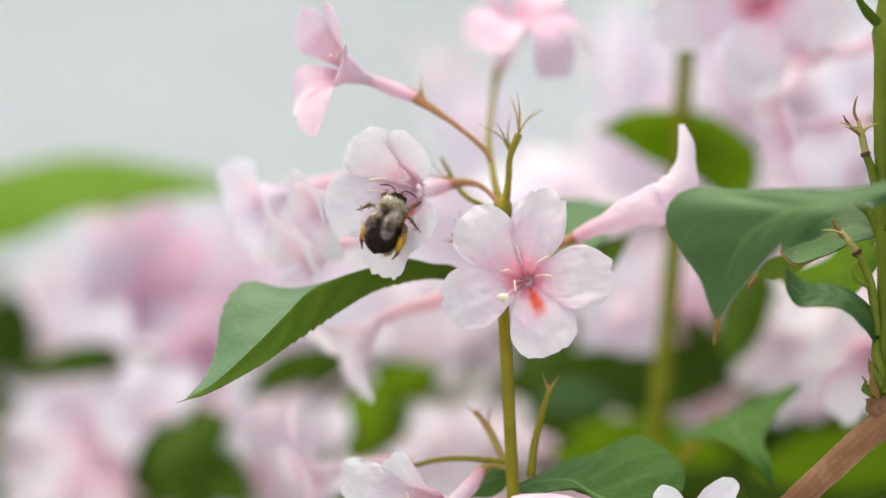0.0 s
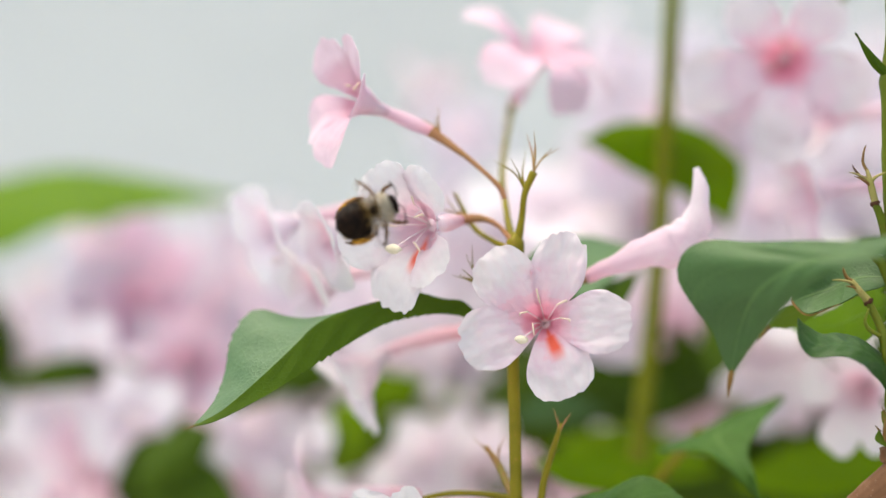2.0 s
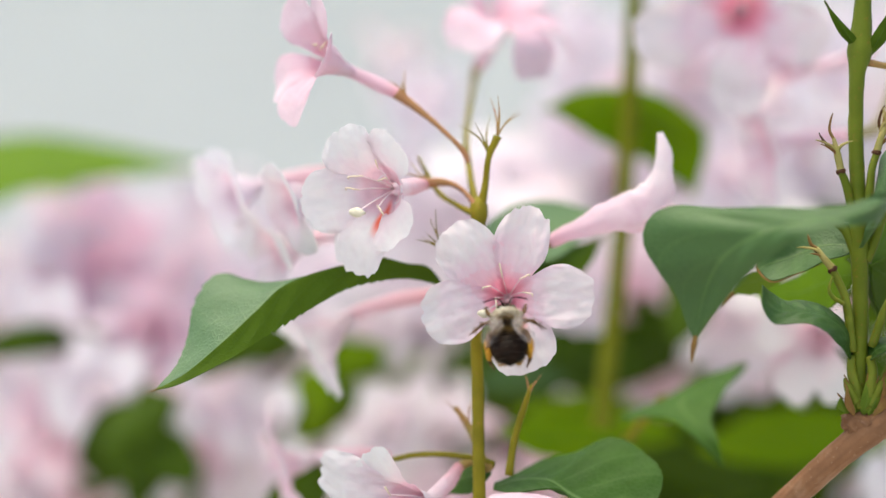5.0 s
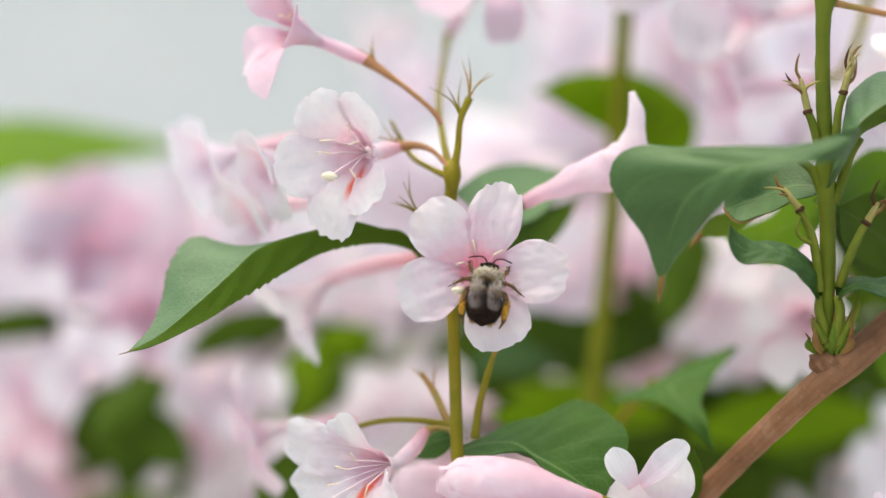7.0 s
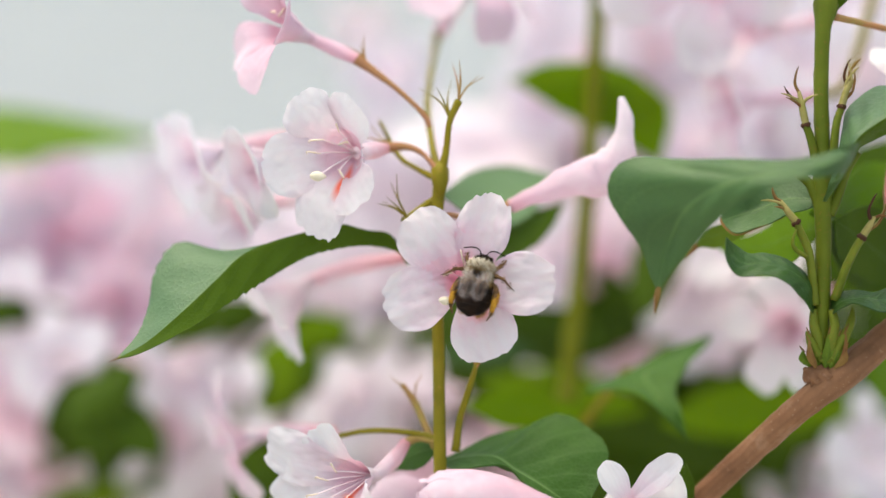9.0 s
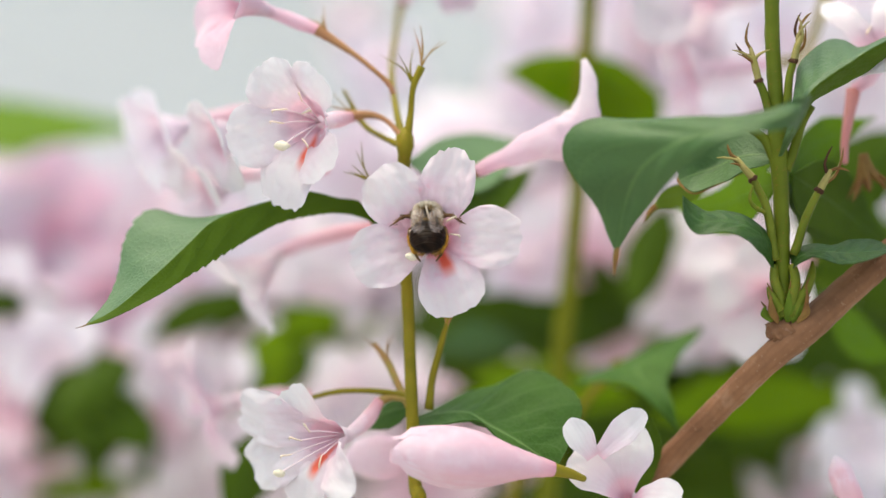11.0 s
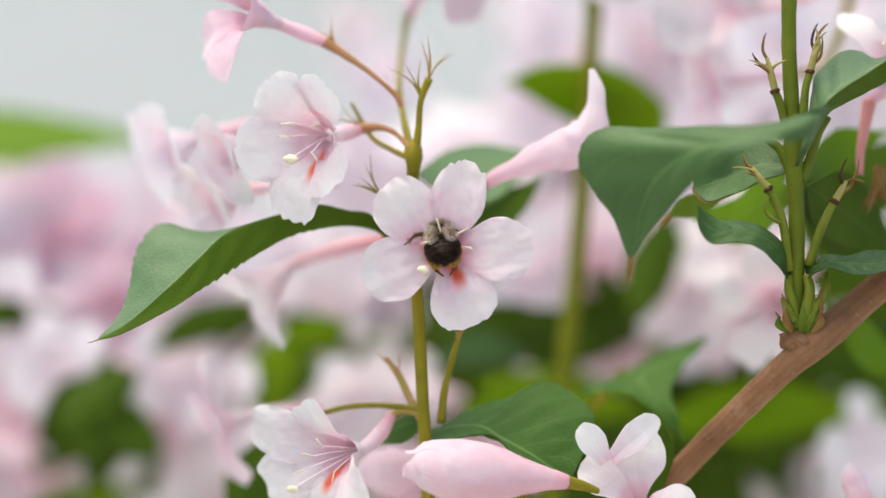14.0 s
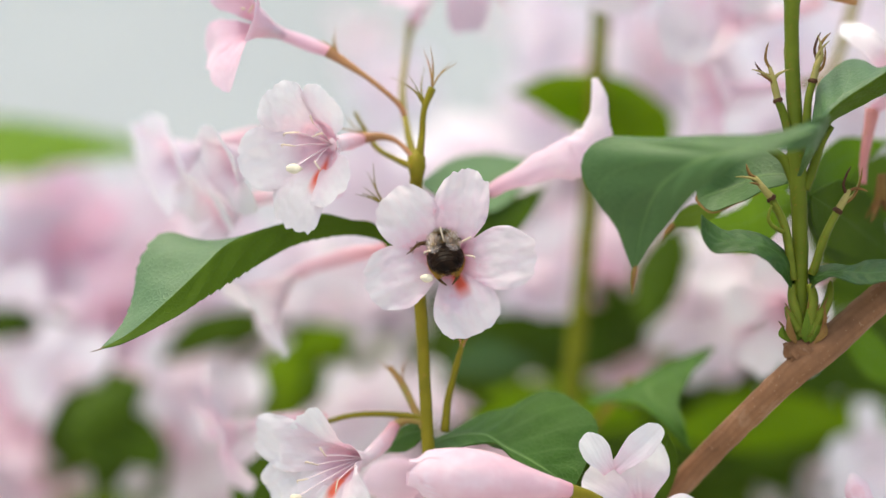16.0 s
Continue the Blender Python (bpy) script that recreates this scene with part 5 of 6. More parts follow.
# plan place, which flower, size
BLOOMS = [
    ((27.2, 150.0, -24.4), 1, 0.8), ((42.2, 150.0, -24.4), 1, 0.75), ((52.4, 180.0, -1.3), 1, 1), ((40.2, 190.0, 3.1), 2, 0.9), ((96.1, 150.0, -44.8), 0, 0.9), ((-19.2, 180.0, -30.0), 0, 1.2), ((-65.8, 185.0, -30.3), 0, 1.3), ((-72.2, 190.0, -37.9), 1, 1.1), ((-100.4, 210.0, 3.2), 2, 1), ((-86.1, 200.0, -15.4), 2, 0.9), ((-31.8, 170.0, -25.3), 1, 0.9), ((-105.9, 190.0, -29.1), 1, 1.2), ((-108.8, 190.0, -46.6), 1, 1.3),
    ((-95.1, 164.8, -2.0), 2, 1.2), ((-78.3, 164.8, -11.1), 2, 1.1), ((-68.6, 172.0, -5.5), 2, 1.0),
    ((-25.8, 136.0, -13.8), 1, 1.0), ((-22.4, 150.4, -29.9), 3, 1.1),
    ((-98.9, 136.0, -37.1), 2, 1.2), ((-65.6, 136.0, -34.4), 2, 1.1), ((-47.1, 121.6, -36.1), 0, 1.2), ((68.7, 107.2, 2.0), 1, 1.2), ((57.5, 114.4, -9.4), 0, 1.1), ((-8.5, 136.0, -34.4), 1, 1.0), ((96.4, 114.4, -45.8), 0, 1.0),
    ((-102.8, 215.2, 6.3), 2, 1.5), ((-88.0, 208.0, -15.7), 2, 1.4), ((-113.0, 229.6, -6.1), 0, 1.6), ((-120.4, 244.0, 6.5), 1, 1.6), ((-96.4, 244.0, -1.4), 0, 1.5), ((-82.7, 236.8, -6.2), 1, 1.5), ((-77.1, 229.6, -18.6), 0, 1.4),
    ((-101.3, 215.2, -25.8), 1, 1.5), ((-116.1, 229.6, -31.1), 0, 1.5), ((-59.2, 150.4, -34.0), 1, 1.4), ((-65.5, 157.6, -46.9), 0, 1.2), ((-53.8, 164.8, -27.9), 3, 1.2), ((-104.0, 179.2, -48.7), 0, 1.7), ((-112.4, 193.6, -61.7), 2, 1.6),
    ((-19.7, 150.4, -34.0), 1, 1.3), ((-25.4, 157.6, -41.3), 3, 1.1), ((-11.8, 164.8, -39.1), 0, 1.1), ((-19.9, 157.6, -10.9), 1, 1.5), ((-34.2, 164.8, -11.1), 0, 1.1), ((-11.9, 172.0, -5.5), 3, 1.4), ((-45.7, 186.4, -17.3), 0, 1.2),
    ((-13.8, 193.6, 45.8), 0, 1.0), ((-22.0, 215.2, 58.1), 1, 0.8), ((9.4, 172.0, 25.7), 0, 1.6), ((21.0, 179.2, 27.4), 1, 1.6), ((30.0, 186.4, 24.9), 3, 1.5), ((31.8, 193.6, 38.4), 0, 1.2),
    ((50.6, 157.6, 48.5), 1, 1.5), ((46.8, 179.2, 54.7), 3, 1.4), ((58.0, 160.0, 23.6), 3, 1.3), ((59.0, 121.6, 23.4), 3, 1.0), ((78.1, 128.8, 27.7), 0, 1.3), ((72.6, 136.0, 25.4), 1, 1.2), ((81.9, 136.0, 45.3), 0, 1.4), ((99.1, 143.2, 37.8), 1, 1.4),
    ((77.2, 150.4, 54.7), 1, 1.4), ((64.4, 157.6, 52.7), 3, 1.3), ((40.7, 136.0, 0.1), 0, 1.5), ((43.9, 143.2, -6.6), 2, 1.2), ((25.7, 157.6, -1.2), 1, 1.5), ((31.6, 164.8, -6.9), 0, 1.2), ((25.6, 186.4, -31.8), 2, 0.8),
    ((97.7, 150.4, -46.3), 1, 1.3), ((93.3, 164.8, -57.3), 0, 1.3), ((77.9, 186.4, -50.7), 2, 0.9), ((105.2, 157.6, -57.9), 3, 1.3), ((13.3, 157.6, -46.9), 2, 1.2), ((-3.2, 136.0, -55.7), 2, 1.2), ((81.9, 136.0, 14.8), 1, 1.2), ((73.5, 143.2, -2.6), 3, 1.0),
    ((-32.2, 179.2, 1.6), 0, 1.3), ((-54.2, 200.8, 3.1), 0, 1.4), ((-72.5, 244.0, 14.5), 1, 1.4), ((-91.4, 265.6, 11.7), 0, 1.5), ((-3.5, 193.6, -23.4), 3, 1.0),
    ((22.0, 118.0, -5.0), 0, 1.15), ((33.3, 125.0, -7.7), 2, 1.10), ((28.9, 140.0, 1.5), 2, 1.00), ((-101.5, 150.0, -54.4), 2, 1.20), ((-59.1, 125.0, -28.5), 0, 1.15), ((-50.5, 130.0, -41.9), 0, 1.00), ((-64.8, 140.0, -46.7), 3, 1.10), ((-86.5, 150.0, -16.2), 0, 1.20), ((-100.9, 170.0, -22.5), 3, 1.30), ((-72.8, 150.0, -5.3), 2, 1.10), ((-76.9, 140.0, -13.9), 2, 0.90), ((-92.2, 160.0, 1.5), 2, 1.10), ((-21.2, 120.0, -36.0), 0, 1.10), ((-12.4, 130.0, -31.4), 3, 1.00), ((39.6, 130.0, -20.9), 2, 0.90), ((66.5, 130.0, -15.6), 2, 1.00), ((58.2, 120.0, -15.3), 0, 1.00), ((19.9, 150.0, -43.5), 2, 0.90),
    ((-86.9, 120.0, -27.6), 0, 1.10), ((-97.8, 130.0, -15.6), 0, 1.20), ((-104.2, 150.0, -1.2), 0, 1.30), ((-64.8, 140.0, -24.0), 0, 1.00),
]
rng = random.Random(8)
for at, kind, size in BLOOMS:
    put(FLOWERS[kind], "flower", hedge, at, (rng.uniform(-65, 10) if at[0] < 60 else rng.uniform(-50, 40), rng.uniform(0, 360), rng.uniform(-60, 60)), size * 0.92)
# the rest of the bloom, thinning out into the leaves below
for k in range(300):
    y = rng.uniform(150, 360)
    g = (400 + y) / 400
    x = rng.uniform(-88, 85) if k % 3 else rng.uniform(-88, -5)
    top = -2 if x < -20 else (14 if x < 15 else 46)
    z = rng.uniform(-48, top)
    if rng.random() < (0.75 if (x > 8 and -38 < z < -8) else 0.15):
        continue
    put(FLOWERS[rng.choice((0, 1, 3))], "flower", hedge, (x * g, y, z * g), (rng.uniform(-50, 40), rng.uniform(0, 360), rng.uniform(-70, 70)), rng.uniform(0.85, 1.25))
for k in range(80):
    y = rng.uniform(140, 340)
    g = (400 + y) / 400
    x = rng.uniform(-10, 85)
    z = rng.uniform(-48, 4 if x < 20 else -5)
    back_leaf(hedge, (x * g, y, z * g), rng.uniform(-60, 60), rng.uniform(26, 50), rng.uniform(6, 11), rng.choice((LEAF, LEAF_SUN, LEAF_DARK, LEAF_DARK)), 400 + k, rng.uniform(-40, 40))
for x in range(-3, 4):
    stalk("stem", [V((x * 55 + 10, 320, -1000)), V((x * 50, 300 + 20 * x, -300)), V((x * 46 + 8, 260 + 15 * (x % 3), -60))], [6.0, 4.0, 1.6], hedge, BARK, seed=x)


# dense leaves deeper in the shrub
def foliage(count, seed, mat, name, label, place):
    rng = random.Random(seed)
    bm = bmesh.new()
    for k in range(count):
        c, ln = place(rng)
        d = V((rng.uniform(-1, 1), rng.uniform(-0.6, 0.6), rng.uniform(-0.8, 0.5))).normalized()
        s = d.cross(V((rng.uniform(-0.5, 0.5), -1, rng.uniform(-0.2, 0.9)))).normalized()
        nrm = d.cross(s)
        rows = []
        for i in range(6):
            u = i / 5
            w = ln * 0.26 * math.sin(math.pi * min(0.97, u ** 0.8 + 0.02))
            p = c + d * ln * (u - 0.5) - nrm * ln * 0.25 * (u - 0.4) ** 2
            rows.append([(p + s * w * cc + nrm * abs(cc) * w * 0.3, u, cc, 0.0) for cc in (-1, 0, 1)])
        sheet(bm, rows, 0)
    holder = thing(name, (0, 300, -300), label, "shrub")
    holder["kind"] = "stuff"
    part("leaves", bm, mat, holder)
    return holder


def deep_place(rng):
    y = rng.uniform(280, 900)
    k = (400 + y) / 400
    x = rng.uniform(-120, 120) * k
    top = 12 if x > 0 else -2
    z = (rng.uniform(-75, top) if rng.random() < 0.85 else rng.uniform(-75, -20)) * k
    return V((x, y, z)), rng.uniform(28, 60)


foliage(900, 5, LEAF_DARK, "weigela_shrub_foliage", "deep green leaves of the shrub, far out of focus", deep_place)


def low_place(rng):
    """Anywhere in the rounded foot of the shrub, under the blossom."""
    a, q, h = rng.uniform(0, 2 * math.pi), rng.random() ** 0.5, rng.uniform(-900, -230)
    wide = 1.0 - ((h + 560) / 420) ** 2 * 0.55
    return V((520 * wide * q * math.cos(a), 640 + 420 * wide * q * math.sin(a), h)), rng.uniform(35, 70)


foliage(1300, 6, LEAF_DARK, "weigela_shrub_foot", "deep green leaves at the foot of the shrub", low_place)


# ---- the bee ----
def bee_hair_material(name, a, b_col, scale):
    m, nt, b, out = material(name)
    col = ramp(nt, noise_tex(nt, scale, 5.0, 0.7), [(0.35, a), (0.65, b_col)])
    nt.links.new(col, b.inputs["Base Color"])
    b.inputs["Roughness"].default_value = 0.75
    b.inputs["Specular IOR Level"].default_value = 0.1
    relief(nt, b, noise_tex(nt, scale * 2.0, 4.0), 0.7, 0.0003)
    return m


FUZZ = bee_hair_material("brown_fuzz", (0.020, 0.011, 0.005), (0.36, 0.22, 0.085), 420.0)
HAIR = bee_hair_material("pale_hair", (0.52, 0.42, 0.29), (0.90, 0.84, 0.72), 600.0)
CHITIN = bee_hair_material("black_shell", (0.004, 0.0025, 0.002), (0.018, 0.009, 0.005), 700.0)
CHITIN.node_tree.nodes["Principled BSDF"].inputs["Roughness"].default_value = 0.30
CHITIN.node_tree.nodes["Principled BSDF"].inputs["Specular IOR Level"].default_value = 0.05
BAND = bee_hair_material("dark_band", (0.004, 0.0025, 0.002), (0.020, 0.011, 0.006), 1500.0)
POLLEN = bee_hair_material("orange_pollen", (0.30, 0.12, 0.015), (0.66, 0.36, 0.05), 2200.0)
TAN = bee_hair_material("tawny_hair", (0.20, 0.10, 0.025), (0.55, 0.34, 0.10), 1500.0)
LEG = bee_hair_material("brown_leg", (0.05, 0.025, 0.012), (0.20, 0.11, 0.05), 900.0)
WING, wing_nt, wing_b, wing_out = material("smoky_wing")
wing_b.inputs["Specular IOR Level"].default_value = 0.3
wing_b.inputs["Roughness"].default_value = 0.3
wing_mix = wing_nt.nodes.new("ShaderNodeMixShader")
wing_clear = wing_nt.nodes.new("ShaderNodeBsdfTransparent")
vn = maths(wing_nt, "SINE", maths(wing_nt, "ADD", maths(wing_nt, "MULTIPLY", attribute(wing_nt, "across"), 7.5), maths(wing_nt, "MULTIPLY", noise_tex(wing_nt, 420.0, 1.0), 9.0)))
film = ramp(wing_nt, noise_tex(wing_nt, 330.0, 2.0), [(0.40, (0.01, 0.01, 0.01)), (0.66, (0.13, 0.13, 0.13))])
wing_nt.links.new(maths(wing_nt, "MAXIMUM", ramp(wing_nt, vn, [(0.90, (0.0, 0.0, 0.0)), (0.96, (0.42, 0.42, 0.42))]), film), wing_mix.inputs[0])
wing_nt.links.new(ramp(wing_nt, vn, [(0.86, (0.54, 0.46, 0.45)), (0.96, (0.15, 0.075, 0.045))]), wing_b.inputs["Base Color"])
wing_nt.links.new(wing_clear.outputs[0], wing_mix.inputs[1])
wing_nt.links.new(wing_b.outputs[0], wing_mix.inputs[2])
wing_nt.links.new(wing_mix.outputs[0], wing_out.inputs[0])

bee = thing("bee", (0, 0, 0), "small dark bee with buff fuzz and orange pollen on its legs", "bee")


def bristles(bm, centre, radii, count, length, seed, r=0.045, axis=UP):
    """Short hairs that stand off a rounded body."""
    rng = random.Random(seed)
    q = V(axis).to_track_quat("Z", "Y")
    la, lc, ls = layers(bm)
    for _ in range(count):
        d = V((rng.gauss(0, 1), rng.gauss(0, 1), rng.gauss(0, 1))).normalized()
        p = V((d.x * radii[0], d.y * radii[1], d.z * radii[2]))
        tip = p * 0.97 + d * length * rng.uniform(0.6, 1.3) + V((rng.gauss(0, 1), rng.gauss(0, 1), rng.gauss(0, 1))) * length * 0.3
        side = d.orthogonal().normalized() * r
        other = d.cross(side)
        vs = [bm.verts.new(V(centre) + q @ (p * 0.95 + o)) for o in (side, other - side * 0.5, -other - side * 0.5)]
        top = bm.verts.new(V(centre) + q @ tip)
        for i in range(3):
            bm.faces.new((vs[i], vs[(i + 1) % 3], top))


bm = bmesh.new()
blob(bm, (0, 0, 0.9), (2.3, 2.0, 2.1), seg=18, rings=12, bump=0.08)
bristles(bm, (0, 0, 0.9), (2.3, 2.0, 2.1), 2400, 0.75, 1, 0.05)
thorax = part("thorax", bm, FUZZ, bee, "buff and grey fuzzy thorax")
bm = bmesh.new()
bristles(bm, (0, -0.15, 2.0), (2.2, 1.95, 1.0), 2300, 0.6, 2, 0.06)
part("collar_hair", bm, HAIR, thorax, "pale dusty hair on the front of the thorax")
bm = bmesh.new()
bristles(bm, (0, 0.1, -0.9), (2.4, 2.0, 0.6), 420, 0.9, 3, 0.055)
part("waist_hair", bm, FUZZ, thorax, "brown hair tuft behind the thorax")
bm = bmesh.new()
blob(bm, (0.15, -1.75, 0.35), (0.95, 0.5, 0.75), seg=14, rings=9, bump=0.1)
bristles(bm, (0.15, -1.75, 0.35), (0.95, 0.5, 0.75), 160, 0.35, 12, 0.035)
part("bare_disc", bm, CHITIN, thorax, "bare black patch on the back")
for sx in (-1, 1):
    bm = bmesh.new()
    bristles(bm, (sx * 1.35, -0.5, 0.4), (0.85, 1.2, 1.3), 420, 0.75, 6 + sx, 0.06)
    part("side_hair", bm, HAIR, thorax, "cream tuft beside the wing root")


def girth(z):
    """Half width of the abdomen, from its waist to its pointed end."""
    return float(np.interp(-z, (0.0, 0.8, 2.0, 3.4, 4.6, 5.6, 6.4, 6.9), (1.5, 2.5, 3.0, 3.15, 3.0, 2.5, 1.6, 0.3)))


def plate(z0, z1):
    """One ring of the abdomen's shell; its hind rim stands a little proud of the next."""
    bm = bmesh.new()
    la, lc, ls = layers(bm)
    rings = []
    for i in range(7):
        u = i / 6
        z = z0 + (z1 - z0) * u
        r = girth(z) + 0.10 * u - (0.12 if i == 0 else 0.0)
        ring = []
        for k in range(28):
            a = 2 * math.pi * k / 28
            v = bm.verts.new((r * math.cos(a), 0.5 + 0.82 * r * math.sin(a) + 0.10 * (z + 3.0), z + 0.25 * math.sin(a)))
            v[la], v[lc] = u, k / 28
            ring.append(v)
        rings.append(ring)
    for a, b in zip(rings, rings[1:]):
        for k in range(28):
            bm.faces.new((a[k], a[(k + 1) % 28], b[(k + 1) % 28], b[k]))
    bm.faces.new(rings[0])
    bm.faces.new(rings[-1][::-1])
    return bm


abdomen = part("abdomen", plate(-0.1, -1.5), CHITIN, bee, "dark brown abdomen of overlapping rings")
for z0, z1 in ((-1.3, -2.7), (-2.5, -3.9), (-3.7, -5.0), (-4.8, -5.9), (-5.75, -6.9)):
    part("abdomen_ring", plate(z0, z1), CHITIN, abdomen)
for k, z in enumerate((-1.5, -2.7, -3.9, -5.0, -5.9)):
    r = girth(z)
    bm = bmesh.new()
    bristles(bm, (0, 0.5 + 0.10 * (z + 3.0), z + 0.1), (r + 0.05, 0.82 * r + 0.05, 0.35), 420, 0.42, 20 + k, 0.04)
    part("hair_band", bm, FUZZ if k < 1 else BAND, abdomen)
for k, (z, n_hair) in enumerate(((-0.8, 420), (-1.6, 260))):
    bm = bmesh.new()
    bristles(bm, (0, 0.4, z), (girth(z) * 0.96, girth(z) * 0.80, 0.6), n_hair, 0.6, 30 + k, 0.05)
    part("base_hair", bm, (TAN, FUZZ)[k], abdomen, "tawny hair over the front of the abdomen")
for sx in (-1, 1):
    bm = bmesh.new()
    bristles(bm, (sx * 1.35, 1.3, -5.0), (0.95, 1.0, 1.35), 420, 0.55, 40 + sx, 0.05)
    part("fringe", bm, TAN, abdomen, "tawny hair fringe under the abdomen")
bm = bmesh.new()
blob(bm, (0, 0.3, 3.3), (1.5, 1.1, 1.05), seg=14, rings=9, bump=0.06)
head = part("head", bm, CHITIN, bee, "dark head with short black hair")
bm = bmesh.new()
bristles(bm, (0, -0.1, 3.15), (1.5, 1.1, 0.95), 420, 0.42, 4, 0.05)
part("face_hair", bm, BAND, head, "dark hair on the head")
for sx in (-1, 1):
    bm = bmesh.new()
    blob(bm, (sx * 1.3, 0.3, 3.3), (0.42, 0.6, 0.85), bump=0.0, seg=10)
    part("eye", bm, CHITIN, head, "shiny black eye")
    bm = bmesh.new()
    tube(bm, [V((sx * 0.4, -0.4, 4.0)), V((sx * 1.1, -0.9, 4.8)), V((sx * 2.3, -1.0, 4.9)), V((sx * 3.8, -0.8, 4.5))], [0.11, 0.10, 0.12, 0.10], sides=7)
    part("antenna", bm, CHITIN, head)


def wing(sx, length, half, z):
    bm = bmesh.new()
    rows = []
    for i in range(13):
        s = i / 12
        w = half * (0.25 + 0.75 * math.sin(math.pi * min(1, 0.12 + 0.75 * s)) ** 0.8) * (1 if s < 0.85 else math.sqrt(max(0.03, 1 - ((s - 0.85) / 0.16) ** 2)))
        rows.append([(V((sx * (1.2 + w * c * 0.95 + 0.35 * s), -2.0 - 0.55 * math.sin(math.pi * s) + 0.1 * noise.noise(V((s * 4, c * 3, z))), z - length * s + 0.35 * w * c)), s, c, 0.0) for c in (-1, -0.5, 0, 0.5, 1)])
    sheet(bm, rows, 0.03)
    return part("wing", bm, WING, bee, "smoky see-through wing", pivot=(sx * 1.2, -1.75, z))


HIND_LEGS = []
WINGS = [(sx, wing(sx, ln, h, z)) for sx in (-1, 1) for ln, h, z in ((5.6, 1.5, 1.0), (4.2, 1.1, 0.4))]
for sx in (-1, 1):
    for k, (pts, rad) in enumerate((
            ([(1.1, 1.2, 1.9), (2.6, 0.6, 2.4), (3.2, 0.9, 3.2), (3.4, 1.6, 4.0), (3.5, 1.9, 4.6)], [0.32, 0.36, 0.26, 0.16, 0.08]),
            ([(1.5, 0.8, 0.8), (3.0, -0.2, 0.9), (4.4, -0.5, 0.5), (5.6, -0.1, -0.3), (6.7, 0.2, -0.9)], [0.30, 0.36, 0.28, 0.16, 0.07]),
            ([(1.3, 1.2, -0.4), (3.2, 0.5, -0.9), (3.7, 0.4, -3.0), (3.7, 0.8, -5.4), (3.1, 1.0, -6.9)], [0.38, 0.5, 0.52, 0.3, 0.12]))):
        bm = bmesh.new()
        tube(bm, [V((sx * x, y, z)) for x, y, z in pts], rad, sides=8, steps=5, knob=0.3, seed=k)
        for x, y, z in pts[1:-1]:
            bristles(bm, (sx * x, y, z), (0.34, 0.34, 0.5), 60, 0.3, k + 70, 0.035)
        leg = part("leg", bm, LEG, bee, pivot=(sx * pts[0][0], pts[0][1], pts[0][2]))
        if k == 2:
            HIND_LEGS.append((sx, leg))
            bm = bmesh.new()
            blob(bm, (sx * 3.72, 0.5, -3.4), (0.62, 0.62, 2.0), seg=10, rings=8, bump=0.3)
            bristles(bm, (sx * 3.72, 0.5, -3.4), (0.62, 0.62, 2.0), 250, 0.3, 60)
            part("pollen_load", bm, POLLEN, leg, "orange pollen brush")


# ---- what moves ----
UPPERO, BEHINDO, CORNERO = (56.93, 45.00, 26.59), (66.44, 35.00, -12.83), (34.31, 0.00, -51.47)
# seconds, plan x and z of the base in millimetres, lean in degrees
SPRAY = [
    (0, -2.88, -33.09, -2.10), (0.5, -1.73, -34.41, -1.47), (1, 0.14, -36.48, -0.45), (1.5, 0.70, -37.14, -0.80),
    (2, 0.62, -37.74, -0.24), (2.5, -1.95, -36.59, -0.17), (3, -5.37, -32.15, -1.29), (3.5, -2.47, -34.19, -1.54),
    (4, 1.97, -39.82, 0.78), (4.2, 1.68, -39.35, 0.62), (6.3, -1.36, -34.47, -1.05), (6.5, -1.65, -34.00, -1.21),
    (7, -1.83, -33.38, -1.12), (7.5, -0.93, -33.96, -0.49), (8, -3.42, -32.28, -0.66), (8.5, -2.99, -33.43, -0.24),
    (9, -0.37, -35.59, -0.00), (9.5, -3.36, -31.78, -0.60), (9.7, -3.95, -30.80, -1.45), (11.8, -3.61, -31.37, -1.64),
    (12, -3.58, -31.43, -1.65), (12.5, -2.11, -31.82, -1.68), (13, -3.38, -31.39, -1.76), (13.5, -3.53, -30.54, -2.36),
    (14, -2.29, -31.47, -2.31), (14.5, -0.95, -32.62, -1.91), (15, -2.03, -32.16, -1.97), (15.5, -3.74, -30.81, -2.18),
    (16, -3.00, -31.41, -2.36),
]
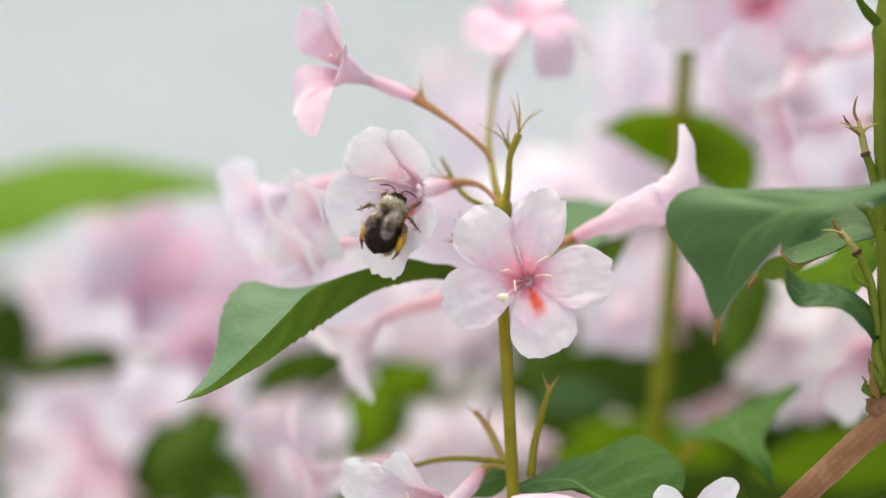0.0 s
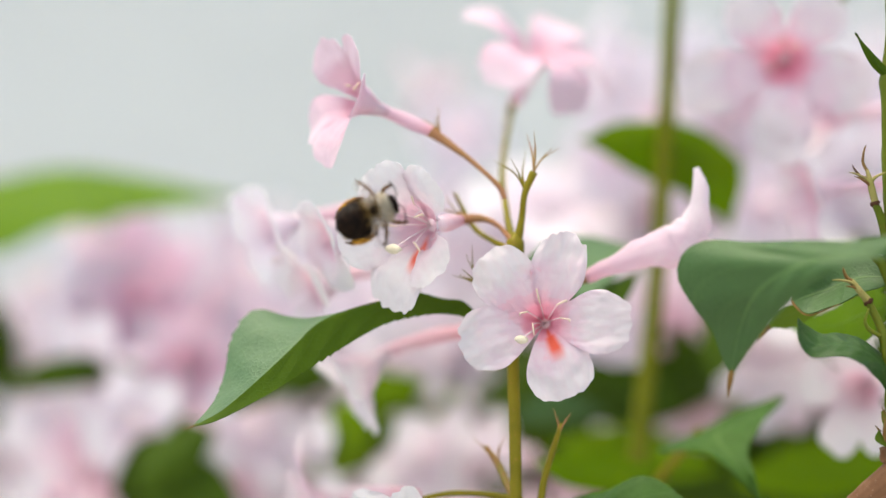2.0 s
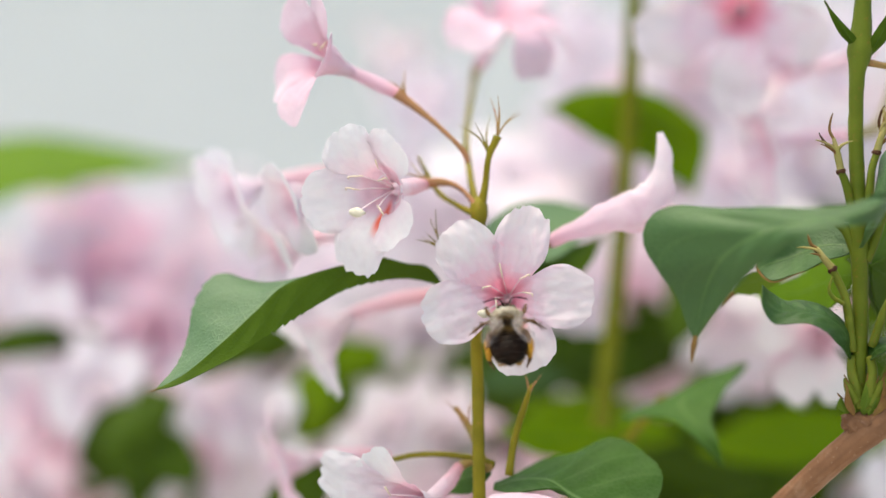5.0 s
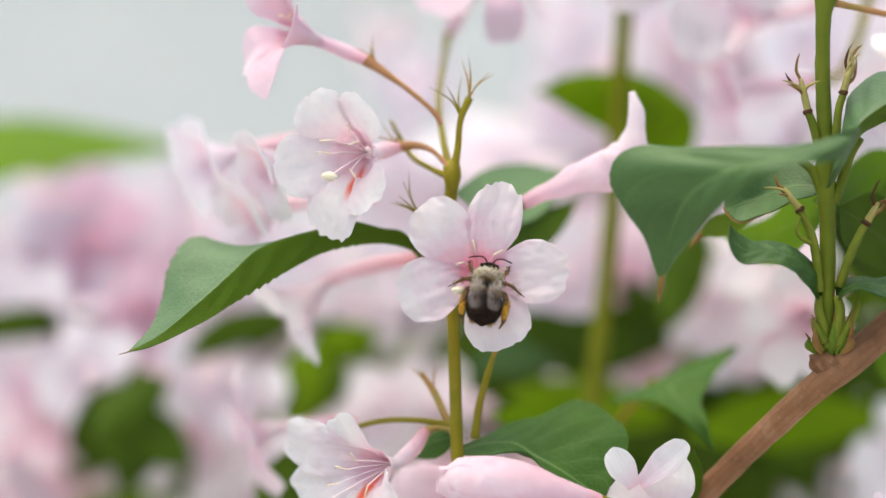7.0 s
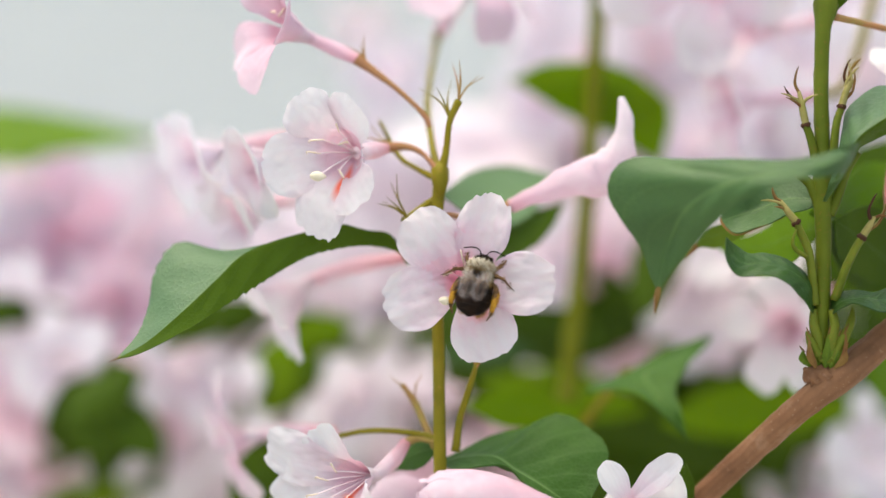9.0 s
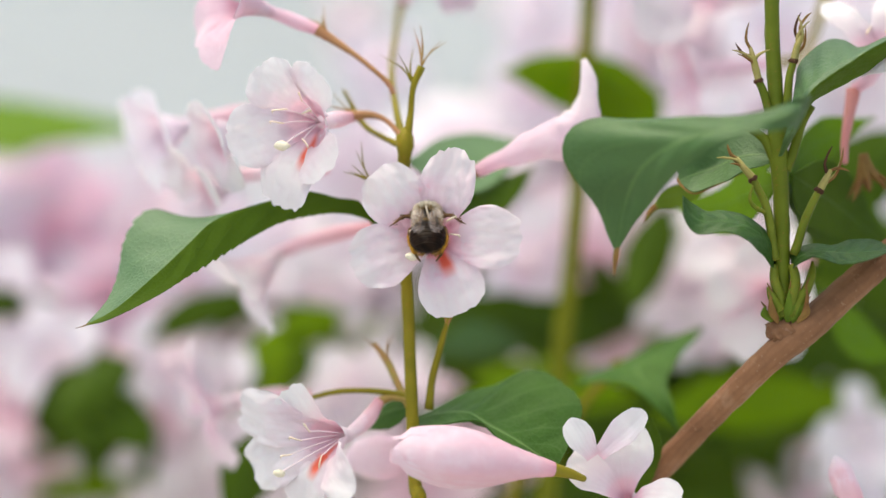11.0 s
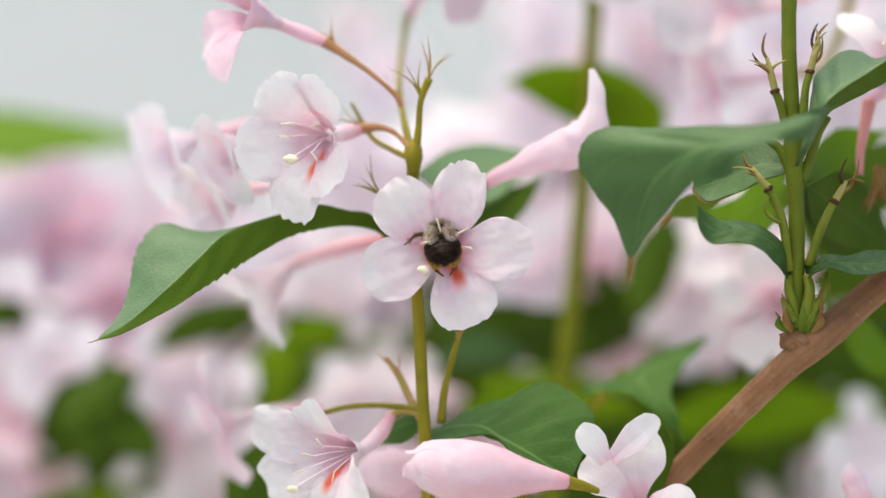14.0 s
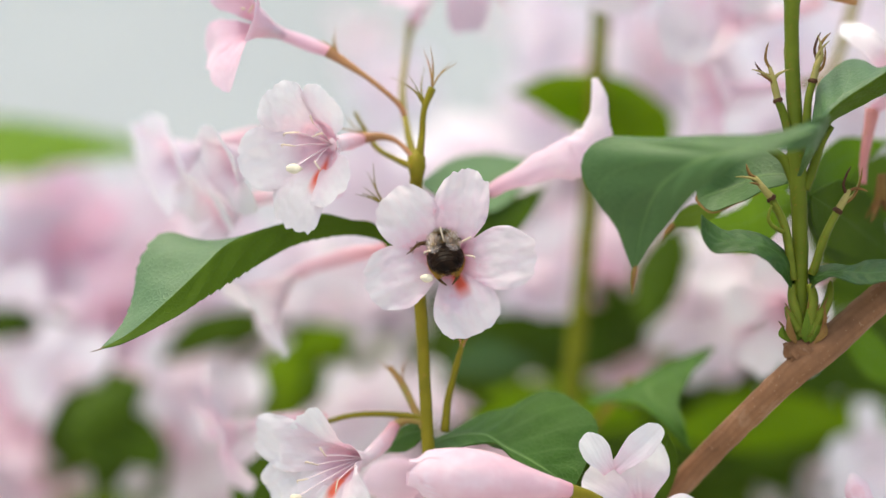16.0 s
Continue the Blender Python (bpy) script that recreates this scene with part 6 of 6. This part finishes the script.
LOW = [
    (0, -2.44, -32.24, -2.10), (0.5, -0.59, -33.53, -1.47), (1, 1.32, -35.53, -0.45), (1.5, 1.95, -36.13, -0.80),
    (2, 1.92, -36.67, -0.24), (2.5, -0.60, -35.46, -0.17), (3, -3.94, -30.96, -1.29), (3.5, -1.77, -34.32, -1.54),
    (4, 3.55, -41.09, 0.78), (4.2, 3.93, -39.84, 0.62), (6.3, -0.54, -33.63, -1.05), (6.5, -0.97, -33.04, -1.21),
    (7, -1.44, -32.26, -1.12), (7.5, 0.27, -33.09, -0.49), (8, -2.99, -32.18, -0.66), (8.5, -2.63, -33.94, -0.24),
    (9, -0.38, -36.30, -0.00), (9.5, -3.90, -30.46, -0.60), (9.7, -4.41, -29.45, -1.45), (11.8, -3.13, -30.67, -1.64),
    (12, -3.03, -30.69, -1.65), (12.5, -2.03, -31.36, -1.68), (13, -3.01, -30.57, -1.76), (13.5, -3.21, -29.58, -2.36),
    (14, -2.07, -30.97, -2.31), (14.5, -0.66, -32.56, -1.91), (15, -1.56, -31.85, -1.97), (15.5, -3.36, -30.10, -2.18),
    (16, -2.75, -30.80, -2.36),
]
SHOOT = [
    (0, 61.66, -19.12, -0.47), (0.5, 63.36, -20.85, -0.58), (1, 66.60, -23.78, -1.17), (1.5, 67.56, -24.72, -1.75),
    (2, 66.88, -25.56, -1.44), (2.5, 63.37, -23.46, -0.68), (3, 60.18, -18.14, -1.91), (3.5, 63.18, -20.91, -1.42),
    (4, 68.83, -28.16, -0.19), (4.2, 68.37, -27.59, -0.26), (6.3, 63.31, -21.20, -1.00), (6.5, 62.60, -19.69, -1.05),
    (7, 62.86, -18.14, -0.90), (7.5, 64.41, -18.84, -1.00), (8, 62.30, -16.82, -1.55), (8.5, 63.29, -19.25, -1.17),
    (9, 66.37, -22.30, 0.00), (9.5, 62.36, -16.27, -0.74), (9.7, 62.21, -16.14, -0.92), (11.8, 61.04, -15.73, -2.77),
    (12, 62.22, -15.96, -2.20), (12.5, 63.41, -16.82, -1.41), (13, 62.20, -15.74, -2.07), (13.5, 61.46, -14.68, -2.19),
    (14, 63.15, -15.95, -1.73), (14.5, 64.76, -17.85, -1.33), (15, 63.47, -17.19, -1.50), (15.5, 61.75, -14.93, -2.06),
    (16, 62.45, -15.91, -1.85),
]
UPPER = [
    (0, 50.14, 31.14, 0.00), (0.5, 51.72, 29.44, 0.00), (1, 57.52, 25.37, 0.00), (1.5, 57.65, 24.05, 0.00),
    (2, 58.33, 20.93, 0.00), (2.5, 54.09, 24.84, 0.00), (3, 48.12, 31.79, 0.00), (3.5, 51.69, 28.94, 0.00),
    (4, 60.81, 20.17, 0.00), (4.2, 60.10, 20.82, 0.00), (6.3, 52.64, 27.69, 0.00), (6.5, 51.93, 28.35, 0.00),
    (7, 51.59, 31.48, 0.00), (7.5, 53.55, 31.16, 0.00), (8, 50.45, 32.79, 0.00), (8.5, 51.88, 30.66, 0.00),
    (9, 56.96, 26.61, 0.00), (9.5, 52.31, 31.18, 0.00), (9.7, 50.30, 32.68, 0.00), (11.8, 52.08, 30.71, 0.00),
    (12, 53.49, 30.92, 0.00), (12.5, 55.28, 30.17, 0.00), (13, 53.85, 31.02, 0.00), (13.5, 52.57, 31.86, 0.00),
    (14, 54.36, 31.20, 0.00), (14.5, 56.29, 29.57, 0.00), (15, 54.94, 29.99, 0.00), (15.5, 52.41, 31.86, 0.00),
    (16, 53.41, 31.02, 0.00),
]
BEHIND = [
    (0, 64.80, -9.11, 0.00), (0.5, 64.56, -9.28, 0.00), (1, 66.41, -12.04, 0.00), (1.5, 67.35, -12.71, 0.00),
    (2, 66.71, -13.29, 0.00), (2.5, 64.39, -11.83, 0.00), (3, 62.87, -8.13, 0.00), (3.5, 67.05, -10.08, 0.00),
    (4, 66.42, -9.96, 0.00), (4.2, 66.17, -9.91, 0.00), (6.3, 63.54, -9.42, 0.00), (6.5, 63.29, -9.38, 0.00),
    (7, 64.64, -9.32, 0.00), (7.5, 65.26, -10.32, 0.00), (8, 64.88, -8.77, 0.00), (8.5, 65.29, -10.34, 0.00),
    (9, 66.46, -12.82, 0.00), (9.5, 64.73, -9.02, 0.00), (9.7, 64.65, -8.90, 0.00), (11.8, 63.71, -7.61, 0.00),
    (12, 63.63, -7.49, 0.00), (12.5, 65.03, -8.06, 0.00), (13, 63.78, -7.24, 0.00), (13.5, 63.86, -6.74, 0.00),
    (14, 64.92, -7.71, 0.00), (14.5, 65.64, -8.45, 0.00), (15, 64.63, -8.03, 0.00), (15.5, 63.98, -6.72, 0.00),
    (16, 65.29, -7.38, 0.00),
]
CORNER = [
    (0, 29.11, -47.14, -0.47), (0.5, 31.17, -49.03, -0.58), (1, 35.22, -52.88, -1.17), (1.5, 36.38, -54.14, -1.75),
    (2, 35.74, -54.91, -1.44), (2.5, 31.54, -52.30, -0.68), (3, 28.49, -46.85, -1.91), (3.5, 31.33, -49.55, -1.42),
    (4, 36.95, -56.92, -0.19), (4.2, 36.52, -56.40, -0.26), (6.3, 32.04, -49.91, -1.00), (6.5, 31.36, -48.23, -1.05),
    (7, 31.54, -47.20, -0.90), (7.5, 33.14, -47.95, -1.00), (8, 31.32, -46.43, -1.55), (8.5, 32.11, -49.06, -1.17),
    (9, 34.59, -51.46, 0.00), (9.5, 30.95, -45.83, -0.74), (9.7, 30.90, -45.81, -0.92), (11.8, 30.40, -44.70, -2.77),
    (12, 31.28, -44.63, -2.20), (12.5, 32.06, -45.06, -1.41), (13, 31.19, -44.34, -2.07), (13.5, 30.51, -43.34, -2.19),
    (14, 31.96, -44.36, -1.73), (14.5, 33.36, -46.04, -1.33), (15, 32.16, -45.47, -1.50), (15.5, 30.74, -43.52, -2.06),
    (16, 31.33, -44.38, -1.85),
]
# seconds, shift of the flower on its shoot, nod
# it sags under the bee
HERO = [
    (0, -1.30, 6.50, 0.00), (0.5, -0.40, 6.50, 0.00), (1, 0.00, 6.00, 0.00), (1.5, 0.00, 5.70, 0.00), (2, 0.00, 5.80, 0.00),
    (2.5, -0.80, 6.00, 0.00), (3, -1.20, 6.70, 0.00), (3.5, -0.40, 6.20, 0.00), (4, 0.00, 5.60, 0.00), (4.2, 0.00, 5.40, 0.00),
    (6.3, -0.30, 1.80, 0.00), (6.5, -0.30, 1.70, 0.00), (7, -0.20, 1.40, 0.00), (7.5, -0.20, 1.00, 0.00), (8, -0.60, 0.70, 0.00),
    (8.5, -0.60, -0.30, 0.00), (9, 0.00, 0.00, 0.00), (9.5, -0.80, 1.90, 0.00), (9.7, -0.80, 1.80, 0.00),
    (11.8, 0.10, 1.80, 0.00), (12, 0.10, 1.90, 0.00), (12.5, 0.10, 1.60, 0.00), (13, 0.20, 1.80, 0.00), (13.5, 0.00, 1.60, 0.00),
    (14, 0.10, 1.60, 0.00), (14.5, 0.30, 1.40, 0.00), (15, 0.30, 1.40, 0.00), (15.5, 0.10, 1.70, 0.00), (16, 0.10, 1.70, 0.00),
]
# seconds, lean of the long leaf on its shoot, shift
LEAFTURN = [
    (0, 0.30, 0, 0.6), (0.5, 0.59, 0, 0.6), (1, 0.53, 0, 0.6), (1.5, 0.15, 0, 0.6), (2, 0.45, 0, 0.6),
    (2.5, 0.57, 0, 0.6), (3, 1.26, 0, 0.6), (3.5, 0.83, 0, 0.6), (4, 0.44, 0, 0.6), (4.2, 0.46, 0, 0.6),
    (6.3, 0.71, 0, 0), (6.5, 0.83, 0, 0), (7, 2.23, 0, 0), (7.5, 1.20, 0, 0), (8, 0.97, 0, 0),
    (8.5, -0.19, 0, 0), (9, 0.00, 0, 0), (9.5, 1.74, 0, 0), (9.7, 1.75, 0, 0), (11.8, 1.87, 0.7, 0),
    (12, 1.88, 0.7, 0), (12.5, 1.90, 0.7, 0), (13, 1.98, 0.7, 0), (13.5, 2.15, 0.7, 0), (14, 2.02, 0.7, 0),
    (14.5, 1.95, 0.7, 0), (15, 1.77, 0.7, 0), (15.5, 1.94, 0.7, 0), (16, 2.13, 0.7, 0),
]
TOPTURN = [
    (0, -0.44), (0.5, -0.37), (1, -0.43), (1.5, -0.03),
    (2, -0.17), (2.5, -0.23), (3, -2.32), (3.5, -0.79),
    (4, -0.10), (4.2, 1.86), (6.3, -0.62), (6.5, -0.85),
    (7, -0.75), (7.5, -1.05), (8, -0.55), (8.5, 0.37),
    (9, -0.00), (9.5, -0.73), (9.7, -0.23), (11.8, -1.58),
    (12, -0.63), (12.5, -0.57), (13, -0.54), (13.5, -0.60),
    (14, -0.33), (14.5, -0.46), (15, -0.73), (15.5, -0.79),
    (16, -0.52),
]
# seconds, plan place, turns
BEE = [
    (0, -24.2, -6.0, 14.0, -15.0, 18.0, -25.0), (0.3, -25.7, -7.0, 12.5, -10.0, 18.0, -25.0),
    (0.6, -26.8, -7.0, 11.2, -10.0, 8.0, -20.0), (0.9, -24.2, -8.0, 15.1, -10.0, 20.0, -20.0),
    (1.2, -26.1, -10.0, 9.6, -10.0, 30.0, -20.0), (1.4, -24.0, -12.0, 15.8, -12.0, 58.0, -15.0),
    (1.6, -26.5, -13.0, 19.7, -10.0, 56.0, -15.0), (1.8, -27.5, -14.0, 20.8, -10.0, 63.0, -15.0),
    (2, -23.6, -15.0, 16.3, -10.0, 66.0, -15.0), (2.1, -19.2, -15.0, 14.8, -10.0, 53.0, 0.0),
    (2.2, -10.5, -16.0, 11.7, -10.0, 43.0, 0.0), (2.3, -4.5, -16.0, 8.7, -15.0, 30.0, 0.0),
    (2.4, 2.2, -16.0, 5.2, -20.0, 10.0, 0.0), (2.5, 5.4, -16.0, 2.1, -20.0, 12.0, 0.0), (2.6, 3.2, -16.0, -3.9, -20.0, 10.0, 0.0),
    (2.7, -3.6, -17.0, -9.2, -20.0, 0.0, 0.0), (2.8, -16.2, -18.0, -12.8, -15.0, 0.0, 0.0),
    (2.9, -23.0, -18.0, -12.3, -15.0, 8.0, 0.0), (3, -26.4, -18.0, -10.1, -15.0, 20.0, 0.0),
    (3.1, -23.8, -17.0, -8.2, -15.0, 15.0, 0.0), (3.2, -11.9, -15.0, -4.3, -20.0, 5.0, 0.0),
    (3.3, -5.4, -13.0, -3.8, -20.0, -8.0, 0.0), (3.4, -0.5, -12.0, -4.0, -20.0, -10.0, 0.0),
    (3.5, 0.1, -12.0, -5.9, -25.0, -3.0, 0.0), (3.6, -1.5, -13.0, -8.3, -25.0, 0.0, 0.0),
    (3.7, -2.1, -14.0, -9.6, -25.0, 0.0, 0.0), (3.8, -0.5, -14.0, -8.4, -25.0, -5.0, 0.0),
    (3.9, 3.3, -13.0, -8.2, -25.0, -5.0, 0.0), (4, 8.1, -12.0, -9.3, -25.0, -8.0, 0.0),
    (4.1, 8.9, -12.0, -10.5, -25.0, -5.0, 0.0), (4.2, 8.4, -12.0, -11.8, -25.0, -5.0, 0.0),
    (6.3, 3.7, -5.0, -2.3, -12.0, 8.0, 0.0), (6.5, 3.3, -5.0, -2.3, -12.0, 12.0, 0.0), (6.8, 2.3, -5.0, -3.8, -12.0, 14.0, 0.0),
    (7, 3.2, -5.0, -4.7, -12.0, 8.0, 0.0), (7.3, 4.0, -5.0, -3.8, -12.0, 8.0, 0.0), (7.5, 4.3, -5.0, -3.9, -12.0, 2.0, 0.0),
    (7.8, 2.4, -5.0, -3.3, -12.0, 15.0, 0.0), (8, 0.5, -5.0, -2.5, -12.0, 10.0, 0.0), (8.3, 1.0, -5.0, -2.0, -14.0, 8.0, 0.0),
    (8.5, 1.9, -5.0, -3.9, -14.0, 2.0, 0.0), (8.8, 6.4, -5.0, -4.6, -16.0, 12.0, -8.0), (9, 6.2, -5.0, -5.0, -16.0, 12.0, -14.0),
    (9.3, 5.3, -5.0, -2.5, -16.0, 10.0, -8.0), (9.5, 1.0, -5.0, 0.5, -16.0, 12.0, 0.0), (9.7, -0.6, -5.0, 2.4, -16.0, 12.0, 0.0),
    (11.8, -1.2, 0.2, 3.6, -50.0, -8.0, 0.0), (12, -0.1, 0.2, 2.9, -50.0, -8.0, 0.0), (12.5, 1.0, 0.2, 2.3, -50.0, -8.0, 0.0),
    (13, -0.1, 0.2, 3.2, -50.0, -8.0, 0.0), (13.5, -0.6, 0.2, 3.9, -50.0, -8.0, 0.0), (14, 0.5, 0.2, 2.6, -50.0, -8.0, 0.0),
    (14.5, 2.6, 0.2, 1.1, -50.0, -8.0, 0.0), (15, 1.5, 0.2, 1.8, -50.0, -8.0, 0.0), (15.5, -0.9, 0.2, 3.5, -50.0, -8.0, 0.0),
    (16, -0.3, 0.2, 2.7, -50.0, -8.0, 0.0),
]
# seconds, spread, lift
WINGBEAT = [
    (0, 12, 4), (0.3, 9, 4), (1, 12, 4), (1.2, 50, 10), (1.3, 75, -20), (1.4, 65, -20), (1.5, 85, 35), (1.6, 65, -20), (1.7, 85, 35),
    (1.8, 65, -20), (1.9, 85, 35), (2, 65, -20), (2.1, 85, 35), (2.2, 65, -20), (2.3, 85, 35), (2.4, 65, -20), (2.5, 85, 35),
    (2.6, 65, -20), (2.7, 85, 35), (2.8, 65, -20), (2.9, 85, 35), (3, 65, -20), (3.1, 85, 35), (3.2, 65, -20), (3.3, 85, 35),
    (3.4, 65, -20), (3.5, 85, 35), (3.6, 65, -20), (3.7, 85, 35), (3.8, 65, -20), (3.9, 85, 35), (4, 65, -20), (4.1, 85, 35),
    (4.2, 65, -20), (4.6, 75, -10), (5.2, 12, 4), (6.3, 6, 3), (7.5, 4, 3), (8.5, 0, 2), (9.7, -2, 2), (11.8, 6, 2), (16, 6, 2),
]


def swing(base, rows):
    """Rows of seconds, plan x and z of the base, and a lean in degrees, as poses in the world."""
    return [(t, pose(*(AXIS + V((x, base[1], z)) * MM), 0, lean, 0)) for t, x, z, lean in rows]


def motions():
    walk(spray, swing(SPRAYO, SPRAY))
    walk(low, swing(LOWO, LOW))
    walk(shoot, swing(SHOOTO, SHOOT))
    walk(upper, swing(UPPERO, UPPER))
    walk(behind, swing(BEHINDO, BEHIND))
    walk(corner, swing(CORNERO, CORNER))
    home = hero.location.copy()
    walk(hero, [(t, pose(*(home + V((x, 0, z)) * MM), tilt, 0, 0)) for t, x, z, tilt in HERO])
    home2 = big_leaf.location.copy()
    walk(big_leaf, [(t, pose(*(home2 + V((x, 0, z)) * MM), 0, lean, 0)) for t, lean, x, z in LEAFTURN])
    home3 = top_left.location.copy()
    walk(top_left, [(t, pose(*home3, 0, lean, 0)) for t, lean in TOPTURN])
    walk(bee, [(t, pose(*(AXIS + V((x, y, z)) * MM), rx, ry, rz)) for t, x, y, z, rx, ry, rz in BEE])
    # wings lie folded while it sits and beat half spread in flight
    for sx, w in WINGS:
        spot = w.location.copy()
        walk(w, [(t, pose(*spot, -lift, -sx * out, 0)) for t, out, lift in WINGBEAT])
    # the hind legs trail together below it once it has crept into the throat
    for sx, leg in HIND_LEGS:
        hip = leg.location.copy()
        walk(leg, [(t, pose(*hip, down, sx * inward, 0)) for t, down, inward in ((0, 0, 0), (1.2, 0, 0), (2.0, 15, 8), (4.2, 12, 6), (6.3, 0, 0), (9.7, 0, 0), (11.8, 24, 24), (16, 24, 24))])


motions()
